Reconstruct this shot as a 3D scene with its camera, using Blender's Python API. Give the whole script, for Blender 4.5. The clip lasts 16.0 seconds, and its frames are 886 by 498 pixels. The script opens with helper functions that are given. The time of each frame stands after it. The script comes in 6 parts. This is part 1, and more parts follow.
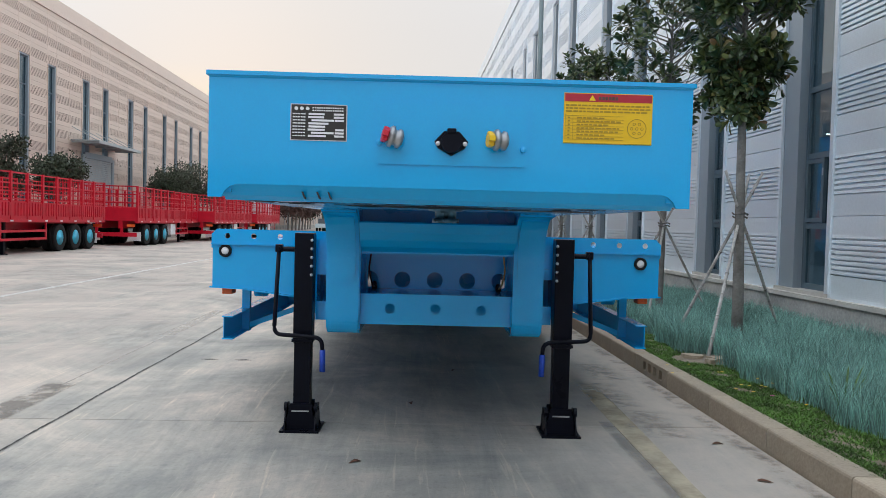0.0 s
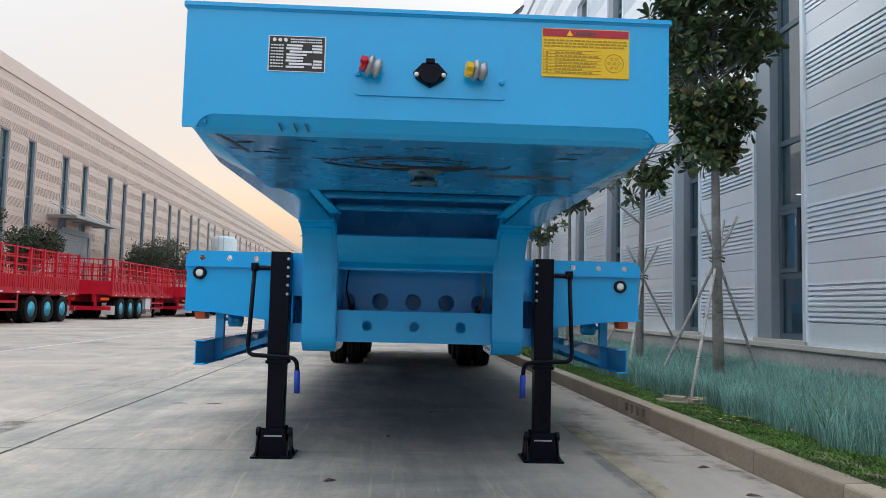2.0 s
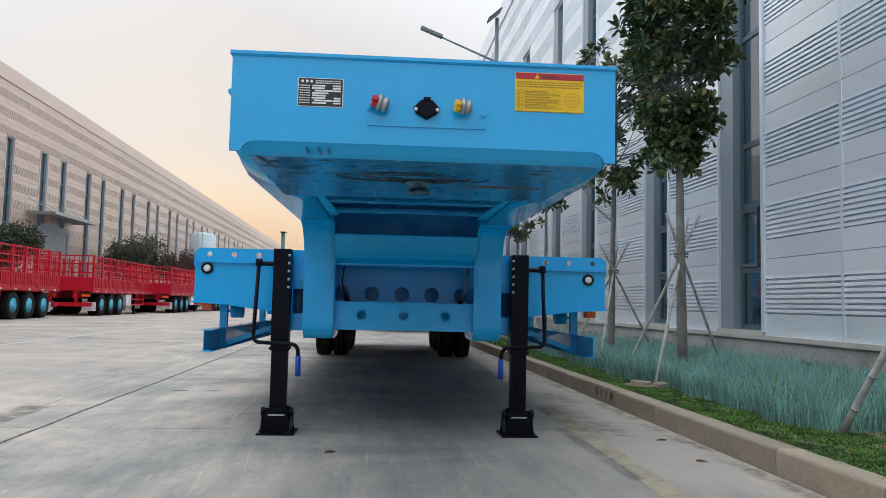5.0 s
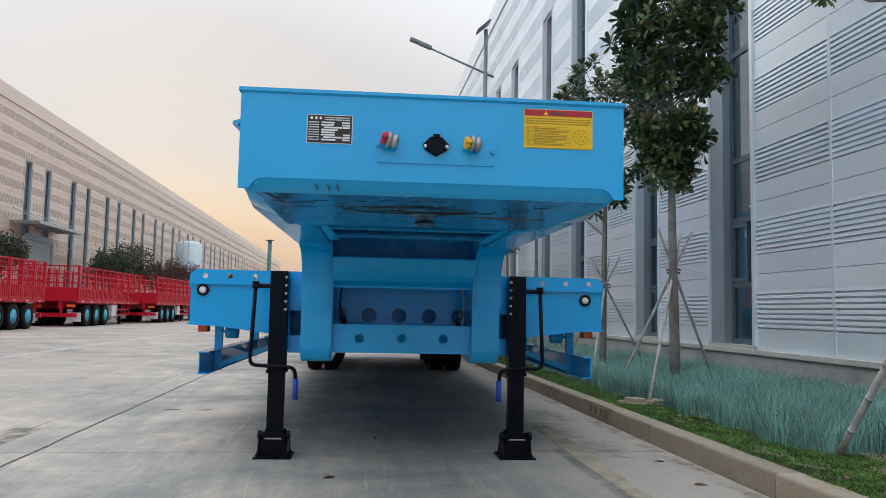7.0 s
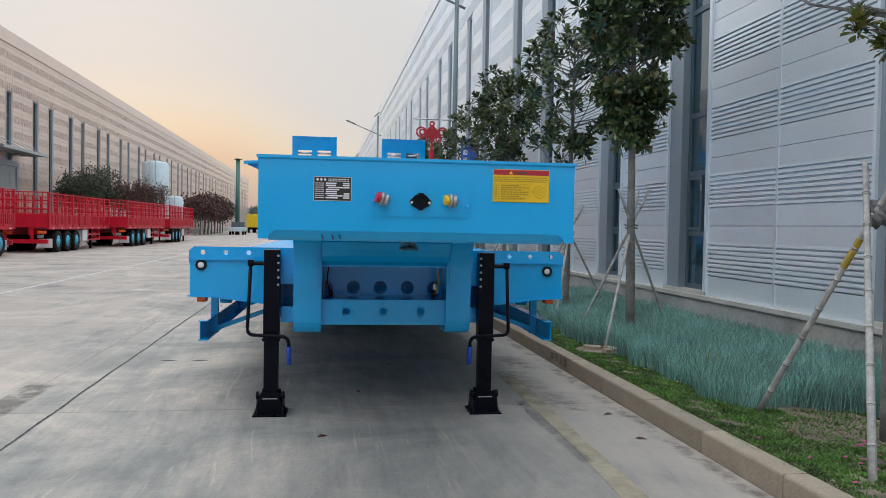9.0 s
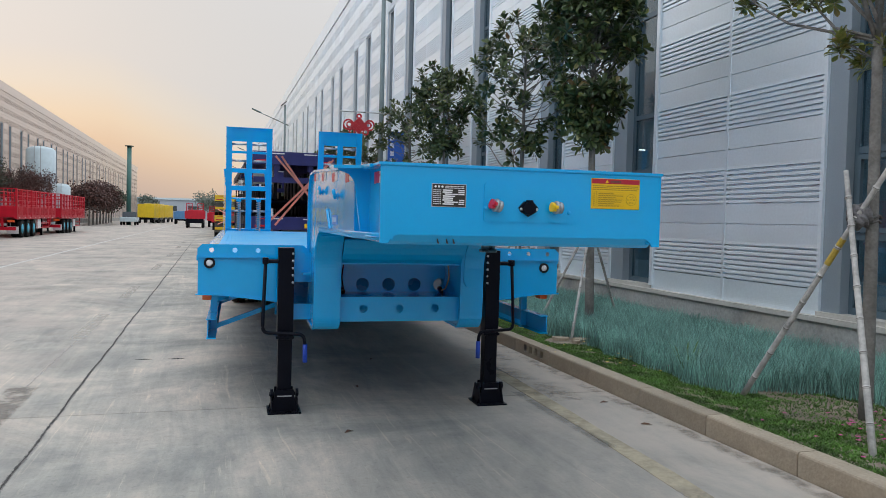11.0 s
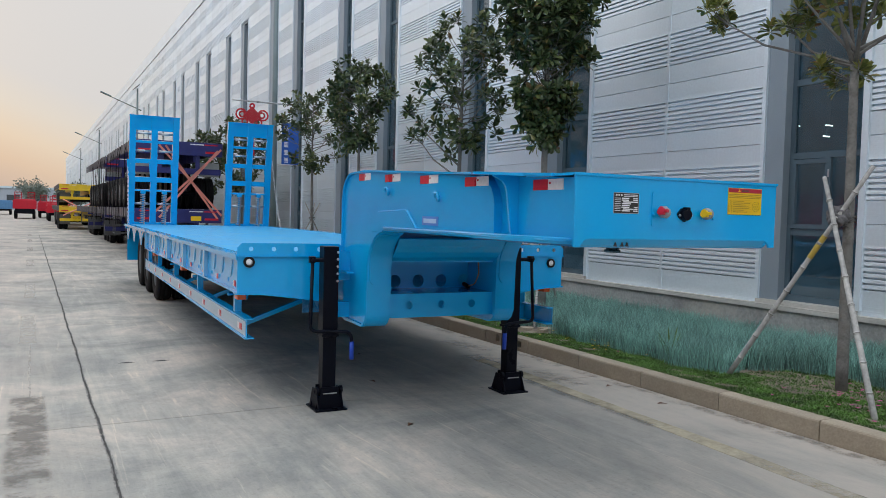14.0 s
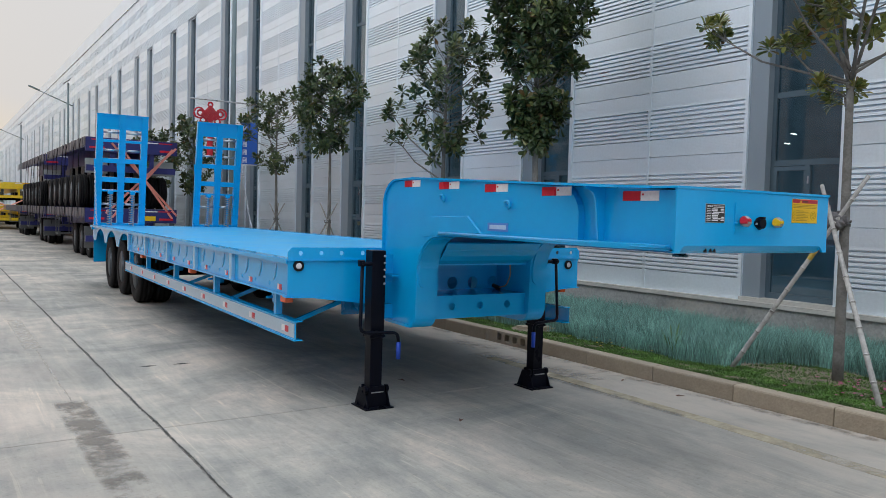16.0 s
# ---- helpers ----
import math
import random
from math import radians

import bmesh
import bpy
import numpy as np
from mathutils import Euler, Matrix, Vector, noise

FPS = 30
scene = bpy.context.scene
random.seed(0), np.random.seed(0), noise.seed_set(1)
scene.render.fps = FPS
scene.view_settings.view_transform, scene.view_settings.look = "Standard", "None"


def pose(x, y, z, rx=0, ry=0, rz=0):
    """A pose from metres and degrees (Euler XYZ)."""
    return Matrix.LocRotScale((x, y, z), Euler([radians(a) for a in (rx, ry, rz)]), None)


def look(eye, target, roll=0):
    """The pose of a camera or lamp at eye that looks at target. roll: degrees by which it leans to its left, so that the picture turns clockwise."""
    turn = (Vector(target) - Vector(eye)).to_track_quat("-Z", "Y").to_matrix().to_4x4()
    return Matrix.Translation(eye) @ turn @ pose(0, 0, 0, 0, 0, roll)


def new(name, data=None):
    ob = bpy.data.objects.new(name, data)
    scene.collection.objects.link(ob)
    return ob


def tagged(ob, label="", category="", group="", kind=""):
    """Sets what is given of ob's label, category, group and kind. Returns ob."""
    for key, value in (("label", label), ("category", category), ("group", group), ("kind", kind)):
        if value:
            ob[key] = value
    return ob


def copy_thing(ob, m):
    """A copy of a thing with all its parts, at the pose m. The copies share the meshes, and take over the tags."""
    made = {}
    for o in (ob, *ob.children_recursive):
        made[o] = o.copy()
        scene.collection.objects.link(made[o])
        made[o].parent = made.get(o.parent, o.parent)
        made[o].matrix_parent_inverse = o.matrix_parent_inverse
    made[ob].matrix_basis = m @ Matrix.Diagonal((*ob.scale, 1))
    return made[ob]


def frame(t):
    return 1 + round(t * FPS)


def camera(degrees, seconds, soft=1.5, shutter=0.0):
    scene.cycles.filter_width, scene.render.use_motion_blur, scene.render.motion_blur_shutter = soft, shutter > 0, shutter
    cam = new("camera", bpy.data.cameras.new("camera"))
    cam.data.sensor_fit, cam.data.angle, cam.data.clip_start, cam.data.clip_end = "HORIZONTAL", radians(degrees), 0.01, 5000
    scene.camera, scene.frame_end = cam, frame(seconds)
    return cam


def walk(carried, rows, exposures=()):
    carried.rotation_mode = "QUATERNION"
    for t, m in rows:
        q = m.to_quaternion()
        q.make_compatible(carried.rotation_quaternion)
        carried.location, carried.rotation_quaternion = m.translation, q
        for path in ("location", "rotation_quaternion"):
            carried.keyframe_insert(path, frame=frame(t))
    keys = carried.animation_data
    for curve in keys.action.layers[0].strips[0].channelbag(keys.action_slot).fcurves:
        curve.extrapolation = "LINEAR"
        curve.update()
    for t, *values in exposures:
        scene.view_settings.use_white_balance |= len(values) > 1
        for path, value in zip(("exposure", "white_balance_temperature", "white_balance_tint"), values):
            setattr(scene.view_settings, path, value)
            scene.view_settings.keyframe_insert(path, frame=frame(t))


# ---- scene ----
cam = camera(60.3, 16.0, soft=0.55)
METRES, EYE, TILT, LEAN, TURN = 5.668, 1.338, -0.55, 0.0, -2.6
ROWS = [
    (0.0, 0.0, 0.0, 0.0, 0.03, -1.31, -1.48),
    (0.5, -0.0006, 0.0061, -0.0229, -0.35, 0.55, -1.48),
    (1.0, -0.0001, 0.0087, -0.0425, -0.77, 4.05, -1.52),
    (1.5, 0.0031, 0.0071, -0.0627, -1.15, 5.77, -1.51),
    (2.0, 0.002, 0.0099, -0.0702, -1.56, 4.9, -1.42),
    (2.5, -0.0014, 0.0114, -0.0619, -1.87, 4.24, -1.37),
    (3.0, 0.0004, -0.002, -0.0338, -2.17, 3.38, -1.3),
    (5.5, -0.012, -0.0891, -0.0828, -3.36, 5.41, -1.21),
    (6.0, -0.0134, -0.0884, -0.0833, -3.58, 6.05, -1.18),
    (6.5, -0.0173, -0.0855, -0.0838, -3.82, 6.05, -1.14),
    (7.0, -0.0233, -0.0829, -0.0596, -4.14, 5.21, -1.09),
    (7.5, -0.0235, -0.0958, -0.027, -4.61, 3.61, -1.03),
    (8.0, -0.0295, -0.1316, 0.0005, -5.25, 0.99, -0.94),
    (8.5, -0.0337, -0.1578, 0.0153, -5.77, -0.22, -0.97),
    (9.0, -0.042, -0.187, 0.0185, -6.4, -1.06, -1.03),
    (11.5, -0.2491, -0.1911, 0.0282, -16.24, -1.61, -1.28),
    (12.0, -0.2902, -0.1903, 0.0303, -18.21, -1.72, -1.28),
    (12.5, -0.3357, -0.1714, 0.029, -20.81, -1.87, -1.32),
    (13.0, -0.38, -0.1611, 0.0298, -22.52, -1.97, -1.31),
    (13.5, -0.4305, -0.1524, 0.0344, -24.87, -2.03, -1.3),
    (14.0, -0.4697, -0.1404, 0.0309, -25.83, -2.03, -1.28),
    (14.5, -0.5092, -0.1284, 0.0359, -26.68, -2.02, -1.28),
    (15.0, -0.5579, -0.1309, 0.0356, -27.64, -2.01, -1.26),
    (15.5, -0.5976, -0.1259, 0.0358, -28.88, -2.01, -1.26),
    (16.0, -0.6312, -0.1067, 0.036, -31.12, -2.01, -1.31),
]
walk(cam, [(t, pose(0, 0, EYE, TILT, LEAN, TURN) @ pose(METRES * x, METRES * y, METRES * z, 90 + pitch, roll, yaw)) for t, x, y, z, yaw, pitch, roll in ROWS],
     exposures=((0.0, -0.10), (2.5, -0.11), (5.5, -0.17), (8.0, -0.25), (11.5, -0.26), (16.0, -0.26)))

# ---------------------------------------------------------------- world and light
world = bpy.data.worlds.new("hazy_evening")
scene.world = world
world.use_nodes = True
wn, wl = world.node_tree.nodes, world.node_tree.links
wn.clear()
w_out = wn.new("ShaderNodeOutputWorld")
w_bg = wn.new("ShaderNodeBackground")
w_sky = wn.new("ShaderNodeTexSky")
w_sky.sky_type, w_sky.sun_disc = "NISHITA", False
w_sky.sun_elevation, w_sky.sun_rotation = radians(9), radians(-14)
w_sky.air_density, w_sky.dust_density, w_sky.ozone_density = 2.0, 6.0, 1.5
w_co = wn.new("ShaderNodeTexCoord")
w_xyz = wn.new("ShaderNodeSeparateXYZ")
w_ramp = wn.new("ShaderNodeValToRGB")       # haze, warm low down
w_ramp2 = wn.new("ShaderNodeValToRGB")      # haze away from the sun
w_side = wn.new("ShaderNodeMapRange")
w_side.inputs[1].default_value, w_side.inputs[2].default_value = 0.45, 0.97
w_mix = wn.new("ShaderNodeMix"); w_mix.data_type = "RGBA"
w_add = wn.new("ShaderNodeMix"); w_add.data_type, w_add.blend_type = "RGBA", "ADD"
w_add.inputs[0].default_value = 0.004
for ramp, stops in ((w_ramp, ((0.0, (0.57, 0.46, 0.41)), (0.05, (0.73, 0.565, 0.46)), (0.085, (0.86, 0.66, 0.49)), (0.115, (0.90, 0.755, 0.59)), (0.15, (0.84, 0.79, 0.71)), (0.19, (0.775, 0.775, 0.775)), (0.35, (0.80, 0.805, 0.82)), (1.0, (1.88, 2.01, 2.21)))),
                    (w_ramp2, ((0.0, (0.75, 0.78, 0.82)), (0.25, (1.12, 1.18, 1.28)), (0.5, (1.62, 1.72, 1.87)), (1.0, (1.88, 2.01, 2.21))))):
    e = ramp.color_ramp.elements
    while len(e) < len(stops):
        e.new(0.5)
    for el, (p, c) in zip(e, stops):
        el.position, el.color = p, (*c, 1)
wl.new(w_co.outputs["Generated"], w_xyz.inputs[0])
# the glow stands lower the farther it is from the setting sun
w_off, w_z = wn.new("ShaderNodeMapRange"), wn.new("ShaderNodeMath")
for i, v in enumerate((-0.12, 0.40, 0.0, 0.18)):
    w_off.inputs[i + 1].default_value = v
w_z.operation = "ADD"
wl.new(w_xyz.outputs["X"], w_off.inputs[0]); wl.new(w_off.outputs[0], w_z.inputs[0]); wl.new(w_xyz.outputs["Z"], w_z.inputs[1])
wl.new(w_z.outputs[0], w_ramp.inputs[0]); wl.new(w_xyz.outputs["Z"], w_ramp2.inputs[0])
wl.new(w_xyz.outputs["Y"], w_side.inputs[0])
wl.new(w_side.outputs[0], w_mix.inputs[0])
wl.new(w_ramp2.outputs[0], w_mix.inputs[6]); wl.new(w_ramp.outputs[0], w_mix.inputs[7])
wl.new(w_mix.outputs[2], w_add.inputs[6]); wl.new(w_sky.outputs[0], w_add.inputs[7])
wl.new(w_add.outputs[2], w_bg.inputs[0])
w_bg.inputs[1].default_value = 1.0
wl.new(w_bg.outputs[0], w_out.inputs[0])

sun = bpy.data.lights.new("sun", "SUN")
sun.energy, sun.angle, sun.color = 0.08, radians(40), (1.0, 0.80, 0.62)
sun_ob = new("sun", sun)
sun_ob.matrix_world = look((-24, 100, 22), (0, 0, 0))

# ---------------------------------------------------------------- materials
def mat(name, col, rough=0.5, metal=0.0, var=0.12, scale=3.0, fine=60.0, bump=0.15, dirt=None, dirt_amt=0.0, spec=0.5, coat=0.0, per_ob=0.0, hue=0.0, trans=0.0, island=0.0, emit=0.0, rough_var=0.07, ribs=0.0, coat_ior=1.5):
    m = bpy.data.materials.new(name)
    m.use_nodes = True
    n, l = m.node_tree.nodes, m.node_tree.links
    p = n["Principled BSDF"]
    p.inputs["Roughness"].default_value = rough
    p.inputs["Metallic"].default_value = metal
    p.inputs["Specular IOR Level"].default_value = spec
    p.inputs["Coat Weight"].default_value = coat
    p.inputs["Coat Roughness"].default_value = 0.06 if coat < 0.9 else 0.0
    p.inputs["Coat IOR"].default_value = coat_ior
    p.inputs["Transmission Weight"].default_value = trans
    if emit:
        p.inputs["Emission Color"].default_value, p.inputs["Emission Strength"].default_value = (*col, 1), emit
    co = n.new("ShaderNodeTexCoord")
    big = n.new("ShaderNodeTexNoise"); big.inputs["Scale"].default_value, big.inputs["Detail"].default_value = scale, 5
    small = n.new("ShaderNodeTexNoise"); small.inputs["Scale"].default_value, small.inputs["Detail"].default_value = fine, 3
    l.new(co.outputs["Object"], big.inputs["Vector"]); l.new(co.outputs["Object"], small.inputs["Vector"])
    def ramp(src, lo, hi, a, b):
        r = n.new("ShaderNodeMapRange")
        for i, v in enumerate((lo, hi, a, b)):
            r.inputs[i + 1].default_value = v
        l.new(src, r.inputs[0])
        return r.outputs[0]
    def mul(a, b):
        k = n.new("ShaderNodeMath"); k.operation = "MULTIPLY"
        l.new(a, k.inputs[0]); l.new(b, k.inputs[1])
        return k.outputs[0]
    v = mul(ramp(big.outputs["Fac"], 0.3, 0.7, 1 - var, 1 + var), ramp(small.outputs["Fac"], 0.3, 0.7, 1 - var * 0.5, 1 + var * 0.5))
    if per_ob:
        oi = n.new("ShaderNodeObjectInfo")
        v = mul(v, ramp(oi.outputs["Random"], 0, 1, 1 - per_ob, 1 + per_ob))
    if island:
        g = n.new("ShaderNodeNewGeometry")
        v = mul(v, ramp(g.outputs["Random Per Island"], 0, 1, 1 - island, 1 + island))
    c = n.new("ShaderNodeMix"); c.data_type, c.blend_type = "RGBA", "MULTIPLY"
    c.inputs[0].default_value, c.inputs[6].default_value = 1.0, (*col, 1)
    cc = n.new("ShaderNodeCombineColor")
    for i in range(3):
        l.new(v, cc.inputs[i])
    l.new(cc.outputs[0], c.inputs[7])
    out = c.outputs[2]
    if dirt:
        dn = n.new("ShaderNodeTexNoise"); dn.inputs["Scale"].default_value, dn.inputs["Detail"].default_value, dn.inputs["Roughness"].default_value = scale * 0.7, 8, 0.7
        l.new(co.outputs["Object"], dn.inputs["Vector"])
        d = n.new("ShaderNodeMix"); d.data_type = "RGBA"
        l.new(ramp(dn.outputs["Fac"], 0.5, 0.72, 0, dirt_amt), d.inputs[0])
        l.new(out, d.inputs[6]); d.inputs[7].default_value = (*dirt, 1)
        out = d.outputs[2]
    l.new(out, p.inputs["Base Color"])
    if rough_var:
        l.new(ramp(big.outputs["Fac"], 0.3, 0.7, max(0.02, rough - rough_var), min(1, rough + rough_var)), p.inputs["Roughness"])
    if bump:
        b = n.new("ShaderNodeBump"); b.inputs["Strength"].default_value, b.inputs["Distance"].default_value = bump, 0.01
        l.new(small.outputs["Fac"], b.inputs["Height"]); l.new(b.outputs[0], p.inputs["Normal"])
        if ribs:
            wv = n.new("ShaderNodeTexWave"); wv.bands_direction, wv.inputs["Scale"].default_value = "Z", ribs
            l.new(co.outputs["Object"], wv.inputs["Vector"])
            b2 = n.new("ShaderNodeBump"); b2.inputs["Strength"].default_value, b2.inputs["Distance"].default_value = 0.10, 0.004
            l.new(wv.outputs["Fac"], b2.inputs["Height"]); l.new(b.outputs[0], b2.inputs["Normal"]); l.new(b2.outputs[0], p.inputs["Normal"])
    return m


M_BLUE = mat("blue_paint", (0.002, 0.375, 0.78), 0.20, var=0.04, scale=2.0, fine=180, bump=0.015, coat=0.38, spec=0.35)
M_BLUE_DK = mat("blue_deck_paint", (0.016, 0.42, 0.82), 0.45, var=0.06, scale=3, fine=70, bump=0.12, coat=0.15, dirt=(0.20, 0.36, 0.48), dirt_amt=0.15)
M_BLACK = mat("black_paint", (0.0035, 0.0045, 0.010), 0.34, var=0.2, bump=0.05, spec=0.11)
M_RUBBER = mat("rubber", (0.008, 0.008, 0.009), 0.75, var=0.25, bump=0.3, spec=0.25)
M_STEEL = mat("galvanised_steel", (0.55, 0.56, 0.58), 0.32, metal=0.9, bump=0.05)
M_GRIP = mat("blue_grip", (0.01, 0.06, 0.45), 0.45, bump=0.05)
M_RED = mat("red_paint", (0.52, 0.005, 0.024), 0.36, var=0.12, bump=0.04, dirt=(0.30, 0.03, 0.04), dirt_amt=0.2)
M_REDREF = mat("red_reflector", (0.54, 0.010, 0.030), 0.3, bump=0.0)
M_WHITE = mat("white_reflector", (0.75, 0.75, 0.77), 0.35, bump=0.0)
M_PRINT = mat("faint_print", (0.38, 0.24, 0.01), 0.5, bump=0.0)
M_HEAD = mat("dark_red_heading", (0.42, 0.012, 0.03), 0.4, bump=0.0)
M_YELLOW = mat("yellow_sticker", (0.80, 0.51, 0.006), 0.4, var=0.03, bump=0.0)
M_YELPAINT = mat("yellow_paint", (0.75, 0.52, 0.02), 0.4, var=0.1)
M_INK = mat("black_ink", (0.02, 0.018, 0.015), 0.5, bump=0.0)
M_ORANGE = mat("amber_lens", (0.75, 0.12, 0.03), 0.25, bump=0.0)
M_STRAP = mat("orange_strap", (0.88, 0.38, 0.31), 0.7, var=0.15)
M_PURPLE = mat("dark_blue_paint", (0.016, 0.020, 0.13), 0.4, var=0.15)
# paler blue with the hooks' white highlights mixed in; the side posts share it
M_HOOK = mat("pale_highlight_blue", (0.20, 0.50, 0.74), 0.3, var=0.1, coat=0.5)
M_SPRING = mat("oiled_spring_steel", (0.30, 0.34, 0.38), 0.35, metal=0.6)
# body blue darkened by the shade under the neck, plus rubbed dirty patches
M_UNDERSHADE = mat("shaded_rubbed_underside_paint", (0.007, 0.20, 0.45), 0.26, var=0.12, scale=4, bump=0.03, coat=0.25, dirt=(0.03, 0.12, 0.22), dirt_amt=0.5)
M_FLAP = mat("grey_mud_flap", (0.10, 0.105, 0.105), 0.6, var=0.15)
M_GREYPAINT = mat("grey_rail_paint", (0.15, 0.14, 0.15), 0.5, var=0.15)
M_CYANRIM = mat("cyan_rim_paint", (0.06, 0.50, 0.72), 0.4, var=0.1)
def concrete(name):
    """Worn yard concrete: pale patches on grey, long rubbed streaks, specks."""
    m = mat(name, (1, 1, 1), 0.7, var=0.07, scale=2.2, fine=60, bump=0.15, per_ob=0.04, rough_var=0.0, spec=0.22)
    n, l = m.node_tree.nodes, m.node_tree.links
    p = n["Principled BSDF"]
    old = p.inputs["Base Color"].links[0].from_socket
    geo = n.new("ShaderNodeNewGeometry")
    def field(scale, sx, sy, detail, rough, dist=0.0):
        mp = n.new("ShaderNodeMapping"); mp.inputs["Scale"].default_value = (sx, sy, 1)
        t = n.new("ShaderNodeTexNoise")
        t.inputs["Scale"].default_value, t.inputs["Detail"].default_value, t.inputs["Roughness"].default_value, t.inputs["Distortion"].default_value = scale, detail, rough, dist
        l.new(geo.outputs["Position"], mp.inputs["Vector"]); l.new(mp.outputs[0], t.inputs["Vector"])
        return t.outputs["Fac"]
    def ramp(src, stops):
        r = n.new("ShaderNodeValToRGB")
        e = r.color_ramp.elements
        while len(e) < len(stops):
            e.new(0.5)
        for el, (q, c) in zip(e, stops):
            el.position, el.color = q, (*c, 1)
        l.new(src, r.inputs[0])
        return r.outputs[0]
    def mixed(a, b, f, how="MIX"):
        k = n.new("ShaderNodeMix"); k.data_type, k.blend_type = "RGBA", how
        for i, v in ((0, f), (6, a), (7, b)):
            if isinstance(v, float):
                k.inputs[i].default_value = v
            else:
                l.new(v, k.inputs[i])
        return k.outputs[2]
    patches = ramp(field(0.55, 1, 1, 9, 0.68, 0.6), ((0.34, (0.245, 0.246, 0.226)), (0.45, (0.335, 0.324, 0.291)), (0.54, (0.415, 0.386, 0.338)), (0.64, (0.56, 0.49, 0.415))))
    streaks = ramp(field(1.5, 3.2, 0.40, 12, 0.76, 0.5), ((0.38, (0.83, 0.845, 0.86)), (0.52, (1.0, 1.0, 1.0)), (0.66, (1.19, 1.16, 1.12))))
    cross_s = ramp(field(1.6, 0.6, 2.6, 12, 0.78, 0.4), ((0.40, (0.96, 0.96, 0.965)), (0.55, (1.0, 1.0, 1.0)), (0.68, (1.05, 1.04, 1.03))))
    specks = ramp(field(26, 1, 1, 2, 0.5), ((0.30, (0.88, 0.88, 0.88)), (0.40, (1.0, 1.0, 1.0)), (0.70, (1.0, 1.0, 1.0)), (0.80, (1.12, 1.12, 1.1))))
    c = mixed(patches, streaks, 1.0, "MULTIPLY")
    c = mixed(c, cross_s, 1.0, "MULTIPLY")
    c = mixed(c, specks, 1.0, "MULTIPLY")
    scuffs = ramp(field(3.0, 5.0, 0.25, 4, 0.6, 1.2), ((0.62, (1.0, 1.0, 1.0)), (0.68, (1.26, 1.21, 1.15))))
    c = mixed(c, scuffs, 1.0, "MULTIPLY")
    c = mixed(c, old, 1.0, "MULTIPLY")
    # brown silt washed up along the kerb
    sx = n.new("ShaderNodeSeparateXYZ"); l.new(geo.outputs["Position"], sx.inputs[0])
    def span(src, a, b, lo, hi):
        r = n.new("ShaderNodeMapRange")
        for i, v in enumerate((a, b, lo, hi)):
            r.inputs[i + 1].default_value = v
        l.new(src, r.inputs[0])
        return r.outputs[0]
    silt = n.new("ShaderNodeMath"); silt.operation = "MULTIPLY"; silt.use_clamp = True
    l.new(span(sx.outputs["X"], 0.3, 1.9, 0.0, 1.0), silt.inputs[0])
    l.new(span(field(1.4, 1.6, 0.8, 8, 0.7, 0.6), 0.32, 0.6, 0.25, 1.0), silt.inputs[1])
    k = n.new("ShaderNodeMix"); k.data_type = "RGBA"
    k.inputs[7].default_value = (0.50, 0.445, 0.385, 1)
    l.new(silt.outputs[0], k.inputs[0]); l.new(c, k.inputs[6])
    c = k.outputs[2]
    # pinkish dust on the open yard beyond the long joint
    dust = n.new("ShaderNodeMath"); dust.operation = "MULTIPLY"; dust.use_clamp = True
    l.new(span(sx.outputs["X"], -2.2, -3.2, 0.0, 0.75), dust.inputs[0])
    l.new(span(field(0.9, 1.3, 0.7, 9, 0.72, 0.7), 0.38, 0.6, 0.0, 1.0), dust.inputs[1])
    k = n.new("ShaderNodeMix"); k.data_type = "RGBA"
    k.inputs[7].default_value = (0.47, 0.405, 0.355, 1)
    l.new(dust.outputs[0], k.inputs[0]); l.new(c, k.inputs[6])
    c = k.outputs[2]
    l.new(c, p.inputs["Base Color"])
    rr = n.new("ShaderNodeMapRange")
    for i, v in enumerate((0.35, 0.68, 0.80, 0.58)):
        rr.inputs[i + 1].default_value = v
    l.new(field(0.55, 1, 1, 9, 0.68, 0.6), rr.inputs[0]); l.new(rr.outputs[0], p.inputs["Roughness"])
    return m
M_CONC = concrete("concrete_slab")
M_KERB = mat("kerb_concrete", (0.36, 0.30, 0.225), 0.85, var=0.18, scale=2.5, fine=50, bump=0.4, dirt=(0.22, 0.165, 0.125), dirt_amt=0.6, per_ob=0.10)
M_PLINTH = mat("plinth_render", (0.33, 0.335, 0.325), 0.85, var=0.30, scale=1.3, fine=30, bump=0.3, dirt=(0.52, 0.47, 0.40), dirt_amt=0.9)
M_LEDGE = mat("pale_ledge", (0.46, 0.45, 0.42), 0.8, var=0.12, scale=2, fine=30, bump=0.2)
M_JOINT = mat("joint_dirt", (0.06, 0.057, 0.052), 0.95, var=0.3, scale=4)
M_LINE = mat("worn_white_line", (0.52, 0.51, 0.48), 0.7, var=0.3, scale=6, fine=20, dirt=(0.3, 0.29, 0.28), dirt_amt=0.9)
M_SOIL = mat("garden_soil", (0.17, 0.135, 0.10), 0.95, var=0.35, scale=3, fine=40, bump=0.8, dirt=(0.36, 0.305, 0.245), dirt_amt=0.8)
M_CLAD = mat("silver_cladding", (0.79, 0.865, 0.92), 0.48, metal=0.60, ribs=15.7, var=0.05, scale=0.6, fine=30, bump=0.04, per_ob=0.05, island=0.04)
M_CLADBEIGE = mat("beige_cladding", (0.63, 0.50, 0.415), 0.42, metal=0.2, coat=0.5, var=0.06, scale=0.3, fine=10, bump=0.03, island=0.035)
M_COL = mat("grey_column_sheet", (0.30, 0.355, 0.40), 0.45, metal=0.3, var=0.06, scale=0.8)
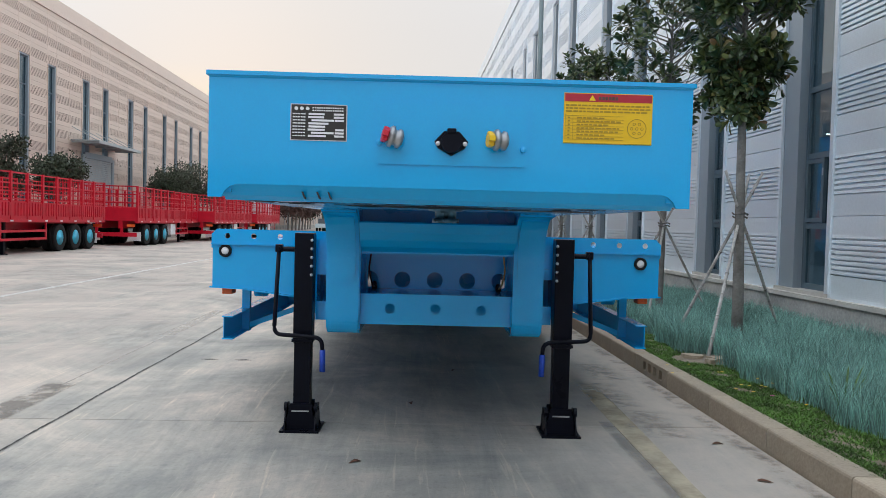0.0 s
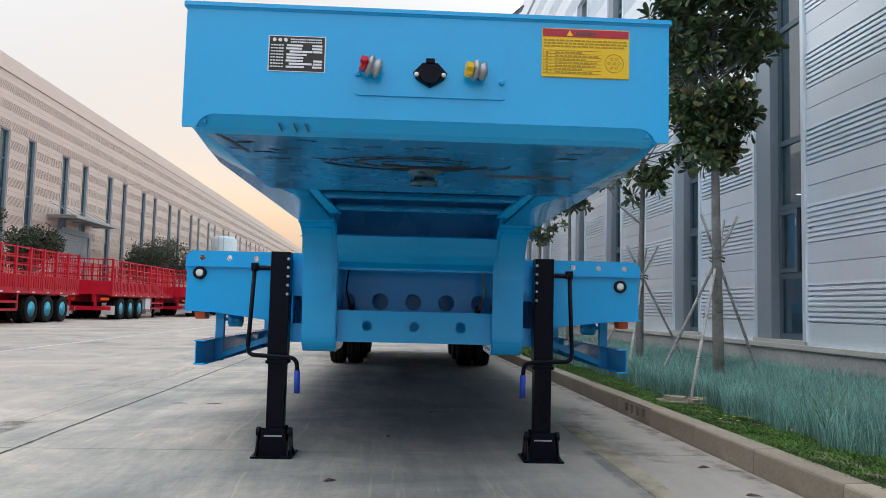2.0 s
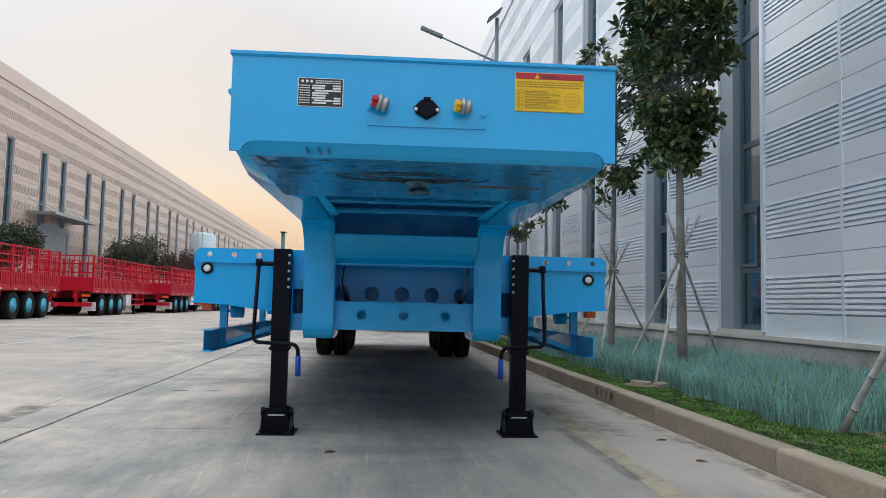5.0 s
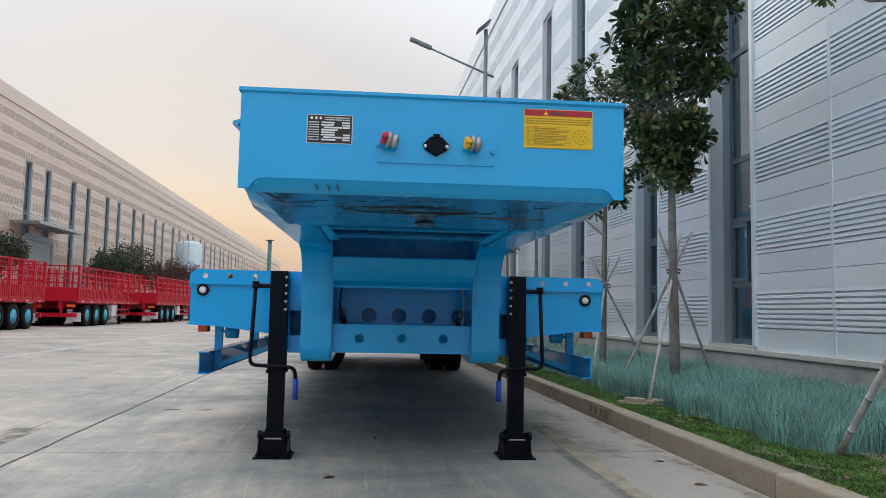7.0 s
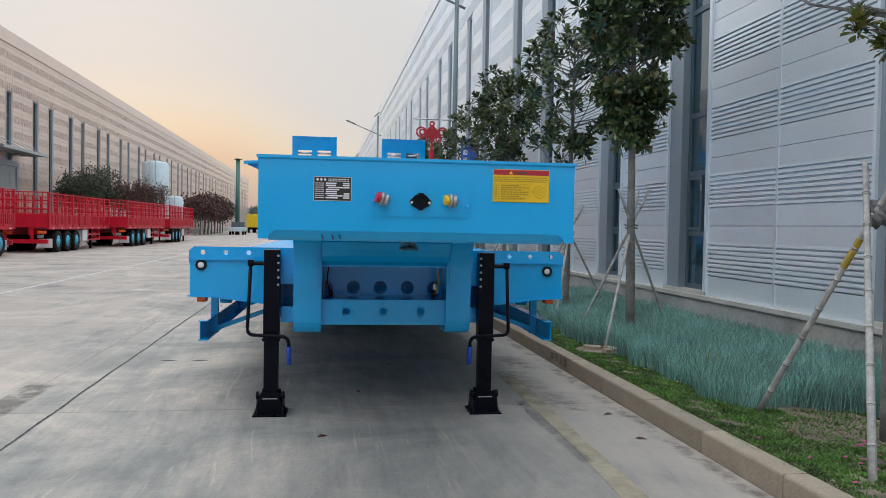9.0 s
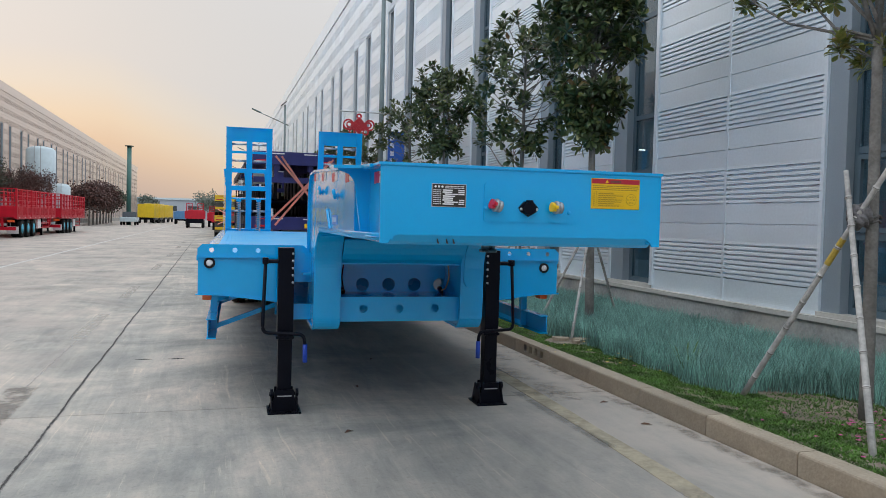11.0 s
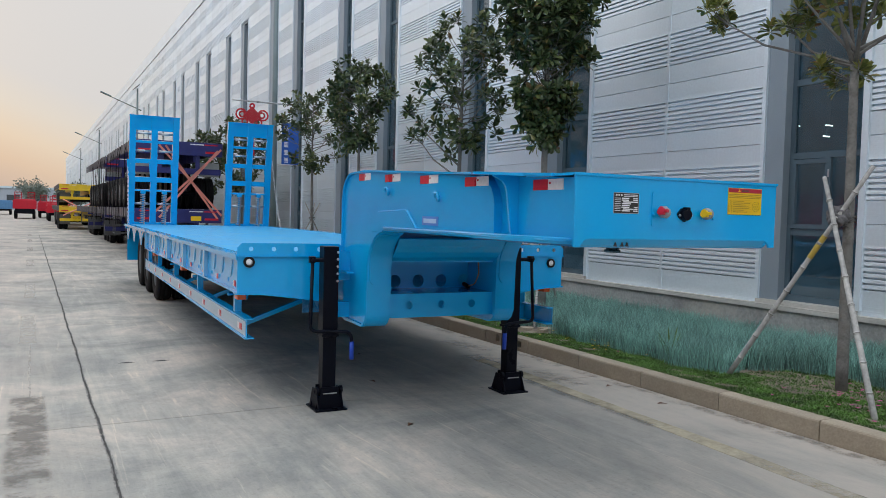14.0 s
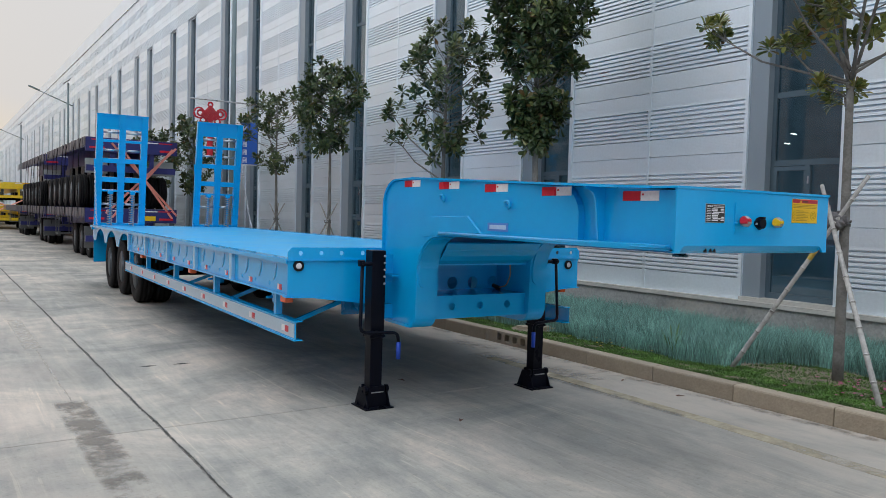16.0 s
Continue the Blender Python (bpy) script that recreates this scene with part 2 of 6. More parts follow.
M_FRAME = mat("dark_window_frame", (0.05, 0.06, 0.07), 0.4, metal=0.3, var=0.1)
M_WFRAME = mat("grey_window_frame", (0.10, 0.15, 0.185), 0.4, metal=0.2, var=0.08)
M_GLASS = mat("window_glass", (0.42, 0.56, 0.62), 0.0, var=0.02, bump=0.0, trans=1.0, rough_var=0.0, spec=0.5)
M_INSIDE = mat("inside_wall", (0.30, 0.40, 0.46), 0.8)
M_SHUTTER = mat("roller_shutter", (0.38, 0.42, 0.43), 0.5, metal=0.2)
M_BARK = mat("grey_bark", (0.175, 0.168, 0.155), 0.9, var=0.3, scale=9, fine=50, bump=0.7, dirt=(0.10, 0.085, 0.07), dirt_amt=0.6)
M_BAMBOO = mat("weathered_bamboo", (0.40, 0.39, 0.37), 0.75, var=0.3, scale=9, fine=40, bump=0.4)
def leaves(name, stops):
    """Glossy leaves, each with its own tone."""
    m = mat(name, (1, 1, 1), 0.36, var=0.15, scale=5, bump=0.1, spec=0.4, rough_var=0.05, coat=0.08)
    n, l = m.node_tree.nodes, m.node_tree.links
    p = n["Principled BSDF"]
    g, r, k = n.new("ShaderNodeNewGeometry"), n.new("ShaderNodeValToRGB"), n.new("ShaderNodeMix")
    k.data_type, k.blend_type, k.inputs[0].default_value = "RGBA", "MULTIPLY", 1.0
    e = r.color_ramp.elements
    while len(e) < len(stops):
        e.new(0.5)
    for el, (q, c) in zip(e, stops):
        el.position, el.color = q, (*c, 1)
    l.new(g.outputs["Random Per Island"], r.inputs[0])
    l.new(p.inputs["Base Color"].links[0].from_socket, k.inputs[6]); l.new(r.outputs[0], k.inputs[7])
    l.new(k.outputs[2], p.inputs["Base Color"])
    return m
M_LEAF = leaves("glossy_leaf", ((0.0, (0.034, 0.060, 0.026)), (0.5, (0.062, 0.096, 0.036)), (0.84, (0.10, 0.135, 0.045)), (0.96, (0.19, 0.205, 0.07)), (1.0, (0.16, 0.090, 0.04))))
M_LEAFYEL = leaves("yellowish_leaf", ((0.0, (0.10, 0.13, 0.035)), (0.5, (0.20, 0.23, 0.06)), (0.85, (0.30, 0.29, 0.08)), (1.0, (0.22, 0.11, 0.05))))
M_NODE = mat("dark_bamboo_node", (0.09, 0.075, 0.06), 0.8)
M_LEAFFAR = mat("far_leaf", (0.045, 0.062, 0.035), 0.6, var=0.3, scale=1, island=0.6)
M_LEAFHAZE = mat("hazy_far_leaf", (0.15, 0.18, 0.15), 0.8, var=0.2, scale=1, island=0.3)
M_LEAFRED = mat("reddish_leaf", (0.085, 0.040, 0.032), 0.6, var=0.3, scale=1, island=0.6)
M_GRASS = mat("blue_green_grass", (0.195, 0.375, 0.325), 0.6, var=0.35, scale=2.2, island=0.6, bump=0.0)
M_MOSS = mat("green_ground_cover", (0.080, 0.170, 0.030), 0.85, var=0.5, scale=5, island=0.55, bump=0.0)
M_PINK = mat("pink_petal", (0.55, 0.06, 0.25), 0.6, island=0.3, bump=0.0)
M_POLE = mat("grey_green_pole_paint", (0.16, 0.21, 0.22), 0.45, metal=0.2)
M_MAST = mat("green_mast_paint", (0.05, 0.15, 0.13), 0.5)
M_BANNER = mat("blue_banner_cloth", (0.02, 0.10, 0.42), 0.7)
M_KNOT = mat("red_lantern_plastic", (0.50, 0.015, 0.03), 0.4)
M_TANK = mat("pale_tank_paint", (0.50, 0.60, 0.64), 0.5, var=0.06)
M_FARBLD = mat("far_pale_building", (0.36, 0.40, 0.45), 0.8, var=0.1, scale=0.1)
M_RUST = mat("grease_and_scratches", (0.012, 0.022, 0.032), 0.5, var=0.5, scale=12)
M_RUST2 = mat("rubbed_brown_primer", (0.10, 0.055, 0.045), 0.6, var=0.4, scale=12)
M_DRYLEAF = mat("dry_leaf", (0.13, 0.06, 0.035), 0.8)

# ---------------------------------------------------------------- mesh helpers
def link(name, bm, material, parent=None, label="", smooth=False):
    me = bpy.data.meshes.new(name)
    bmesh.ops.recalc_face_normals(bm, faces=bm.faces)
    bm.to_mesh(me); bm.free()
    me.materials.append(material)
    if smooth:
        me.polygons.foreach_set("use_smooth", [True] * len(me.polygons))
    ob = new(name, me)
    if parent:
        ob.parent = parent
    if label:
        ob["label"] = label
    return ob


part = link


def again(ob, loc=(0, 0, 0), rot=(0, 0, 0), parent=None, scale=(1, 1, 1)):
    """One more object on the same mesh, with its sub-parts."""
    c = ob.copy(); scene.collection.objects.link(c)
    c.parent = parent or ob.parent
    c.matrix_basis = Matrix.LocRotScale(Vector(loc), Euler(rot), Vector(scale))
    for k in ob.children:
        again(k, k.location, k.rotation_euler, c, k.scale)
    return c


def thing(name, label, category, m=None, group="", kind=""):
    ob = new(name)
    ob.empty_display_size = 0.2
    if m is not None:
        ob.matrix_basis = m
    return tagged(ob, label, category, group, kind)


def box(bm, x0, x1, y0, y1, z0, z1, bev=0.0, m=None):
    vs = [bm.verts.new((x, y, z)) for x in (x0, x1) for y in (y0, y1) for z in (z0, z1)]
    fs = [bm.faces.new([vs[i] for i in f]) for f in ((0, 1, 3, 2), (4, 6, 7, 5), (0, 4, 5, 1), (2, 3, 7, 6), (0, 2, 6, 4), (1, 5, 7, 3))]
    if m is not None:
        bmesh.ops.transform(bm, matrix=m, verts=vs)
    if bev:
        es = list({e for f in fs for e in f.edges})
        bmesh.ops.bevel(bm, geom=es, offset=bev, segments=2, affect="EDGES", profile=0.6)
    return vs


def one(fn, *a, **k):
    bm = bmesh.new(); fn(bm, *a, **k)
    return bm


def boxes(*bs, bev=0.0):
    bm = bmesh.new()
    for b in bs:
        box(bm, *b, bev=bev)
    return bm


AX = {"x": lambda a, b, d: (d, a, b), "y": lambda a, b, d: (a, d, b), "z": lambda a, b, d: (a, b, d)}


def prism(bm, poly, axis, d0, d1, holes=()):
    """A flat outline, with round or other holes, given thickness along one axis."""
    f = AX[axis]
    if not holes:
        a = [bm.verts.new(f(p, q, d0)) for p, q in poly]
        b = [bm.verts.new(f(p, q, d1)) for p, q in poly]
        bm.faces.new(a); bm.faces.new(b[::-1])
        for i in range(len(a)):
            j = (i + 1) % len(a)
            bm.faces.new((a[i], b[i], b[j], a[j]))
        return
    loops = [poly, *holes]
    rings = []
    for d in (d0, d1):
        es = []
        row = []
        for lp in loops:
            vs = [bm.verts.new(f(p, q, d)) for p, q in lp]
            es += [bm.edges.new((vs[i], vs[(i + 1) % len(vs)])) for i in range(len(vs))]
            row.append(vs)
        bmesh.ops.triangle_fill(bm, use_beauty=True, edges=es)
        rings.append(row)
    for va, vb in zip(*rings):
        for i in range(len(va)):
            j = (i + 1) % len(va)
            bm.faces.new((va[i], vb[i], vb[j], va[j]))


def circle(cx, cy, r, n=20):
    return [(cx + r * math.cos(2 * math.pi * i / n), cy + r * math.sin(2 * math.pi * i / n)) for i in range(n)]


def arc(cx, cy, r, a0, a1, n=8):
    return [(cx + r * math.cos(radians(a0 + (a1 - a0) * i / n)), cy + r * math.sin(radians(a0 + (a1 - a0) * i / n))) for i in range(n + 1)]


def rrect(x0, x1, y0, y1, r, n=4):
    return arc(x1 - r, y0 + r, r, -90, 0, n) + arc(x1 - r, y1 - r, r, 0, 90, n) + arc(x0 + r, y1 - r, r, 90, 180, n) + arc(x0 + r, y0 + r, r, 180, 270, n)


def tube(bm, pts, r, n=8, r_end=None, cap=True):
    pts = [Vector(p) for p in pts]
    rings = []
    for i, p in enumerate(pts):
        d = (pts[min(i + 1, len(pts) - 1)] - pts[max(i - 1, 0)]).normalized()
        q = d.to_track_quat("Z", "Y")
        rr = r if r_end is None else r + (r_end - r) * i / (len(pts) - 1)
        rings.append([bm.verts.new(p + q @ Vector((rr * math.cos(2 * math.pi * k / n), rr * math.sin(2 * math.pi * k / n), 0))) for k in range(n)])
    for a, b in zip(rings, rings[1:]):
        for k in range(n):
            bm.faces.new((a[k], a[(k + 1) % n], b[(k + 1) % n], b[k]))
    if cap:
        bm.faces.new(rings[0][::-1]); bm.faces.new(rings[-1])


def rod(bm, a, b, r, n=10, r_end=None):
    tube(bm, [a, b], r, n, r_end)


def lathe(bm, prof, axis="x", n=28, at=(0, 0, 0)):
    """A profile of (along, radius) turned round an axis."""
    rings = []
    for s, r in prof:
        ring = []
        for k in range(n):
            c, d = r * math.cos(2 * math.pi * k / n), r * math.sin(2 * math.pi * k / n)
            p = {"x": (s, c, d), "y": (c, s, d), "z": (c, d, s)}[axis]
            ring.append(bm.verts.new(Vector(p) + Vector(at)))
        rings.append(ring)
    for a, b in zip(rings, rings[1:]):
        for k in range(n):
            bm.faces.new((a[k], a[(k + 1) % n], b[(k + 1) % n], b[k]))
    for r in (rings[0], rings[-1]):
        bm.faces.new(r)


def bend(pts, r=0.04, n=5):
    """Rounds the corners of a broken line."""
    pts = [Vector(p) for p in pts]
    out = [pts[0]]
    for a, b, c in zip(pts, pts[1:], pts[2:]):
        u, w = (a - b).normalized(), (c - b).normalized()
        p, q = b + u * r, b + w * r
        for i in range(n + 1):
            t = i / n
            out.append((1 - t) ** 2 * p + 2 * t * (1 - t) * b + t * t * q)
    return out + [pts[-1]]


def soup(name, verts, faces, material, parent=None, kind="stuff", label=""):
    me = bpy.data.meshes.new(name)
    me.from_pydata(verts, [], faces)
    me.materials.append(material)
    ob = new(name, me)
    if parent:
        ob.parent = parent
    if kind:
        ob["kind"] = kind
    if label:
        ob["label"] = label
    return ob

# ---------------------------------------------------------------- ground, slabs, lines
ground = link("ground", boxes((-400, 400, -80, 900, -0.6, -0.014)), M_CONC)
tagged(ground, "pale grey worn concrete yard with dirty joints", "ground", kind="structure")
SLAB_X = (-17.27, -12.27, -7.27, -2.27, 2.205)
slab_cache = {}
def slab(x0, x1, y0, y1):
    key = (round(x1 - x0, 3), round(y1 - y0, 3))
    if key not in slab_cache:
        bm = boxes((0, key[0], 0, key[1], -0.014, 0), bev=0)
        ob = link("concrete_slab", bm, M_CONC, ground)
        slab_cache[key] = ob
        ob.location = (x0, y0, 0)
    else:
        again(slab_cache[key], (x0, y0, 0))
for i in range(4):
    for k in range(-3, 13):
        slab(SLAB_X[i] + 0.006, SLAB_X[i + 1] - 0.006, 0.06 + 5 * k + 0.005, 5.06 + 5 * k - 0.005)
far_slabs = link("far_concrete_apron", boxes((-40, 2.205, 65.1, 420, -0.014, 0.0)), M_CONC, ground)
far_slabs2 = link("far_concrete_apron", boxes((-18.4, -17.28, -30, 65, -0.014, 0.0)), M_CONC, ground)

def soft_mark(name, col, strength, fade=0.22, rough=0.75, scale=5.0, low=0.40, high=0.58):
    """Worn paint or dirt: thins out to its edges and in worn spots."""
    m = mat(name, col, rough, var=0.2, scale=scale, fine=30, bump=0.1)
    n, l = m.node_tree.nodes, m.node_tree.links
    p = n["Principled BSDF"]
    co, xy = n.new("ShaderNodeTexCoord"), n.new("ShaderNodeSeparateXYZ")
    l.new(co.outputs["Generated"], xy.inputs[0])
    def op(kind, a, b):
        k = n.new("ShaderNodeMath"); k.operation, k.use_clamp = kind, True
        for i, v in ((0, a), (1, b)):
            if isinstance(v, float):
                k.inputs[i].default_value = v
            else:
                l.new(v, k.inputs[i])
        return k.outputs[0]
    def span(src, a, b, c, d):
        r = n.new("ShaderNodeMapRange"); r.interpolation_type = "SMOOTHSTEP"
        for i, v in enumerate((a, b, c, d)):
            r.inputs[i + 1].default_value = v
        l.new(src, r.inputs[0])
        return r.outputs[0]
    out = None
    for ax, f in (("X", fade), ("Y", min(fade, 0.04))):
        q = op("MULTIPLY", span(xy.outputs[ax], 0.0, f, 0.0, 1.0), span(xy.outputs[ax], 1.0, 1.0 - f, 0.0, 1.0))
        out = q if out is None else op("MULTIPLY", out, q)
    t = n.new("ShaderNodeTexNoise")
    t.inputs["Scale"].default_value, t.inputs["Detail"].default_value, t.inputs["Roughness"].default_value = scale, 8, 0.7
    l.new(co.outputs["Object"], t.inputs["Vector"])
    out = op("MULTIPLY", out, span(t.outputs["Fac"], low, high, 0.0, strength))
    l.new(out, p.inputs["Alpha"])
    return m
line = tagged(link("lane_line", boxes((-6.55, -6.43, 8, 120, 0.0, 0.004)), M_LINE), "worn white painted lane line on concrete", "road marking", kind="structure")
M_DASH = soft_mark("faded_dash", (0.54, 0.50, 0.44), 0.8, 0.15, scale=11.0, low=0.30, high=0.70)
def ragged(x0, x1, y0, y1, seed, step=0.05, amp=0.012):
    """A rough-edged flat patch."""
    r = random.Random(seed)
    n = max(4, int((y1 - y0) / step))
    left = [(x0 + amp * (r.random() - 0.5) * 2, y0 + (y1 - y0) * i / n) for i in range(n + 1)]
    right = [(x1 + amp * (r.random() - 0.5) * 2, y0 + (y1 - y0) * i / n) for i in range(n + 1)]
    return right + left[::-1]
dash = tagged(link("lane_dash", one(prism, ragged(-0.085, 0.085, 0, 2.5, 3), "z", -0.006, 0.003), M_DASH), "short worn pale painted dash on concrete", "road marking", group="painted dashes", kind="structure")
dash.location = (-2.715, 8.7, 0)
for y in (13.3, 20.6, 27.5, 34.5, 41.0):
    copy_thing(dash, pose(-2.69, y, 0))
dash_side = tagged(link("thin_paint_line", one(prism, ragged(-2.70, -2.685, 6.1, 8.7, 5, 0.06, 0.006), "z", -0.006, 0.003), M_DASH), "thin ragged pale paint line on concrete", "road marking", kind="structure")
stain = tagged(link("dark_patch", one(prism, ragged(-2.84, -2.575, 3.2, 6.20, 8, 0.03, 0.007), "z", -0.006, 0.003), soft_mark("dark_stain", (0.20, 0.178, 0.155), 0.62, 0.16, scale=3.2, low=0.40, high=0.60)), "dark worn patch where paint was rubbed off", "stain", kind="structure")
for k, (px, py) in enumerate(((-1.94, 7.29), (-1.62, 7.28))):
    m = tagged(link("dark_mark", one(prism, [(0.0, 0.0), (0.07, -0.02), (0.16, 0.0), (0.09, 0.03)], "z", 0.0, 0.002), M_JOINT), "short dark mark on the concrete", "stain", group="dark marks", kind="structure")
    m.location = (px, py, 0)
# dirty joint along the slabs: a crack and its chipped pale edges
rj = random.Random(12)
def crack(name, base, w0, w1, z, material, label, amp, step=0.035, gap=0.0):
    jb, prev = bmesh.new(), None
    for i in range(int(46 / step)):
        y = -4 + step * i
        c = base + 0.005 * math.sin(y * 1.7) + 0.004 * math.sin(y * 6.3) + amp * (rj.random() - 0.5)
        w = w0 + w1 * rj.random() ** 2
        cur = (jb.verts.new((c - w, y, z)), jb.verts.new((c + w, y, z)))
        if prev and rj.random() >= gap:
            jb.faces.new((prev[0], prev[1], cur[1], cur[0]))
        prev = cur
    return tagged(link(name, jb, material), label, "joint", kind="structure")
crack("joint_filler", -2.27, 0.003, 0.008, 0.0030, M_JOINT, "dark ragged filler in the long slab joint", 0.006, 0.02)
crack("chipped_edge", -2.27, 0.009, 0.010, 0.0015, mat("chipped_concrete", (0.20, 0.19, 0.175), 0.85, var=0.35, scale=9, dirt=(0.42, 0.40, 0.37), dirt_amt=0.9), "chipped edges of the slab joint", 0.010, 0.025, 0.15)
gutter = tagged(link("yellow_edge_line", one(prism, [(1.26, -3), (1.30, 2.1), (1.345, 2.9), (1.375, 3.4), (1.40, 3.9), (1.41, 4.4), (1.43, 5.3), (1.46, 6.4), (1.62, 6.4), (1.585, 5.3), (1.55, 4.4), (1.525, 3.9), (1.515, 3.4), (1.50, 2.9), (1.44, 2.1), (1.40, -3)], "z", -0.006, 0.003), soft_mark("faded_yellow_line", (0.55, 0.475, 0.335), 0.75, 0.12, scale=1.6, low=0.22, high=0.60)), "faded yellowish painted edge line beside the kerb", "road marking", kind="structure")
rub = tagged(link("tyre_rub", one(prism, [(1.31, 3.45), (1.44, 3.45), (1.43, 4.2), (1.435, 5.2), (1.34, 5.2), (1.325, 4.2)], "z", -0.006, 0.0045), soft_mark("tyre_rub_black", (0.17, 0.168, 0.165), 0.36, 0.38, scale=4.0, low=0.30, high=0.55)), "dark rubbed tyre streak on the concrete", "stain", kind="structure")

dirt = tagged(link("kerb_dirt", one(prism, ragged(2.03, 2.214, -4, 30, 21, 0.06, 0.012), "z", -0.006, 0.003), soft_mark("kerb_dirt_brown", (0.17, 0.14, 0.115), 0.5, 0.45, scale=4.5, low=0.42, high=0.66)), "dark dirt and crumbs gathered along the foot of the kerb", "dirt", kind="structure")
M_SMEAR = soft_mark("brown_smear", (0.26, 0.21, 0.175), 0.36, 0.40, scale=7.0, low=0.38, high=0.60)
for k, (px, py, w, ln) in enumerate(((1.72, 5.15, 0.20, 0.75), (1.60, 6.05, 0.24, 0.9), (1.82, 7.0, 0.20, 0.8))):
    sm = tagged(link("brown_smear", one(prism, ragged(-w, w, -ln / 2, ln / 2, 30 + k, 0.05, 0.02), "z", -0.006, 0.002), M_SMEAR), "brown rusty smear on the concrete beside the kerb", "stain", group="brown smears", kind="structure")
    sm.location = (px, py, 0)

# kerb stones
kerb = thing("kerb", "low worn concrete kerb beside the planting bed", "kerb", kind="structure")
KX0, KX1, KH = 2.215, 2.36, 0.145
kerb_outline = [(KX0 + 0.0, -0.05), (KX1, -0.05), (KX1, KH)] + [(KX0 + 0.016, KH), (KX0 + 0.005, KH - 0.005), (KX0, KH - 0.016)]
stone = link("kerb_stone", one(prism, kerb_outline, "y", 0.005, 0.895), M_KERB, kerb)
KY = 3.63
stone.location = (0, KY - 0.9 * 17, 0)
for k in range(-16, 72):
    if k != 3:
        again(stone, (0, KY + 0.9 * k, 0), (0, 0, 0))
# the stone with the drain slots
bm = bmesh.new()
D0, D1 = KY + 2.7 + 0.005, KY + 3.6 - 0.005
slots = [rrect(6.46 + 0.15 * i, 6.545 + 0.15 * i, 0.03, 0.115, 0.01, 2) for i in range(4)]
prism(bm, [(D0, -0.05), (D1, -0.05), (D1, KH - 0.01), (D0, KH - 0.01)], "x", KX0, KX0 + 0.09, slots)
box(bm, KX0 + 0.0, KX1, D0, D1, KH - 0.01, KH)
box(bm, KX1 - 0.03, KX1, D0, D1, -0.05, KH - 0.01)
drain = link("drain_kerb_stone", bm, M_KERB, kerb, "kerb stone with four square drain slots")

bed = tagged(link("planting_bed", boxes((KX1, 4.9, -14, 203, -0.05, 0.13)), M_SOIL), "bare brown soil of the planting bed", "soil", kind="structure")

# ---------------------------------------------------------------- the two halls
RIB, SMOOTH, PITCH, ZB, ROOF = 0.4256, 0.2432, 0.912, 0.871, 12.2
def plank_profile(kind):
    """(depth, height) of one cladding board, outer face at depth 0."""
    if kind == "rib":
        p = []
        for k in range(8):
            z = k * 0.0588
            p += [(0.046, z), (0.046, z + 0.0125), (-0.003, z + 0.0145), (0.0, z + 0.050)]
        return p + [(0.0, RIB)]
    return [(0.030, 0.0), (0.030, 0.007), (0.0, 0.009), (0.0, SMOOTH - 0.001)]

def plank_mesh(kind, length, side):
    prof = plank_profile(kind)
    vs, fs = [], []
    for y in (0.0, length):
        vs += [(side * d, y, z) for d, z in prof]
        vs += [(side * 0.05, y, prof[-1][1]), (side * 0.05, y, 0.0)]
    n = len(prof) + 2
    for i in range(n):
        j = (i + 1) % n
        fs.append((i, j, n + j, n + i))
    fs.append(tuple(range(n))); fs.append(tuple(range(2 * n - 1, n - 1, -1)))
    return vs, fs

def rows_of_boards(top=ROOF):
    out, z = [], ZB
    while z < top - 0.5:
        out += [("rib", z), ("smooth", z + RIB), ("smooth", z + RIB + SMOOTH)]
        z += PITCH
    return out

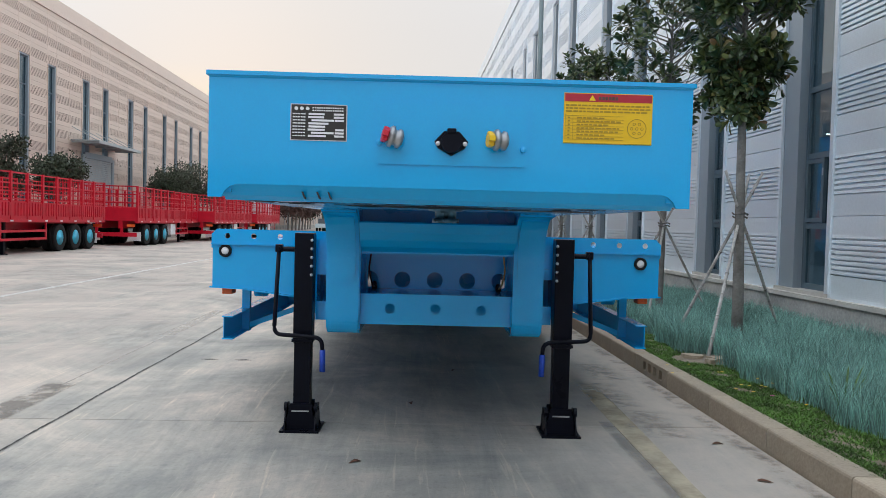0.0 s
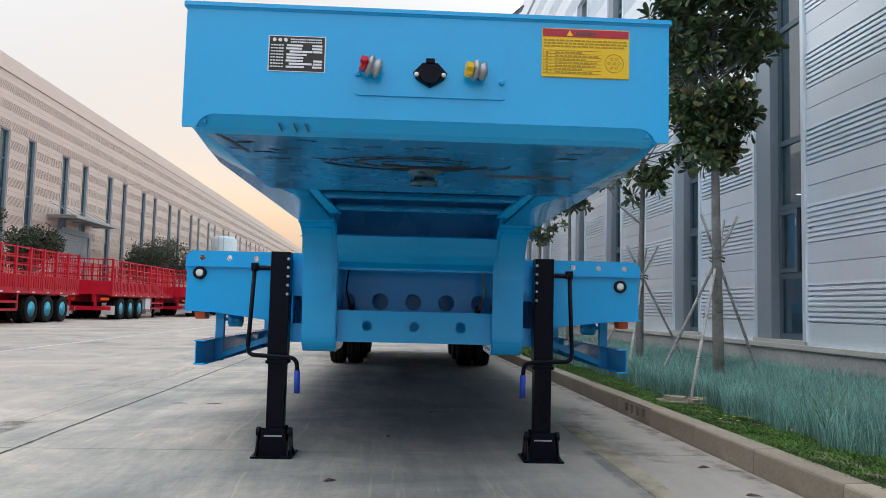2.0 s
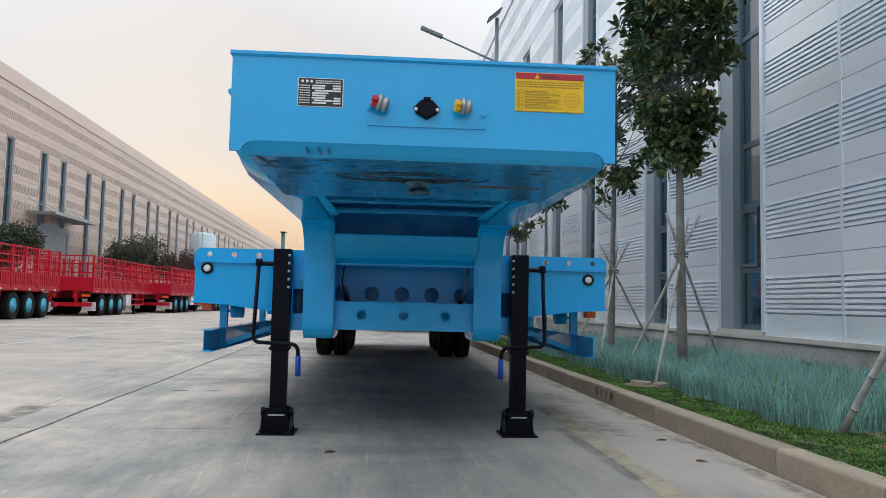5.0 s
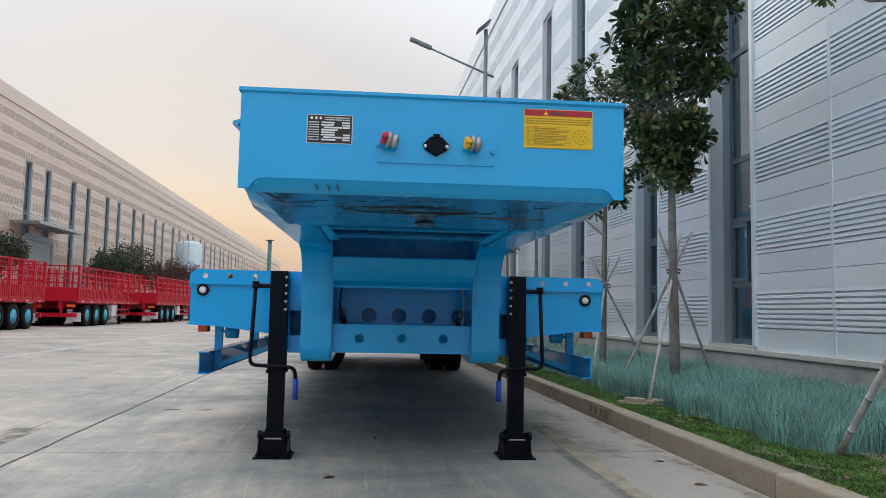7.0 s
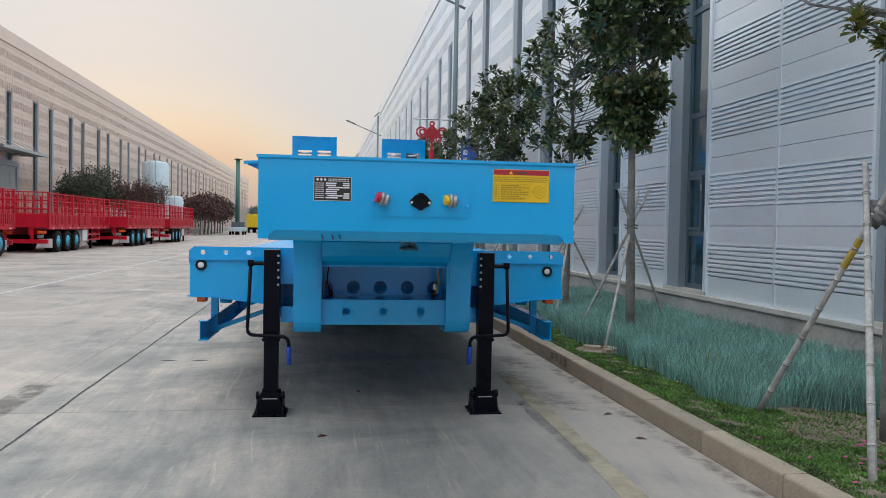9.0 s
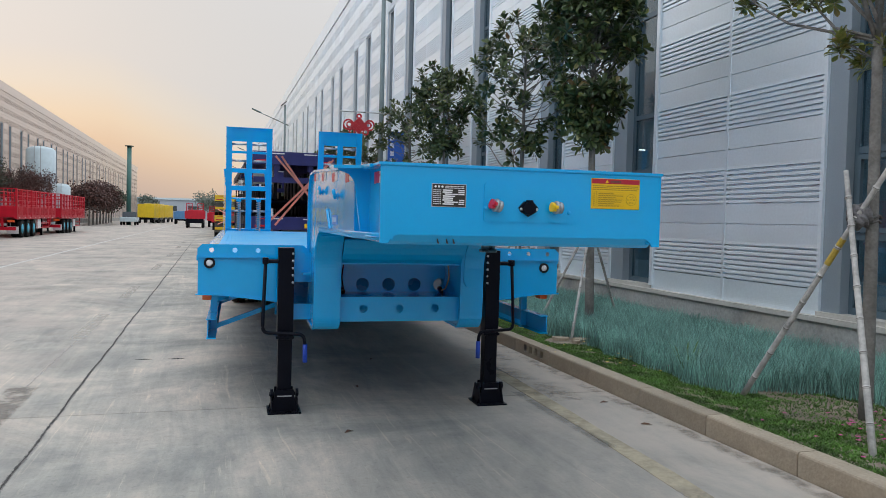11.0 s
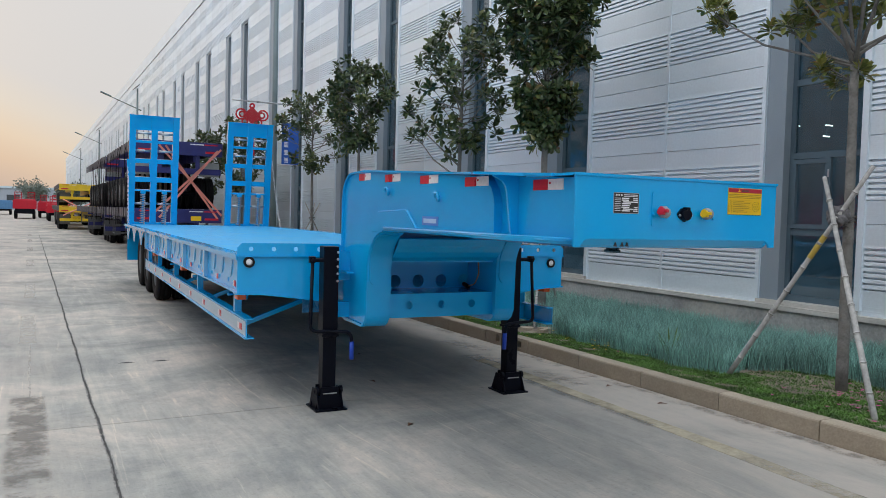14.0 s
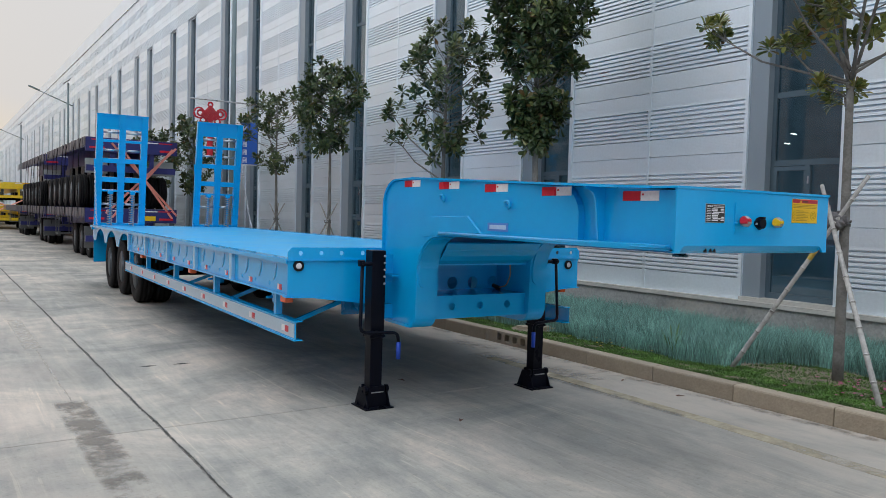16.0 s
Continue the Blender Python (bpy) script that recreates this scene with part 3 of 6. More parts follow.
def facade(name, X, side, spans, wins, y_near, y_far, material, label, piece_to=None, low=0.60):
    """A clad hall front in the plane x = X. side: +1 when the hall lies towards +x. spans: clad stretches (y0, y1)."""
    wall = thing(name, label, "wall", kind="structure")
    s = side
    t0, t1 = sorted((X + s * 0.052, X + s * 0.25))
    part("plinth", boxes((*sorted((X - s * 0.05, X + s * 0.25)), y_near, y_far, -0.3, low - 0.055)), M_PLINTH, wall, "stained grey rendered plinth")
    part("sill_ledge", boxes((*sorted((X - s * 0.09, X + s * 0.25)), y_near, y_far, low - 0.055, low)), M_LEDGE, wall)
    back = bmesh.new()
    for a, b in spans:
        box(back, t0, t1, a, b, low, ROOF)
    for a, b in wins:
        box(back, t0, t1, a, b, 9.0, ROOF)
    part("core", back, M_COL, wall)
    for a, b in spans:
        part("base_flashing", boxes((*sorted((X + s * 0.002, X + s * 0.03)), a + 0.01, b - 0.01, low, ZB - 0.004)), material, wall)
    cache, V, F = {}, [], []
    rows = rows_of_boards()
    for a, b, zmin in [(p, q, 0.0) for p, q in spans] + [(p, q, 9.0) for p, q in wins]:
        cols = 2 if b - a > 2.5 else 1
        w = (b - a) / cols
        if zmin == 0.0 and a < 75:
            for yt in [a + 0.012, b - 0.012] + ([a + w] if cols == 2 else []):
                part("panel_trim", boxes((*sorted((X - s * 0.006, X + s * 0.04)), yt - 0.024, yt + 0.024, low, ROOF)), material, wall)
        for c in range(cols):
            y0 = a + c * w + 0.012
            ln = round(w - 0.024, 3)
            for kind, z in rows:
                if z < zmin:
                    continue
                if piece_to and piece_to[0] < y0 < piece_to[1] and z < 6.0:
                    key = (kind, ln)
                    if key not in cache:
                        me = bpy.data.meshes.new("cladding_board")
                        v, f = plank_mesh(kind, ln, s)
                        me.from_pydata(v, [], f); me.materials.append(material)
                        cache[key] = me
                    ob = new("cladding_board", cache[key]); ob.parent = wall; ob.location = (X, y0, z)
                elif y0 > 400 and kind == "rib":
                    o = len(V)
                    V += [(X + s * d, y, zz) for y in (y0, y0 + ln) for d, zz in ((0.012, z), (0.012, z + RIB))]
                    F.append((o, o + 1, o + 3, o + 2))
                else:
                    v, f = plank_mesh(kind, ln, s)
                    o = len(V)
                    V += [(X + p[0], y0 + p[1], z + p[2]) for p in v]
                    F += [tuple(o + i for i in q) for q in f]
    soup("cladding_boards", V, F, material, wall)
    bm = bmesh.new()
    box(bm, *sorted((X - s * 0.06, X + s * 0.4)), y_near, y_far, ROOF - 0.40, ROOF + 0.35)
    part("roof_edge", bm, material, wall)
    return wall

def window_parts(holder, X, s, y0, y1, zlow, ztop=9.0, pilaster=0.42):
    """Deep strip window: grey pilaster sheet on the far side, frame, panes."""
    bm = bmesh.new()
    box(bm, *sorted((X + s * 0.03, X + s * 0.25)), y1 - pilaster, y1 + 0.02, zlow, ztop, 0.004)
    part("pilaster", bm, M_COL, holder)
    box_bm = bmesh.new()
    box(box_bm, *sorted((X - s * 0.03, X + s * 0.10)), y0 - 0.03, y0 + 0.04, zlow, ztop)
    part("corner_trim", box_bm, M_CLAD if s > 0 else M_CLADBEIGE, holder)
    gy0, gy1 = y0 + 0.04, y1 - pilaster
    bm = bmesh.new()
    d0, d1 = sorted((X + s * 0.14, X + s * 0.20))
    box(bm, d0, d1, gy0, gy0 + 0.05, zlow, ztop); box(bm, d0, d1, gy1 - 0.05, gy1, zlow, ztop)
    part("window_sill", boxes((*sorted((X - s * 0.03, X + s * 0.22)), y0, y1, 0.60, zlow)) if zlow < 1 else boxes((*sorted((X - s * 0.04, X + s * 0.22)), y0, y1, zlow - 0.05, zlow)), M_LEDGE, holder)
    zs = [zlow, 1.40, 2.27, 3.10, 4.6, 6.1, 7.6, ztop - 0.06]
    zs = [z for z in zs if z >= zlow]
    for z in zs:
        box(bm, d0 + 0.004, d1 - 0.004, gy0 + 0.05, gy1 - 0.05, z, z + 0.07)
    if zlow < 1:
        box(bm, d0 - 0.008, d1 - 0.008, (gy0 + gy1) / 2 - 0.03, (gy0 + gy1) / 2 + 0.03, 1.47, 2.27)
    part("window_frame", bm, M_WFRAME, holder)
    if zlow < 1:
        # sliding sash, pushed to one side
        c = (gy0 + gy1) / 2
        q0, q1 = sorted((d0 - 0.02, d0 + 0.02))
        part("sliding_sash", boxes((q0, q1, c - 0.05, c + 0.0, 1.48, 2.26), (q0, q1, gy1 - 0.10, gy1 - 0.052, 1.48, 2.26), (q0, q1, c, gy1 - 0.10, 1.48, 1.53), (q0, q1, c, gy1 - 0.10, 2.21, 2.26)), M_WFRAME, holder)
        part("sash_handle", boxes((q0 - 0.008, q0, c - 0.035, c - 0.018, 2.05, 2.14)), M_STEEL, holder)
    for a, b in zip(zs, zs[1:]):
        pane = part("pane", boxes((*sorted((X + s * 0.165, X + s * 0.173)), gy0 + 0.05, gy1 - 0.05, a + 0.07, b)), M_GLASS, holder)
        pane.visible_shadow = False

XR = 4.87
R_WIN = [(4.20, 5.46)]
for k in range(-2, 27):
    R_WIN.append((8.61 + 7.05 * k, 9.87 + 7.05 * k))
    if k != -1:
        R_WIN.append((11.62 + 7.0 * k, 12.78 + 7.0 * k))
R_WIN = sorted(w for w in R_WIN if w[0] > -10)
def gaps(wins, y0, y1):
    out, y = [], y0
    for a, b in wins:
        if a > y:
            out.append((y, a))
        y = b
    return out + [(y, y1)]
right = facade("wall_right", XR, 1, gaps(R_WIN, -12, 203), R_WIN, -12, 203, M_CLAD, "silver ribbed metal cladding of a long factory hall", (3.0, 19.5))
L_WIN, LX = [], -18.7
for k in range(-6, 21):
    L_WIN += [(44.4 + 7.05 * k, 45.5 + 7.05 * k), (47.3 + 7.05 * k, 48.3 + 7.05 * k)]
left = facade("wall_left", LX, -1, gaps(L_WIN, -12, 196), L_WIN, -12, 196, M_CLADBEIGE, "beige ribbed metal cladding of a long factory hall")
def hall_windows(wins, X, s, zlow, far_from, label):
    first = {}
    for a, b in wins:
        key = round(b - a, 2)
        zl = zlow(a)
        k = (key, zl, a < 8)
        if k not in first:
            h = thing("window_1", label, "window", pose(0, a, 0), group="strip windows", kind="structure")
            window_parts(h, X, s, 0.0, b - a, zl, pilaster=(0.26 if a < 8 else 0.38) if s > 0 else 0.12)
            first[k] = h
        else:
            copy_thing(first[k], pose(0, a, 0))
hall_windows(R_WIN, XR, 1, lambda a: 0.645, 40, "tall dark strip window with grey frame in metal cladding")
hall_windows(L_WIN, LX, -1, lambda a: 5.6 if 44 < a < 48 else 0.68, 20, "tall dark strip window with grey frame in beige cladding")
# plain walls and roofs of the halls; unseen roof gaps added to light the insides
part("hall_body", boxes((XR + 6.0, XR + 6.1, -12, 203, -0.3, ROOF), (XR + 0.25, 40, -12.2, -12, -0.3, ROOF), (XR + 0.25, 40, 203, 203.2, -0.3, ROOF), (XR + 0.4, XR + 1.4, -12, 203, ROOF, ROOF + 0.2), (XR + 3.4, 40, -12, 203, ROOF, ROOF + 0.2)), M_INSIDE, right)
part("hall_body", boxes((LX - 4.0, LX - 3.9, -12, 196, -0.3, ROOF), (-50, LX - 0.25, -12.2, -12, -0.3, ROOF), (-50, LX - 0.25, 196, 196.2, -0.3, ROOF), (LX - 1.0, LX - 0.4, -12, 196, ROOF, ROOF + 0.2), (-50, LX - 2.2, -12, 196, ROOF, ROOF + 0.2)), M_INSIDE, left)
part("inside_floor", boxes((XR + 0.25, XR + 6.0, -12, 203, 0.3, 0.5)), M_INSIDE, right)
part("inside_floor", boxes((LX - 3.9, LX - 0.25, -12, 196, 0.3, 0.5)), M_INSIDE, left)
M_TUBE = mat("lit_tube", (1.0, 0.97, 0.9), 0.5, bump=0.0, emit=4.0)
for x, y, z in ((8.6, 6.0, 3.6), (7.4, 6.4, 2.95), (9.5, 8.5, 3.3), (8.2, 7.0, 2.9), (7.0, 12.5, 3.0), (7.2, 16.5, 3.6), (8.0, 10.6, 3.2)):
    tl = thing("tube_lamp", "short lit ceiling tube inside the hall", "lamp", pose(x, y, z), group="tube lamps inside")
    part("tube", boxes((-0.07, 0.07, -0.012, 0.012, 0.0, 0.015)), M_TUBE, tl)
    part("hanger", one(rod, (0, 0, 0.02), (0, 0, ROOF - z), 0.003, 5), M_INSIDE, tl)
# gate with canopy on the left hall
gate = thing("gate", "grey roller shutter gate under a flat canopy", "gate", kind="structure")
bm = bmesh.new()
for k in range(40):
    box(bm, LX + 0.04, LX + 0.075, 44.6, 48.6, 0.02 + k * 0.115, 0.12 + k * 0.115)
part("shutter", bm, M_SHUTTER, gate)
part("gate_frame", boxes((LX + 0.02, LX + 0.14, 44.3, 44.6, 0, 4.8), (LX + 0.02, LX + 0.14, 48.6, 48.9, 0, 4.8), (LX + 0.02, LX + 0.14, 44.6, 48.6, 4.62, 4.95)), M_COL, gate)
bm = boxes((LX + 0.05, LX + 1.6, 42.9, 49.4, 5.42, 5.48), (LX + 1.52, LX + 1.6, 42.9, 49.4, 5.32, 5.42))
for y in (43.0, 44.6, 46.2, 47.8, 49.2):
    box(bm, LX + 0.05, LX + 1.52, y, y + 0.08, 5.32, 5.42)
    rod(bm, (LX + 0.05, y + 0.05, 6.2), (LX + 1.4, y + 0.05, 5.48), 0.02, 6)
part("canopy", bm, M_SHUTTER, gate)

# ---------------------------------------------------------------- the low-bed trailer
# own axes: u to its right (x), v backwards from the front plate (y), z up
TRAILER = pose(0.108, 2.05, 0.02, 0, 0, -1.6)
trailer = thing("lowbed_trailer", "bright blue steel low-bed semi-trailer with raised loading ramps", "trailer", TRAILER)
BT, ZT0, ZT1 = 1.155, 1.70, 1.825        # deck height; top of the neck in front and behind
def ztop(v):
    return ZT0 + (ZT1 - ZT0) * min(1.0, v / 2.6)

# side girders of the neck, with the swan-necked lower edge
low_edge = [(0.06, 1.40), (2.22, 1.395)] + [(2.22 + 0.31 * math.sin(radians(a)), 1.085 + 0.31 * math.cos(radians(a))) for a in range(3, 91, 3)] + [(2.54, 0.74)] + arc(2.62, 0.74, 0.08, 180, 270, 5) + [(3.02, 0.66), (3.08, 0.70)]
up_edge = [(3.08, 1.60)] + arc(2.88, 1.60, 0.20, 0, 80, 7) + [(2.6, 1.815)]
for s in (-1, 1):
    step = [(0.72 + 0.15 * max(0.0, (z - 1.56) / 0.19) ** 2, z) for z in [1.40 + 0.0425 * q for q in range(9)]]
    w_out, f_in, f_out = (0.648, 0.468, 0.664) if s < 0 else (0.624, 0.455, 0.638)
    web_b = low_edge[1:] + up_edge + [(step[-1][0] + 0.02, ztop(0.88) - 0.02)] + step[::-1]
    bm = bmesh.new()
    prism(bm, web_b, "x", s * w_out, s * (w_out - 0.012))
    prism(bm, web_b, "x", s * 0.474, s * 0.462)
    girder = part("neck_girder", bm, M_BLUE, trailer)
    # front web, set back behind the flanges
    part("front_web", one(prism, [(0.01, 1.39), (0.80, 1.39), (0.80, ztop(0.8) - 0.02), (0.01, 1.69)], "x", s * 0.60, s * 0.588), M_BLUE, girder)
    # lower flange following the swan neck
    bm = bmesh.new()
    pts = low_edge
    prism(bm, [(s * 0.46, 0.06), (s * 0.648, 0.06), (s * 0.660, 0.30), (s * 0.682, 0.55), (s * 0.682, 2.22), (s * 0.46, 2.22)], "z", 1.382, 1.412)
    bmesh.ops.bevel(bm, geom=list(bm.edges), offset=0.0145, segments=4, affect="EDGES")
    part("front_flange", bm, M_BLUE, girder, "", True)
    bm = bmesh.new()
    pts = pts[1:]
    offs = []
    for i, (p, q) in enumerate(pts):
        (a, b), (c, d) = pts[max(i - 1, 0)], pts[min(i + 1, len(pts) - 1)]
        ln = math.hypot(d - b, c - a)
        offs.append((p + (d - b) / ln * 0.022, q - (c - a) / ln * 0.022))
    prism(bm, pts + offs[::-1], "x", s * f_in, s * f_out)
    bmesh.ops.bevel(bm, geom=list(bm.edges), offset=0.008, segments=3, affect="EDGES")
    part("lower_flange", bm, M_BLUE, girder)
    # upper flange
    bm = bmesh.new()
    pts = [(0.16, 1.713), (0.9, ztop(0.9)), (2.6, 1.825)] + [(p, q + 0.002) for p, q in arc(2.88, 1.60, 0.215, 90, 0, 8)] + [(3.095, 1.17)]
    for (a, b), (c, d) in zip(pts, pts[1:]):
        nv, nz = -(d - b), (c - a)
        ln = math.hypot(nv, nz)
        nv, nz = -nv / ln * 0.014, -nz / ln * 0.014
        prism(bm, [(a, b), (c, d), (c + nv, d + nz), (a + nv, b + nz)], "x", s * 0.44, s * 0.668)
    part("upper_flange", bm, M_BLUE, girder)
    # the flange widens over the stiffener
    bm = bmesh.new()
    tilt = (ZT1 - ZT0) / 2.6
    wing = [(0.660, 0.40), (0.715, 0.46), (0.775, 0.54), (0.775, 0.72), (0.715, 0.86), (0.670, 1.15), (0.660, 1.15)]
    lo = [bm.verts.new((s * u, v, ZT0 + tilt * v - 0.013)) for u, v in wing]
    hi = [bm.verts.new((s * u, v, ZT0 + tilt * v + 0.001)) for u, v in wing]
    bm.faces.new(lo); bm.faces.new(hi[::-1])
    for k in range(len(wing)):
        bm.faces.new((lo[k], hi[k], hi[(k + 1) % len(wing)], lo[(k + 1) % len(wing)]))
    part("flange_wing", bm, M_BLUE, girder)
    # the rear web ends in a curved edge and returns inwards to the front web
    ret = step + [(v - 0.012, z) for v, z in step[::-1]]
    part("web_return", one(prism, ret, "x", s * 0.590, s * 0.648), M_BLUE, girder)
    # upright stiffener, flaring out under the flange
    flare = [(0.598, 1.402), (0.640, 1.402), (0.655, 1.50), (0.672, 1.63), (0.680, 1.66), (0.700, 1.685), (0.735, 1.700), (0.755, 1.708), (0.755, 1.722), (0.598, 1.712)]
    bm = one(prism, [(s * u, z) for u, z in flare], "y", 0.545, 0.559)
    part("web_stiffener", bm, M_BLUE, girder)
    # doubler plates on the web and on the front of the swan neck
    wd = one(prism, [(2.46, 1.36), (2.47, 1.47), (2.42, 1.505), (2.327, 1.527), (1.855, 1.541), (1.823, 1.536), (1.640, 1.405), (2.22, 1.397), (2.36, 1.36)], "x", s * 0.640, s * 0.664)
    bmesh.ops.bevel(wd, geom=list(wd.edges), offset=0.011, segments=3, affect="EDGES")
    part("web_doubler", wd, M_BLUE, girder)
    bm = bmesh.new()
    d0, d1 = f_in + 0.022, f_out - 0.016
    prism(bm, [(s * d0, 1.086), (s * d1, 1.086), (s * d1, 1.02)] + [(s * (d1 - 0.06 + 0.06 * math.cos(radians(a))), 1.02 + 0.06 * math.sin(radians(a))) for a in range(0, -91, -15)] + [(s * (d0 + 0.06 - 0.06 * math.sin(radians(a))), 1.02 - 0.06 * math.cos(radians(a))) for a in range(0, 91, 15)], "y", 2.496, 2.540)
    part("neck_doubler", bm, M_BLUE, girder)
    bm = bmesh.new()
    ring = [[(2.22 + r * math.sin(radians(a)), 1.085 + r * math.cos(radians(a))) for a in range(20, 91, 5)] for r in (0.277, 0.302)]
    prism(bm, ring[0] + ring[1][::-1], "x", s * d0, s * d1)
    part("neck_doubler", bm, M_BLUE, girder)
    # rope hooks, reflective marks, sticker
    for v, z in ((1.363, 1.615), (2.155, 1.662)):
        bm = bmesh.new()
        tube(bm, bend([(s * 0.640, v + 0.012, z - 0.012), (s * 0.668, v + 0.018, z - 0.008), (s * 0.676, v + 0.022, z + 0.020), (s * 0.676, v - 0.022, z + 0.020), (s * 0.672, v - 0.032, z - 0.014), (s * 0.668, v - 0.014, z - 0.024)], 0.014), 0.0095, 8)
        lathe(bm, [(s * 0.646, 0.024), (s * 0.652, 0.022), (s * 0.654, 0.012)], "x", 12, (0, v + 0.012, z - 0.012))
        part("rope_hook", bm, M_BLUE, girder, "", True)
    for v, ln in ((0.156, 0.255), (0.775, 0.266), (1.388, 0.257), (1.965, 0.268), (2.513, 0.245)):
        z = ztop(v + ln / 2) - 0.024
        u0 = 0.60 if v < 0.5 else 0.648
        part("red_reflector", boxes((*sorted((s * u0, s * (u0 + 0.003))), v + ln / 2, v + ln, z - 0.052, z)), M_REDREF, girder)
        part("white_reflector", boxes((*sorted((s * u0, s * (u0 + 0.003))), v, v + ln / 2 - 0.002, z - 0.052, z)), M_WHITE, girder)
        part("print_mark", boxes((*sorted((s * (u0 + 0.003), s * (u0 + 0.0042))), v + ln * 0.40, v + ln * 0.46, z - 0.024, z - 0.014)), M_REDREF, girder)
    if s < 0:
        part("sticker", boxes((-0.651, -0.648, 1.372, 1.60, 1.436, 1.492)), mat("blue_sticker", (0.05, 0.20, 0.58), 0.4, bump=0.0), girder, "small blue and white sticker")
        part("sticker_text", boxes((-0.653, -0.651, 1.395, 1.575, 1.450, 1.478)), mat("pale_blue_print", (0.38, 0.55, 0.78), 0.4, bump=0.0), girder)

# front plate with rolled lower lip and top flange
notch = [(0.612, 1.376), (0.604, 1.392), (0.590, 1.405), (0.570, 1.412)]
outline = [(-0.648, 1.376)] + [(-u, z) for u, z in notch] + notch[::-1] + [(0.648, 1.376), (0.648, 1.70), (-0.648, 1.70)]
front = part("front_plate", one(prism, outline, "y", 0.0, 0.012), M_BLUE, trailer)
part("lower_lip", one(prism, [(0.001, 1.413), (0.012, 1.416), (0.034, 1.396), (0.052, 1.378), (0.050, 1.370), (0.030, 1.382), (0.012, 1.401)], "x", -0.612, 0.612), M_BLUE, front)
bm = bmesh.new()
prism(bm, rrect(-0.656, 0.656, -0.010, 0.40, 0.008), "z", 1.700, 1.711)
prism(bm, [(-0.006, 1.7005), (-0.003, 1.696), (0.0, 1.694), (0.0, 1.7005)], "x", -0.648, 0.648)
part("top_flange", bm, M_BLUE, front)
# connection panel, couplings and socket
part("connection_panel", one(prism, rrect(-0.20, 0.205, 1.475, 1.64, 0.012), "y", -0.006, 0.001), M_BLUE, front)
M_CAST = mat("cast_grey_metal", (0.34, 0.35, 0.36), 0.42, metal=0.75, var=0.25, scale=25)
for u, m, nm, tip in ((-0.160, M_REDREF, "red", 15), (0.117, M_YELLOW, "yellow", 3)):
    spot = Matrix.Translation((u + 0.012, -0.036, 1.5420)) @ Matrix.Rotation(radians(11), 4, "Z") @ Matrix.Rotation(radians(tip), 4, "Y")
    bm = bmesh.new()
    lathe(bm, [(-0.020, 0.006), (-0.020, 0.024), (-0.014, 0.029), (-0.008, 0.029), (-0.004, 0.021), (0.002, 0.021), (0.006, 0.026), (0.014, 0.025), (0.020, 0.014), (0.020, 0.006)], "x", 20)
    bmesh.ops.transform(bm, matrix=spot, verts=bm.verts)
    rod(bm, (u + 0.014, 0.0, 1.5400), (u + 0.014, -0.03, 1.5420), 0.011, 10)
    gl = part("air_coupling", bm, M_CAST, front, nm + " capped air brake coupling", True)
    bm = bmesh.new()
    prism(bm, [(-0.022, -0.018), (0.012, -0.020), (0.022, -0.008), (0.018, 0.012), (0.004, 0.024), (-0.010, 0.012), (-0.020, 0.010)], "x", -0.036, -0.0205)
    bmesh.ops.bevel(bm, geom=list(bm.edges), offset=0.003, segments=1, affect="EDGES")
    bmesh.ops.transform(bm, matrix=spot, verts=bm.verts)
    part("coupling_cap", bm, m, gl)
    part("cap_lever", one(box, -0.040, -0.024, -0.040, -0.016, -0.007, 0.007, 0.002, spot), m, gl)
bm = bmesh.new()
prism(bm, [(-0.045, 1.5380), (-0.02, 1.5650), (0.02, 1.5650), (0.045, 1.5380), (0.036, 1.5210), (0.0, 1.5000), (-0.036, 1.5210)], "y", -0.018, -0.006)
lathe(bm, [(-0.034, 0.024), (-0.034, 0.028), (-0.012, 0.030)], "y", 20, (0, 0, 1.5350))
box(bm, -0.012, 0.012, -0.040, -0.010, 1.5580, 1.5710, 0.003)
sock = part("trailer_socket", bm, M_BLACK, front, "black multi-pin socket with hinged lid")
for u in (-0.036, 0.036):
    part("bolt", one(lathe, [(-0.024, 0.001), (-0.023, 0.006), (-0.016, 0.0065)], "y", 10, (u, 0, 1.5320)), M_STEEL, sock)
for u in (-0.192, 0.193):
    part("bolt", one(lathe, [(-0.018, 0.001), (-0.016, 0.008), (0.0, 0.009)], "y", 10, (u, 0, 1.5320 - 0.01 * (u > 0))), M_BLUE, front)
# maker's plate, writing as bars
plate = part("maker_plate", boxes((-0.428, -0.282, -0.003, 0.0, 1.5340, 1.6270)), M_INK, front, "black and silver printed maker's plate")
part("plate_border", boxes((-0.430, -0.280, -0.002, 0.0, 1.5320, 1.5350), (-0.430, -0.280, -0.002, 0.0, 1.6260, 1.6290), (-0.4305, -0.427, -0.002, 0.0, 1.5350, 1.6260), (-0.283, -0.2795, -0.002, 0.0, 1.5350, 1.6260)), M_STEEL, plate)
random.seed(4)
for i in range(3):
    part("plate_mark", one(prism, circle(-0.415 + 0.015 * i, 1.6170, 0.005, 8), "y", -0.0045, -0.003), M_WHITE, plate)
bm = bmesh.new()
for j in range(2):
    for k in range(14):
        u = -0.372 + k * 0.006
        box(bm, u, u + 0.0042, -0.0045, -0.003, 1.6175 - j * 0.007, 1.6210 - j * 0.007)
part("plate_writing", bm, M_WHITE, plate)
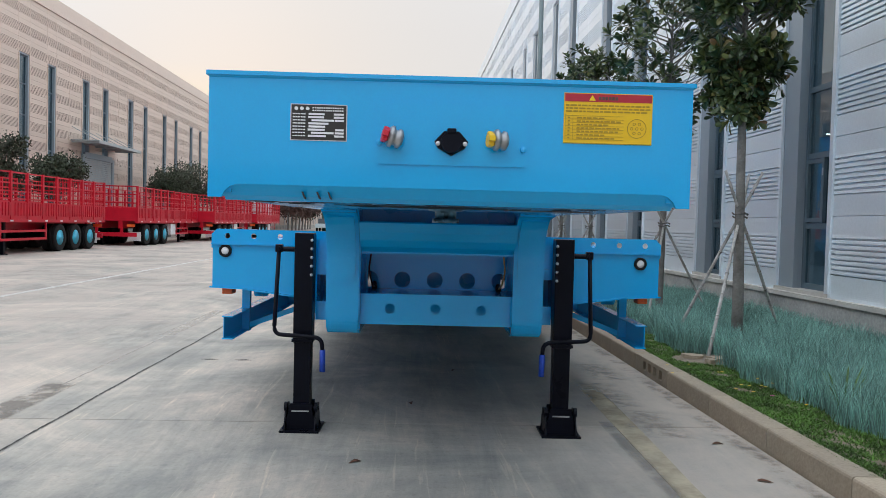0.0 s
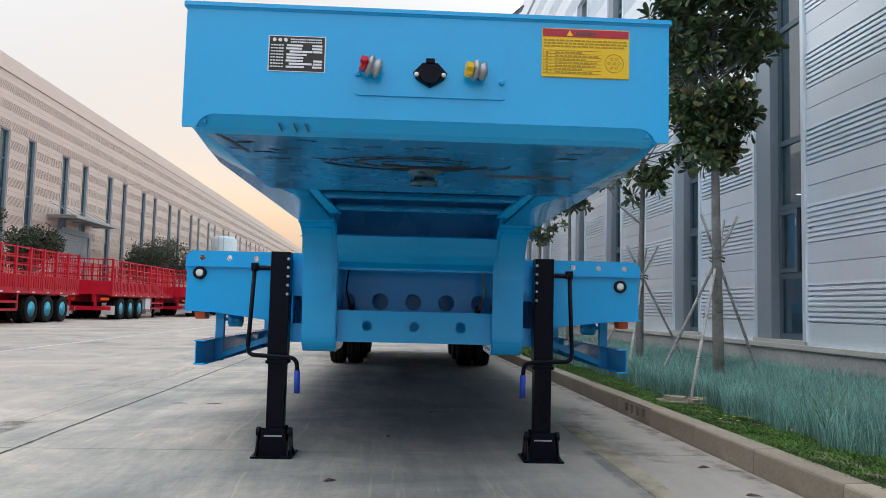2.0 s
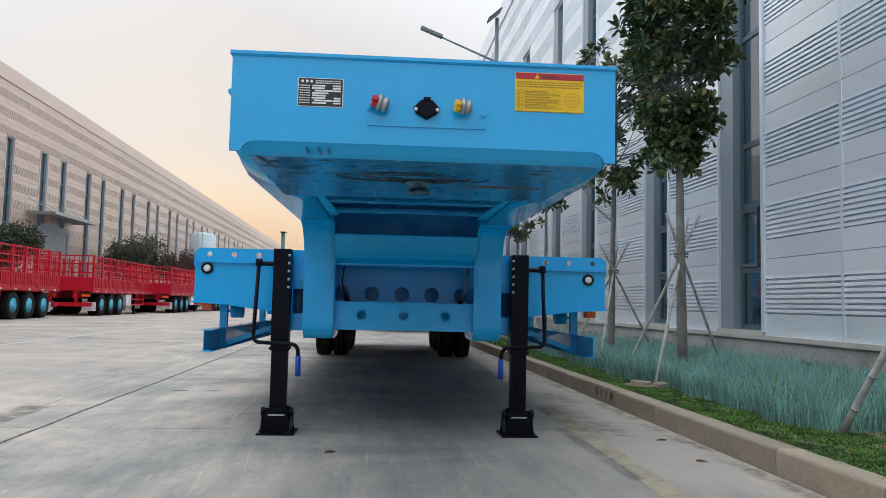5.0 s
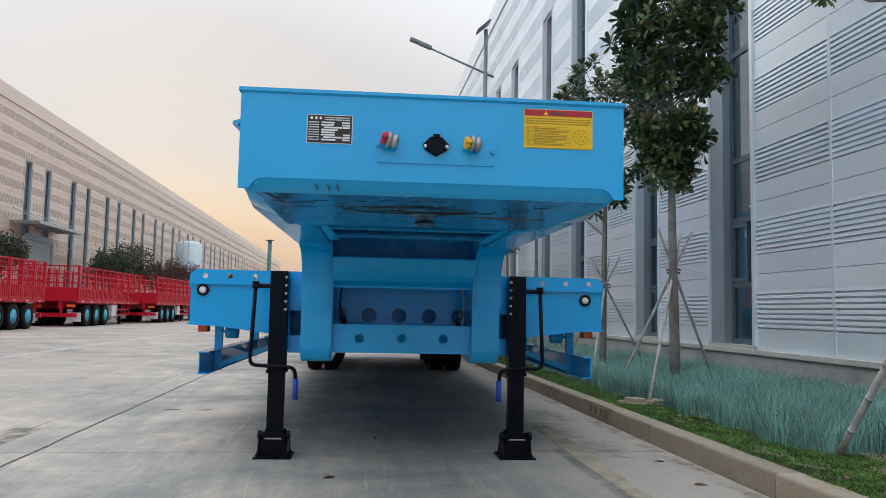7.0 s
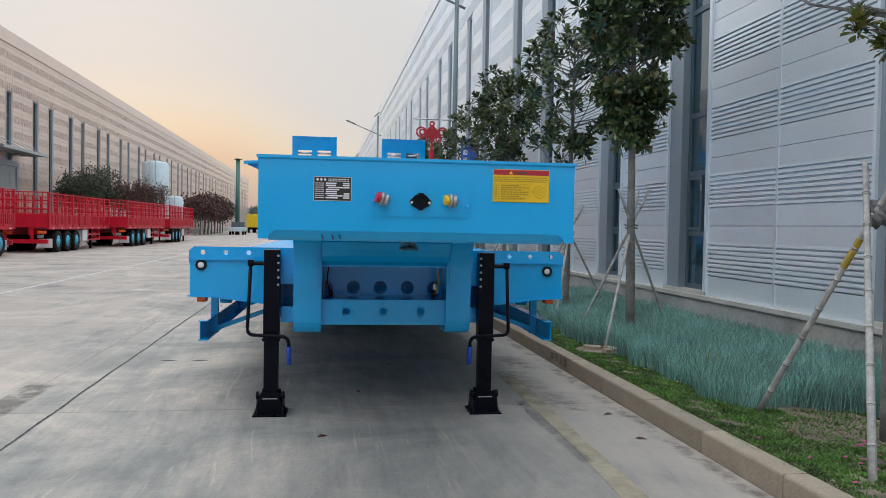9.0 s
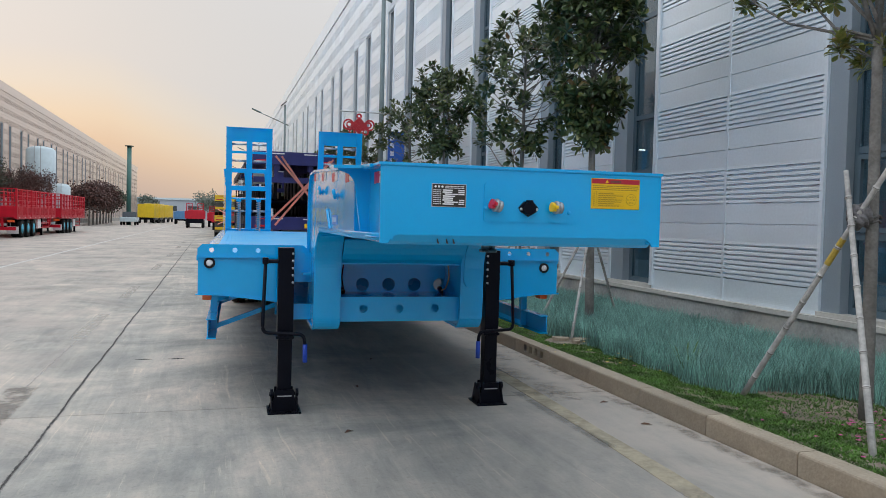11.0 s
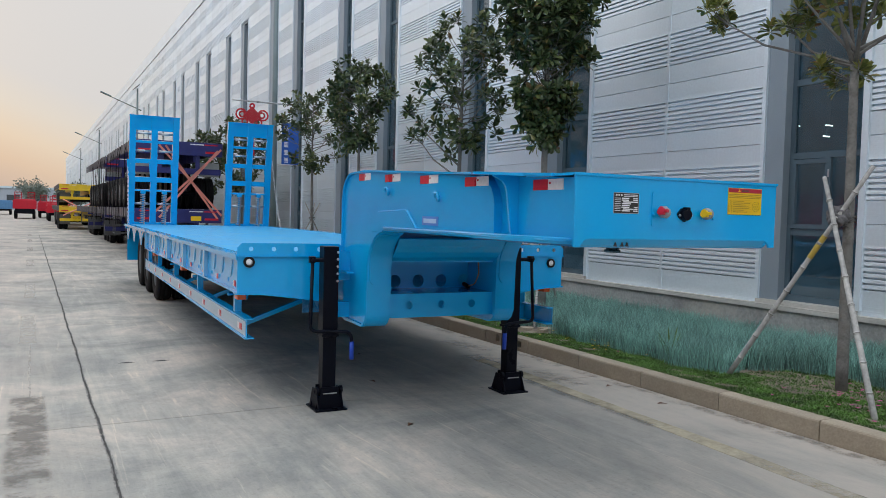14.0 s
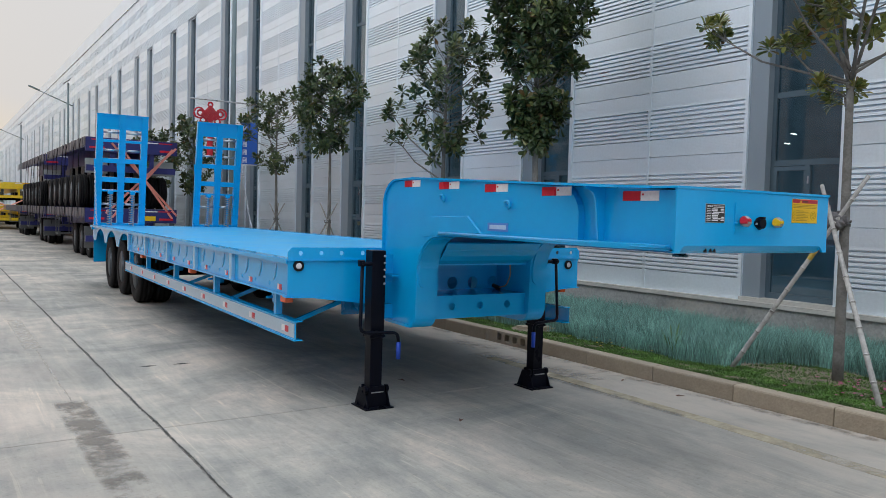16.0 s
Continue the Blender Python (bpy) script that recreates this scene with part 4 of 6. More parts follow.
for j in range(8):
    z = 1.6000 - j * 0.0083
    bm = bmesh.new()
    for k in range(5):
        box(bm, -0.424 + k * 0.007, -0.4185 + k * 0.007, -0.0045, -0.003, z + 0.001, z + 0.004)
    part("plate_writing", bm, M_WHITE, plate)
    a = -0.385 + random.random() * 0.012
    part("plate_field", boxes((a, a + 0.040 + 0.025 * random.random(), -0.0045, -0.003, z, z + 0.0052)), M_WHITE, plate)
    if j not in (3, 4):
        part("plate_field", boxes((-0.318 + 0.008 * random.random(), -0.288, -0.0045, -0.003, z, z + 0.0052)), M_WHITE, plate)
# warning sticker
yel = part("warning_sticker", boxes((0.300, 0.538, -0.003, 0.0, 1.5440, 1.6790)), M_YELLOW, front, "yellow warning sticker with red heading and small print")
part("sticker_heading", boxes((0.302, 0.536, -0.0042, -0.003, 1.6560, 1.6770)), M_HEAD, yel)
part("warning_triangle", one(prism, [(0.366, 1.6590), (0.384, 1.6590), (0.375, 1.6740)], "y", -0.0052, -0.0042), M_YELLOW, yel)
part("heading_writing", boxes(*[(0.392 + 0.009 * k, 0.399 + 0.009 * k, -0.0052, -0.0042, 1.6610, 1.6700) for k in range(6)]), M_RUST2, yel)
bm = bmesh.new()
random.seed(8)
for j in range(3):
    u = 0.305
    while u < 0.525:
        w = 0.006 + 0.012 * random.random()
        box(bm, u, min(u + w, 0.532), -0.0042, -0.003, 1.6440 - j * 0.008, 1.6480 - j * 0.008)
        u += w + 0.003
for j in range(7):
    u = 0.335
    end = 0.40 + 0.05 * random.random()
    while u < end:
        w = 0.006 + 0.01 * random.random()
        box(bm, u, u + w, -0.0042, -0.003, 1.6110 - j * 0.009, 1.6145 - j * 0.009)
        u += w + 0.003
    box(bm, 0.311, 0.316, -0.0042, -0.003, 1.6110 - j * 0.009, 1.6145 - j * 0.009)
part("small_print", bm, M_PRINT, yel)
for j in range(8):
    part("table_rule", boxes((0.304, 0.462, -0.0042, -0.003, 1.6178 - j * 0.009, 1.6184 - j * 0.009)), M_PRINT, yel)
for b in ((0.3036, 0.3042, 1.5540, 1.6210), (0.324, 0.3246, 1.5540, 1.6210), (0.30, 0.538, 1.5445, 1.5460)):
    part("table_rule", boxes((b[0], b[1], -0.0042, -0.003, b[2], b[3])), M_PRINT, yel)
bm = bmesh.new()
prism(bm, circle(0.497, 1.5870, 0.026, 24), "y", -0.0042, -0.003, [circle(0.497, 1.5870, 0.0245, 24)])
for k in range(7):
    a = k * math.pi / 3
    c = (0.497, 1.5870) if k == 6 else (0.497 + 0.014 * math.cos(a), 1.5870 + 0.014 * math.sin(a))
    prism(bm, circle(*c, 0.0042, 10), "y", -0.0042, -0.003, [circle(*c, 0.003, 10)])
part("plug_drawing", bm, M_PRINT, yel)

# underside: coupler plate, king pin, cross members; their shade is in the darker blue
coupler = part("coupler_plate", boxes((-0.60, 0.60, 0.05, 1.02, 1.372, 1.384)), M_UNDERSHADE, trailer, "scratched blue coupler plate under the neck")
rg = random.Random(9)
for i in range(20):
    r, a0 = 0.07 + 0.16 * rg.random(), 360 * rg.random()
    sp = 40 + 100 * rg.random()
    w = 0.0007 + 0.0016 * rg.random()
    ring = [(1.35 * p - 0.02, 0.40 + 0.55 * q) for p, q in arc(0, 0, r, a0, a0 + sp, 12)]
    inner = [(1.35 * p * (1 - w / r) - 0.02 + 0.002 * rg.random(), 0.40 + 0.55 * q * (1 - 2 * w / r)) for p, q in reversed(arc(0, 0, r, a0, a0 + sp, 12))]
    part("grease_smear", one(prism, ring + inner, "z", 1.3700 - 0.0001 * i, 1.372), M_RUST if i % 4 else M_RUST2, coupler)
for i in range(24):
    u, v = rg.uniform(-0.55, 0.45), rg.uniform(0.10, 0.50)
    if abs(u) < 0.3:
        u -= 0.28
    pts = [(u + 0.009 * k + 0.004 * rg.random(), v + 0.005 * math.sin(0.5 * k + i)) for k in range(7)]
    pts += [(p, q + 0.001 + 0.003 * rg.random()) for p, q in reversed(pts)]
    part("scratch", one(prism, pts, "z", 1.3702, 1.372), M_RUST, coupler)
part("edge_scuff", one(prism, [(-0.575, 0.06), (-0.565, 0.06), (-0.545, 0.16), (-0.53, 0.30), (-0.54, 0.30), (-0.56, 0.16)], "z", 1.3702, 1.372), M_RUST, coupler)
part("rub_mark", one(prism, [(0.20, 0.575), (0.30, 0.565), (0.50, 0.585), (0.51, 0.60), (0.30, 0.605)], "z", 1.3695, 1.372), M_RUST2, coupler)
for u in (-0.40, -0.36, -0.33):
    part("grease_smear", one(prism, [(u, 1.396), (u + 0.004, 1.396), (u + 0.011, 1.376), (u + 0.007, 1.378)], "y", 0.012, 0.034), M_RUST, coupler)
M_PIN = mat('king_pin_steel', (0.05, 0.12, 0.17), 0.3, metal=0.6, var=0.4, scale=30)
bm = bmesh.new()
lathe(bm, [(1.372, 0.058), (1.362, 0.056), (1.360, 0.036), (1.338, 0.036), (1.336, 0.045), (1.322, 0.045)], "z", 24, (0.0, 0.52, 0))
part("king_pin", bm, M_PIN, trailer, "greasy steel king pin", True)
for v, gap in ((1.30, 0.05), (1.72, 0.06)):
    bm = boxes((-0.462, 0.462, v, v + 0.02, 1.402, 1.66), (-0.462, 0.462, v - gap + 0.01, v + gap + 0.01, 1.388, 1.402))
    part("neck_cross_member", bm, M_UNDERSHADE, trailer)
part("neck_bulkhead", boxes((-0.60, 0.60, 1.02, 1.036, 1.386, 1.66)), M_UNDERSHADE, trailer)
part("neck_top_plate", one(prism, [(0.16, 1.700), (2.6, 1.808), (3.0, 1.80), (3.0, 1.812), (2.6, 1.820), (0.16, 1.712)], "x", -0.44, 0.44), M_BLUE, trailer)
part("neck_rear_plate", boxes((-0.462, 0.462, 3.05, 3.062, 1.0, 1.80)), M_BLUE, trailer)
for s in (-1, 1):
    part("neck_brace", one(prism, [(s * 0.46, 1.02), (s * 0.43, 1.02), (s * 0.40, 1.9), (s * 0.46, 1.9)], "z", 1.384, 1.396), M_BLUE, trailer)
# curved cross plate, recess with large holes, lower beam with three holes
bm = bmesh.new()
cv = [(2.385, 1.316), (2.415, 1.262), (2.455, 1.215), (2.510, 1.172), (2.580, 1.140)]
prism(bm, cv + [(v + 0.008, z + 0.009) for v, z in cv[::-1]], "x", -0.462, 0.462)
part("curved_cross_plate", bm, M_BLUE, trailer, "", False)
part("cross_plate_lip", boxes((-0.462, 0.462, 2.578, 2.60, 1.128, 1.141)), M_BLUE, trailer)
part("slot_bulkhead", boxes((-0.462, 0.462, 2.60, 2.612, 1.15, 1.78)), M_UNDERSHADE, trailer)
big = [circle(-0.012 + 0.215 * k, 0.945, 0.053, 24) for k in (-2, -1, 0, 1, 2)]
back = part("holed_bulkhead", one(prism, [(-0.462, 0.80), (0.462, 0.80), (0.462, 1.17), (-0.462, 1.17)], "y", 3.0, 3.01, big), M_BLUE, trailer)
# dark blue sheet: the shade behind the holes is in its colour
part("bulkhead_back", boxes((-0.462, 0.462, 3.40, 3.41, 0.70, 1.15)), M_UNDERSHADE, back)
part("recess_roof", boxes((-0.462, 0.462, 2.612, 3.0, 1.150, 1.160)), M_BLUE, trailer)
small = [circle(-0.006 + 0.278 * k, 0.797, 0.031) for k in (-1, 0, 1)]
bm = bmesh.new()
prism(bm, [(-0.462, 0.700), (0.462, 0.700), (0.462, 0.886), (-0.462, 0.886)], "y", 2.575, 2.587, small)
lower = part("lower_beam", bm, M_BLUE, trailer)
for b in ((-0.462, 0.462, 2.587, 2.64, 0.700, 0.712), (-0.462, 0.462, 2.587, 3.0, 0.874, 0.886), (-0.462, 0.462, 2.97, 2.98, 0.712, 0.874)):
    part("beam_plate", boxes(b), M_BLUE, lower)
M_CABLE = mat("olive_cable", (0.30, 0.25, 0.09), 0.5, var=0.2, scale=20)
for s in (-1, 1):
    bm = bmesh.new()
    tube(bm, bend([(s * 0.40, 2.90, 0.90), (s * 0.41, 2.78, 0.93), (s * 0.43, 2.75, 1.02), (s * 0.415, 2.74, 1.14)], 0.03), 0.0055, 7)
    part("cable", bm, M_CABLE if s > 0 else M_BLACK, trailer)
    part("cable_boot", one(rod, (s * 0.41, 2.97, 0.915), (s * 0.40, 2.87, 0.90), 0.019, 12), M_RUBBER, trailer)

# landing legs with cranks
for s, lu in ((-1, -0.846), (1, 0.814)):
    leg = part("landing_leg", boxes((lu - 0.060, lu + 0.060, 2.79, 2.91, 0.54, 1.240), bev=0.006), M_BLACK, trailer, "black square telescopic landing leg")
    part("inner_tube", boxes((lu - 0.053, lu + 0.053, 2.80, 2.90, 0.08, 0.545), bev=0.004), M_BLACK, leg)
    part("collar", boxes((lu - 0.068, lu + 0.068, 2.785, 2.915, 0.545, 0.565), bev=0.003), M_BLACK, leg)
    bm = bmesh.new()
    box(bm, lu - 0.125, lu + 0.125, 2.72, 2.98, -0.02, -0.008)
    for y in (2.775, 2.905):
        prism(bm, [(lu - 0.115, -0.008), (lu + 0.115, -0.008), (lu + 0.075, 0.10), (lu + 0.070, 0.155), (lu - 0.070, 0.155), (lu - 0.075, 0.10)], "y", y, y + 0.010)
    for k in (-1, 1):
        prism(bm, [(2.73, -0.008), (2.97, -0.008), (2.90, 0.14), (2.80, 0.14)], "x", lu + k * 0.10, lu + k * 0.092)
    part("foot", bm, M_BLACK, leg)
    bm = bmesh.new(); rod(bm, (lu - 0.11, 2.83, 0.115), (lu + 0.11, 2.83, 0.115), 0.014, 10)
    for k in (-1, 1):
        rod(bm, (lu + k * 0.085, 2.80, 0.13), (lu + k * 0.105, 2.80, 0.13), 0.03, 10)
    part("foot_axle", bm, M_BLACK, leg)
    part("foot_spring_bar", boxes((lu - 0.055, lu + 0.055, 2.766, 2.772, 0.105, 0.113)), M_STEEL, leg)
    for k in range(5):
        bm = bmesh.new(); lathe(bm, [(-0.010, 0.006), (-0.006, 0.010), (0.002, 0.010)], "y", 8, (lu - s * 0.050, 2.79, 1.195 - 0.055 * k))
        part("bolt", bm, M_STEEL, leg)
    for br in ((*sorted((s * 0.64, lu - s * 0.053)), 2.93, 2.945, 0.97, 1.20), (*sorted((s * 0.64, lu - s * 0.06)), 2.92, 2.99, 0.675, 0.795), (*sorted((s * 0.66, s * 0.72)), 2.80, 2.93, 1.03, 1.045)):
        part("mounting_bracket", boxes(br), M_BLUE, leg)
    u = lu
    bm = bmesh.new()
    rod(bm, (u + s * 0.06, 2.80, 1.135), (u + s * 0.175, 2.80, 1.135), 0.016, 10)
    box(bm, u + s * 0.155 - 0.022, u + s * 0.155 + 0.022, 2.765, 2.815, 1.115, 1.165, 0.006)
    rod(bm, (u + s * 0.155, 2.745, 1.14), (u + s * 0.155, 2.83, 1.14), 0.014, 10)
    part("crank_shaft", bm, M_BLACK, leg)
    bm = bmesh.new()
    tube(bm, bend([(u + s * 0.155, 2.775, 1.12), (u + s * 0.172, 2.75, 0.600), (u - s * 0.136, 2.70, 0.590), (u - s * 0.142, 2.70, 0.50)], 0.05, 6), 0.0135, 10)
    crank = part("crank_handle", bm, M_BLACK, leg, "", True)
    part("grip", one(rod, (u - s * 0.142, 2.70, 0.515), (u - s * 0.144, 2.70, 0.378), 0.018, 12), M_GRIP, leg, "blue plastic crank grip", True)

# deck: front aprons, plate, side beams
for s in (-1, 1):
    lo = [(s * 0.63, 0.97), (s * 0.80, 0.97), (s * 0.80, 0.794), (s * 1.30, 0.858), (s * 1.50, 0.865)]
    apron = part("front_apron", one(prism, lo + [(s * 1.50, BT), (s * 0.63, BT)], "y", 3.07, 3.08), M_BLUE, trailer)
    part("apron_edge", one(prism, [(s * 0.80, 0.794), (s * 1.30, 0.858), (s * 1.515, 0.866), (s * 1.515, 0.856), (s * 1.30, 0.848), (s * 0.80, 0.784)], "y", 3.055, 3.14), M_BLUE, apron)
    # recess sheets in the darkened blue, which paints in the shade there
    part("recess_back", boxes((*sorted((s * 0.63, s * 0.90)), 3.36, 3.37, 0.66, BT - 0.012)), M_UNDERSHADE, apron)
    part("recess_side", boxes((*sorted((s * 0.80, s * 0.81)), 3.08, 3.36, 0.70, BT - 0.012)), M_UNDERSHADE, apron)
    holes = [circle(s * q, 1.205, 0.019, 14) for q in (1.40, 1.225, 1.05, 0.86)]
    part("head_board", one(prism, [(s * 0.66, BT), (s * 1.505, BT), (s * 1.505, 1.215), (s * 1.47, 1.25), (s * 0.70, 1.25), (s * 0.66, 1.22)], "y", 3.055, 3.065, holes), M_BLUE, apron)
    part("apron_shelf", boxes((*sorted((s * 0.66, s * 1.505)), 3.045, 3.08, BT - 0.010, BT)), M_BLUE, apron)
    bm = bmesh.new()
    lathe(bm, [(3.07, 0.042), (3.052, 0.042), (3.048, 0.034), (3.052, 0.026), (3.07, 0.026)], "y", 24, (s * 1.393 - 0.021, 0, 1.094 - s * 0.010))
    lamp = part("marker_lamp", bm, M_RUBBER, trailer, "round white marker lamp in a black rubber ring", True)
    part("lens", one(lathe, [(3.066, 0.026), (3.054, 0.025), (3.050, 0.014)], "y", 20, (s * 1.393 - 0.021, 0, 1.094 - s * 0.010)), M_WHITE, lamp, "", True)
deck_bm = boxes((-1.46, 1.46, 3.08, 13.95, BT - 0.010, BT))
deck = part("deck_plate", deck_bm, M_BLUE_DK, trailer, "blue chequered steel deck plate")
V, F = [], []
for j in range(215):
    for i in range(27):
        u, v = -1.33 + 0.1 * i + (0.05 if j % 2 else 0), 3.12 + 0.05 * j
        a = 1 if (i + j) % 2 else -1
        o = len(V)
        V += [(u - 0.016, v - 0.016 * a, BT), (u + 0.004, v - 0.004 * a, BT + 0.0005), (u + 0.016, v + 0.016 * a, BT), (u - 0.004, v + 0.004 * a, BT + 0.0005)]
        F.append((o, o + 1, o + 2, o + 3))
soup("chequer_pattern", V, F, M_BLUE_DK, deck)
for s in (-1, 1):
    so = lambda a, b: sorted((s * a, s * b))
    beam = part("side_beam", boxes((*so(1.455, 1.465), 3.08, 10.0, 0.875, BT - 0.01), (*so(1.40, 1.50), 3.075, 13.95, BT - 0.012, BT + 0.004), (*so(1.40, 1.50), 3.08, 9.95, 0.860, 0.875)), M_BLUE, trailer)
    part("edge_trim", boxes((*so(1.50, 1.512), 3.075, 13.95, BT - 0.035, BT + 0.006), bev=0.005), M_BLUE, beam)
    for k, v in enumerate((4.55, 5.9, 7.25, 8.6, 9.9)):
        part("side_post", boxes((*so(1.465, 1.497), v, v + 0.08, 0.875, BT - 0.012)), M_HOOK, beam)
    for k in range(18):
        v = 3.42 + 0.37 * k
        if any(abs(v - w) < 0.09 for w in (4.55, 5.9, 7.25, 8.6, 9.9)):
            v += 0.12
        bm = bmesh.new()
        tube(bm, bend([(s * 1.465, v, 1.09), (s * 1.469, v, 1.07), (s * 1.469, v + 0.02, 1.00), (s * 1.465, v + 0.06, 0.965)], 0.03, 4), 0.007, 7)
        part("rope_hook", bm, M_HOOK, beam)
        part("hook_dimple", one(lathe, [(s * 1.465, 0.02), (s * 1.471, 0.014), (s * 1.473, 0.004)], "x", 12, (0, v + 0.16, 0.93)), M_BLUE, beam)
        if k % 2 == 0:
            part("red_reflector", boxes((*so(1.465, 1.469), v - 0.13, v - 0.08, 0.895, 0.94)), M_REDREF, beam)
            part("white_reflector", boxes((*so(1.465, 1.469), v - 0.078, v - 0.04, 0.895, 0.94)), M_WHITE, beam)
    for v in (3.2, 6.2, 9.0):
        part("side_lamp", boxes((*so(1.40, 1.47), v, v + 0.11, 0.80, 0.86), bev=0.008), M_ORANGE, beam, "amber side marker lamp")
    # outer floor bearers
    for k in range(17):
        v = 3.5 + 0.62 * k
        part("outrigger", boxes((*so(0.66, 1.41), v, v + 0.06, 0.98, BT - 0.011)), M_BLUE, trailer)
    # side guard
    guard = part("side_guard", one(prism, [(3.08, 0.515), (10.55, 0.515), (10.55, 0.655), (3.08, 0.655)], "x", s * 1.418, s * 1.424), M_BLUE, trailer)
    part("guard_face", boxes((*so(1.424, 1.428), 3.10, 10.53, 0.530, 0.640)), mat("guard_pale_paint_" + ("a" if s < 0 else "b"), (0.40, 0.53, 0.62), 0.35, var=0.08), guard, "pale grey-blue guard rail face")
    part("guard_flange", boxes((*so(1.36, 1.436), 3.08, 10.55, 0.505, 0.515), (*so(1.36, 1.436), 3.08, 10.55, 0.655, 0.665), bev=0.004), M_BLUE, guard)
    for k, v in enumerate((3.55, 5.4, 7.2, 8.9, 10.2)):
        part("guard_post", boxes((*so(1.36, 1.416), v, v + 0.055, 0.50, 0.875)), M_BLUE, guard)
        bm = bmesh.new()
        prism(bm, [(s * 1.37, 0.52), (s * 1.37, 0.56), (s * 0.72, 0.80), (s * 0.72, 0.76)], "y", v + 0.02, v + 0.05)
        part("guard_strut", bm, M_BLUE, guard)
    for k in range(9):
        v = 3.22 + 0.84 * k
        part("red_reflector", boxes((*so(1.428, 1.431), v, v + 0.075, 0.56, 0.61)), M_REDREF, guard)
        part("white_reflector", boxes((*so(1.428, 1.431), v + 0.078, v + 0.15, 0.56, 0.61)), M_WHITE, guard)
    for v in (3.75, 5.6, 7.4):
        bm = bmesh.new()
        lathe(bm, [(-0.05, 0.045), (-0.045, 0.055), (0.045, 0.055), (0.05, 0.045)], "x", 14, (s * 1.32, v, 0.79))
        rod(bm, (s * 1.32, v, 0.79), (s * 1.32, v, 0.90), 0.014, 8); rod(bm, (s * 1.38, v, 0.79), (s * 1.44, v - 0.03, 0.79), 0.012, 8)
        part("strap_winch", bm, M_BLUE, trailer, "small blue ratchet winch", True)
# main beams under the deck
for s in (-1, 1):
    part("main_beam", boxes((*sorted((s * 0.50, s * 0.515)), 3.08, 13.9, 0.70, BT - 0.01), (*sorted((s * 0.40, s * 0.62)), 3.08, 13.9, 0.69, 0.704)), M_BLUE, trailer)

# wheels
def tyre_profile(w, r, rim):
    return [(-w * 0.42, rim), (-w * 0.5, rim + 0.06), (-w * 0.5, r - 0.09), (-w * 0.44, r - 0.02), (-w * 0.30, r), (-w * 0.30, r - 0.014), (-w * 0.22, r - 0.014), (-w * 0.22, r), (-w * 0.04, r), (-w * 0.04, r - 0.014), (w * 0.04, r - 0.014), (w * 0.04, r), (w * 0.22, r), (w * 0.22, r - 0.014), (w * 0.30, r - 0.014), (w * 0.30, r), (w * 0.44, r - 0.02), (w * 0.5, r - 0.09), (w * 0.5, rim + 0.06), (w * 0.42, rim)]
def wheel_pair(parent, rim_mat, r=0.50, w=0.25):
    """A dual wheel, its outer side towards -x; the middle of the pair in the origin."""
    ty = part("tyre", one(lathe, tyre_profile(w, r, 0.27), "x", 26, (-w * 0.55, 0, 0)), M_RUBBER, parent, "", True)
    part("inner_tyre", one(lathe, tyre_profile(w, r, 0.27), "x", 22, (w * 0.55, 0, 0)), M_RUBBER, parent, "", True)
    bm = bmesh.new()
    x = -w * 0.98
    lathe(bm, [(x, 0.275), (x + 0.01, 0.262), (x + 0.12, 0.245), (x + 0.13, 0.12), (x + 0.06, 0.115), (x + 0.03, 0.09), (x + 0.02, 0.02)], "x", 28)
    for k in range(10):
        a = k * math.pi / 5
        rod(bm, (x + 0.135, 0.165 * math.cos(a), 0.165 * math.sin(a)), (x + 0.085, 0.165 * math.cos(a), 0.165 * math.sin(a)), 0.014, 6)
    part("rim", bm, rim_mat, parent, "", True)
    return ty
M_RIM = mat("dark_steel_rim", (0.10, 0.12, 0.14), 0.45, metal=0.5)
w0 = new("wheel"); w0.parent = trailer
wheel_pair(w0, M_RIM)
w0.location = (-1.02, 10.58, 0.48)
for k in range(3):
    if k:
        again(w0, (-1.02, 10.58 + 1.28 * k, 0.48))
    again(w0, (1.02, 10.58 + 1.28 * k, 0.48), (0, 0, math.pi))
    part("axle", one(rod, (-1.1, 10.58 + 1.28 * k, 0.48), (1.1, 10.58 + 1.28 * k, 0.48), 0.07, 12), M_BLACK, trailer)
# wheel arches at the rear
for s in (-1, 1):
    vs = [(9.95, 0.92)]
    arches = []
    for k in range(3):
        c = 10.58 + 1.28 * k
        arches += [(c - 0.55, 0.86)] + [(c + 0.55 * math.cos(radians(a)), 0.78 + 0.32 * math.sin(radians(a))) for a in range(165, 14, -15)] + [(c + 0.55, 0.86)]
    rear = [(13.95, 0.86), (13.95, BT - 0.012), (9.95, BT - 0.012)]
    part("wheel_arch_panel", one(prism, [(9.95, 0.86)] + arches + rear, "x", s * 1.432, s * 1.442), M_BLUE, trailer)
    part("mud_flap", boxes((*sorted((s * 0.75, s * 1.44)), 14.02, 14.03, 0.42, 1.05)), M_BLUE, trailer)
part("rear_bumper", boxes((-1.44, 1.44, 13.95, 14.10, 0.88, BT), (-1.2, 1.2, 14.0, 14.08, 0.50, 0.62), bev=0.006), M_BLUE, trailer)

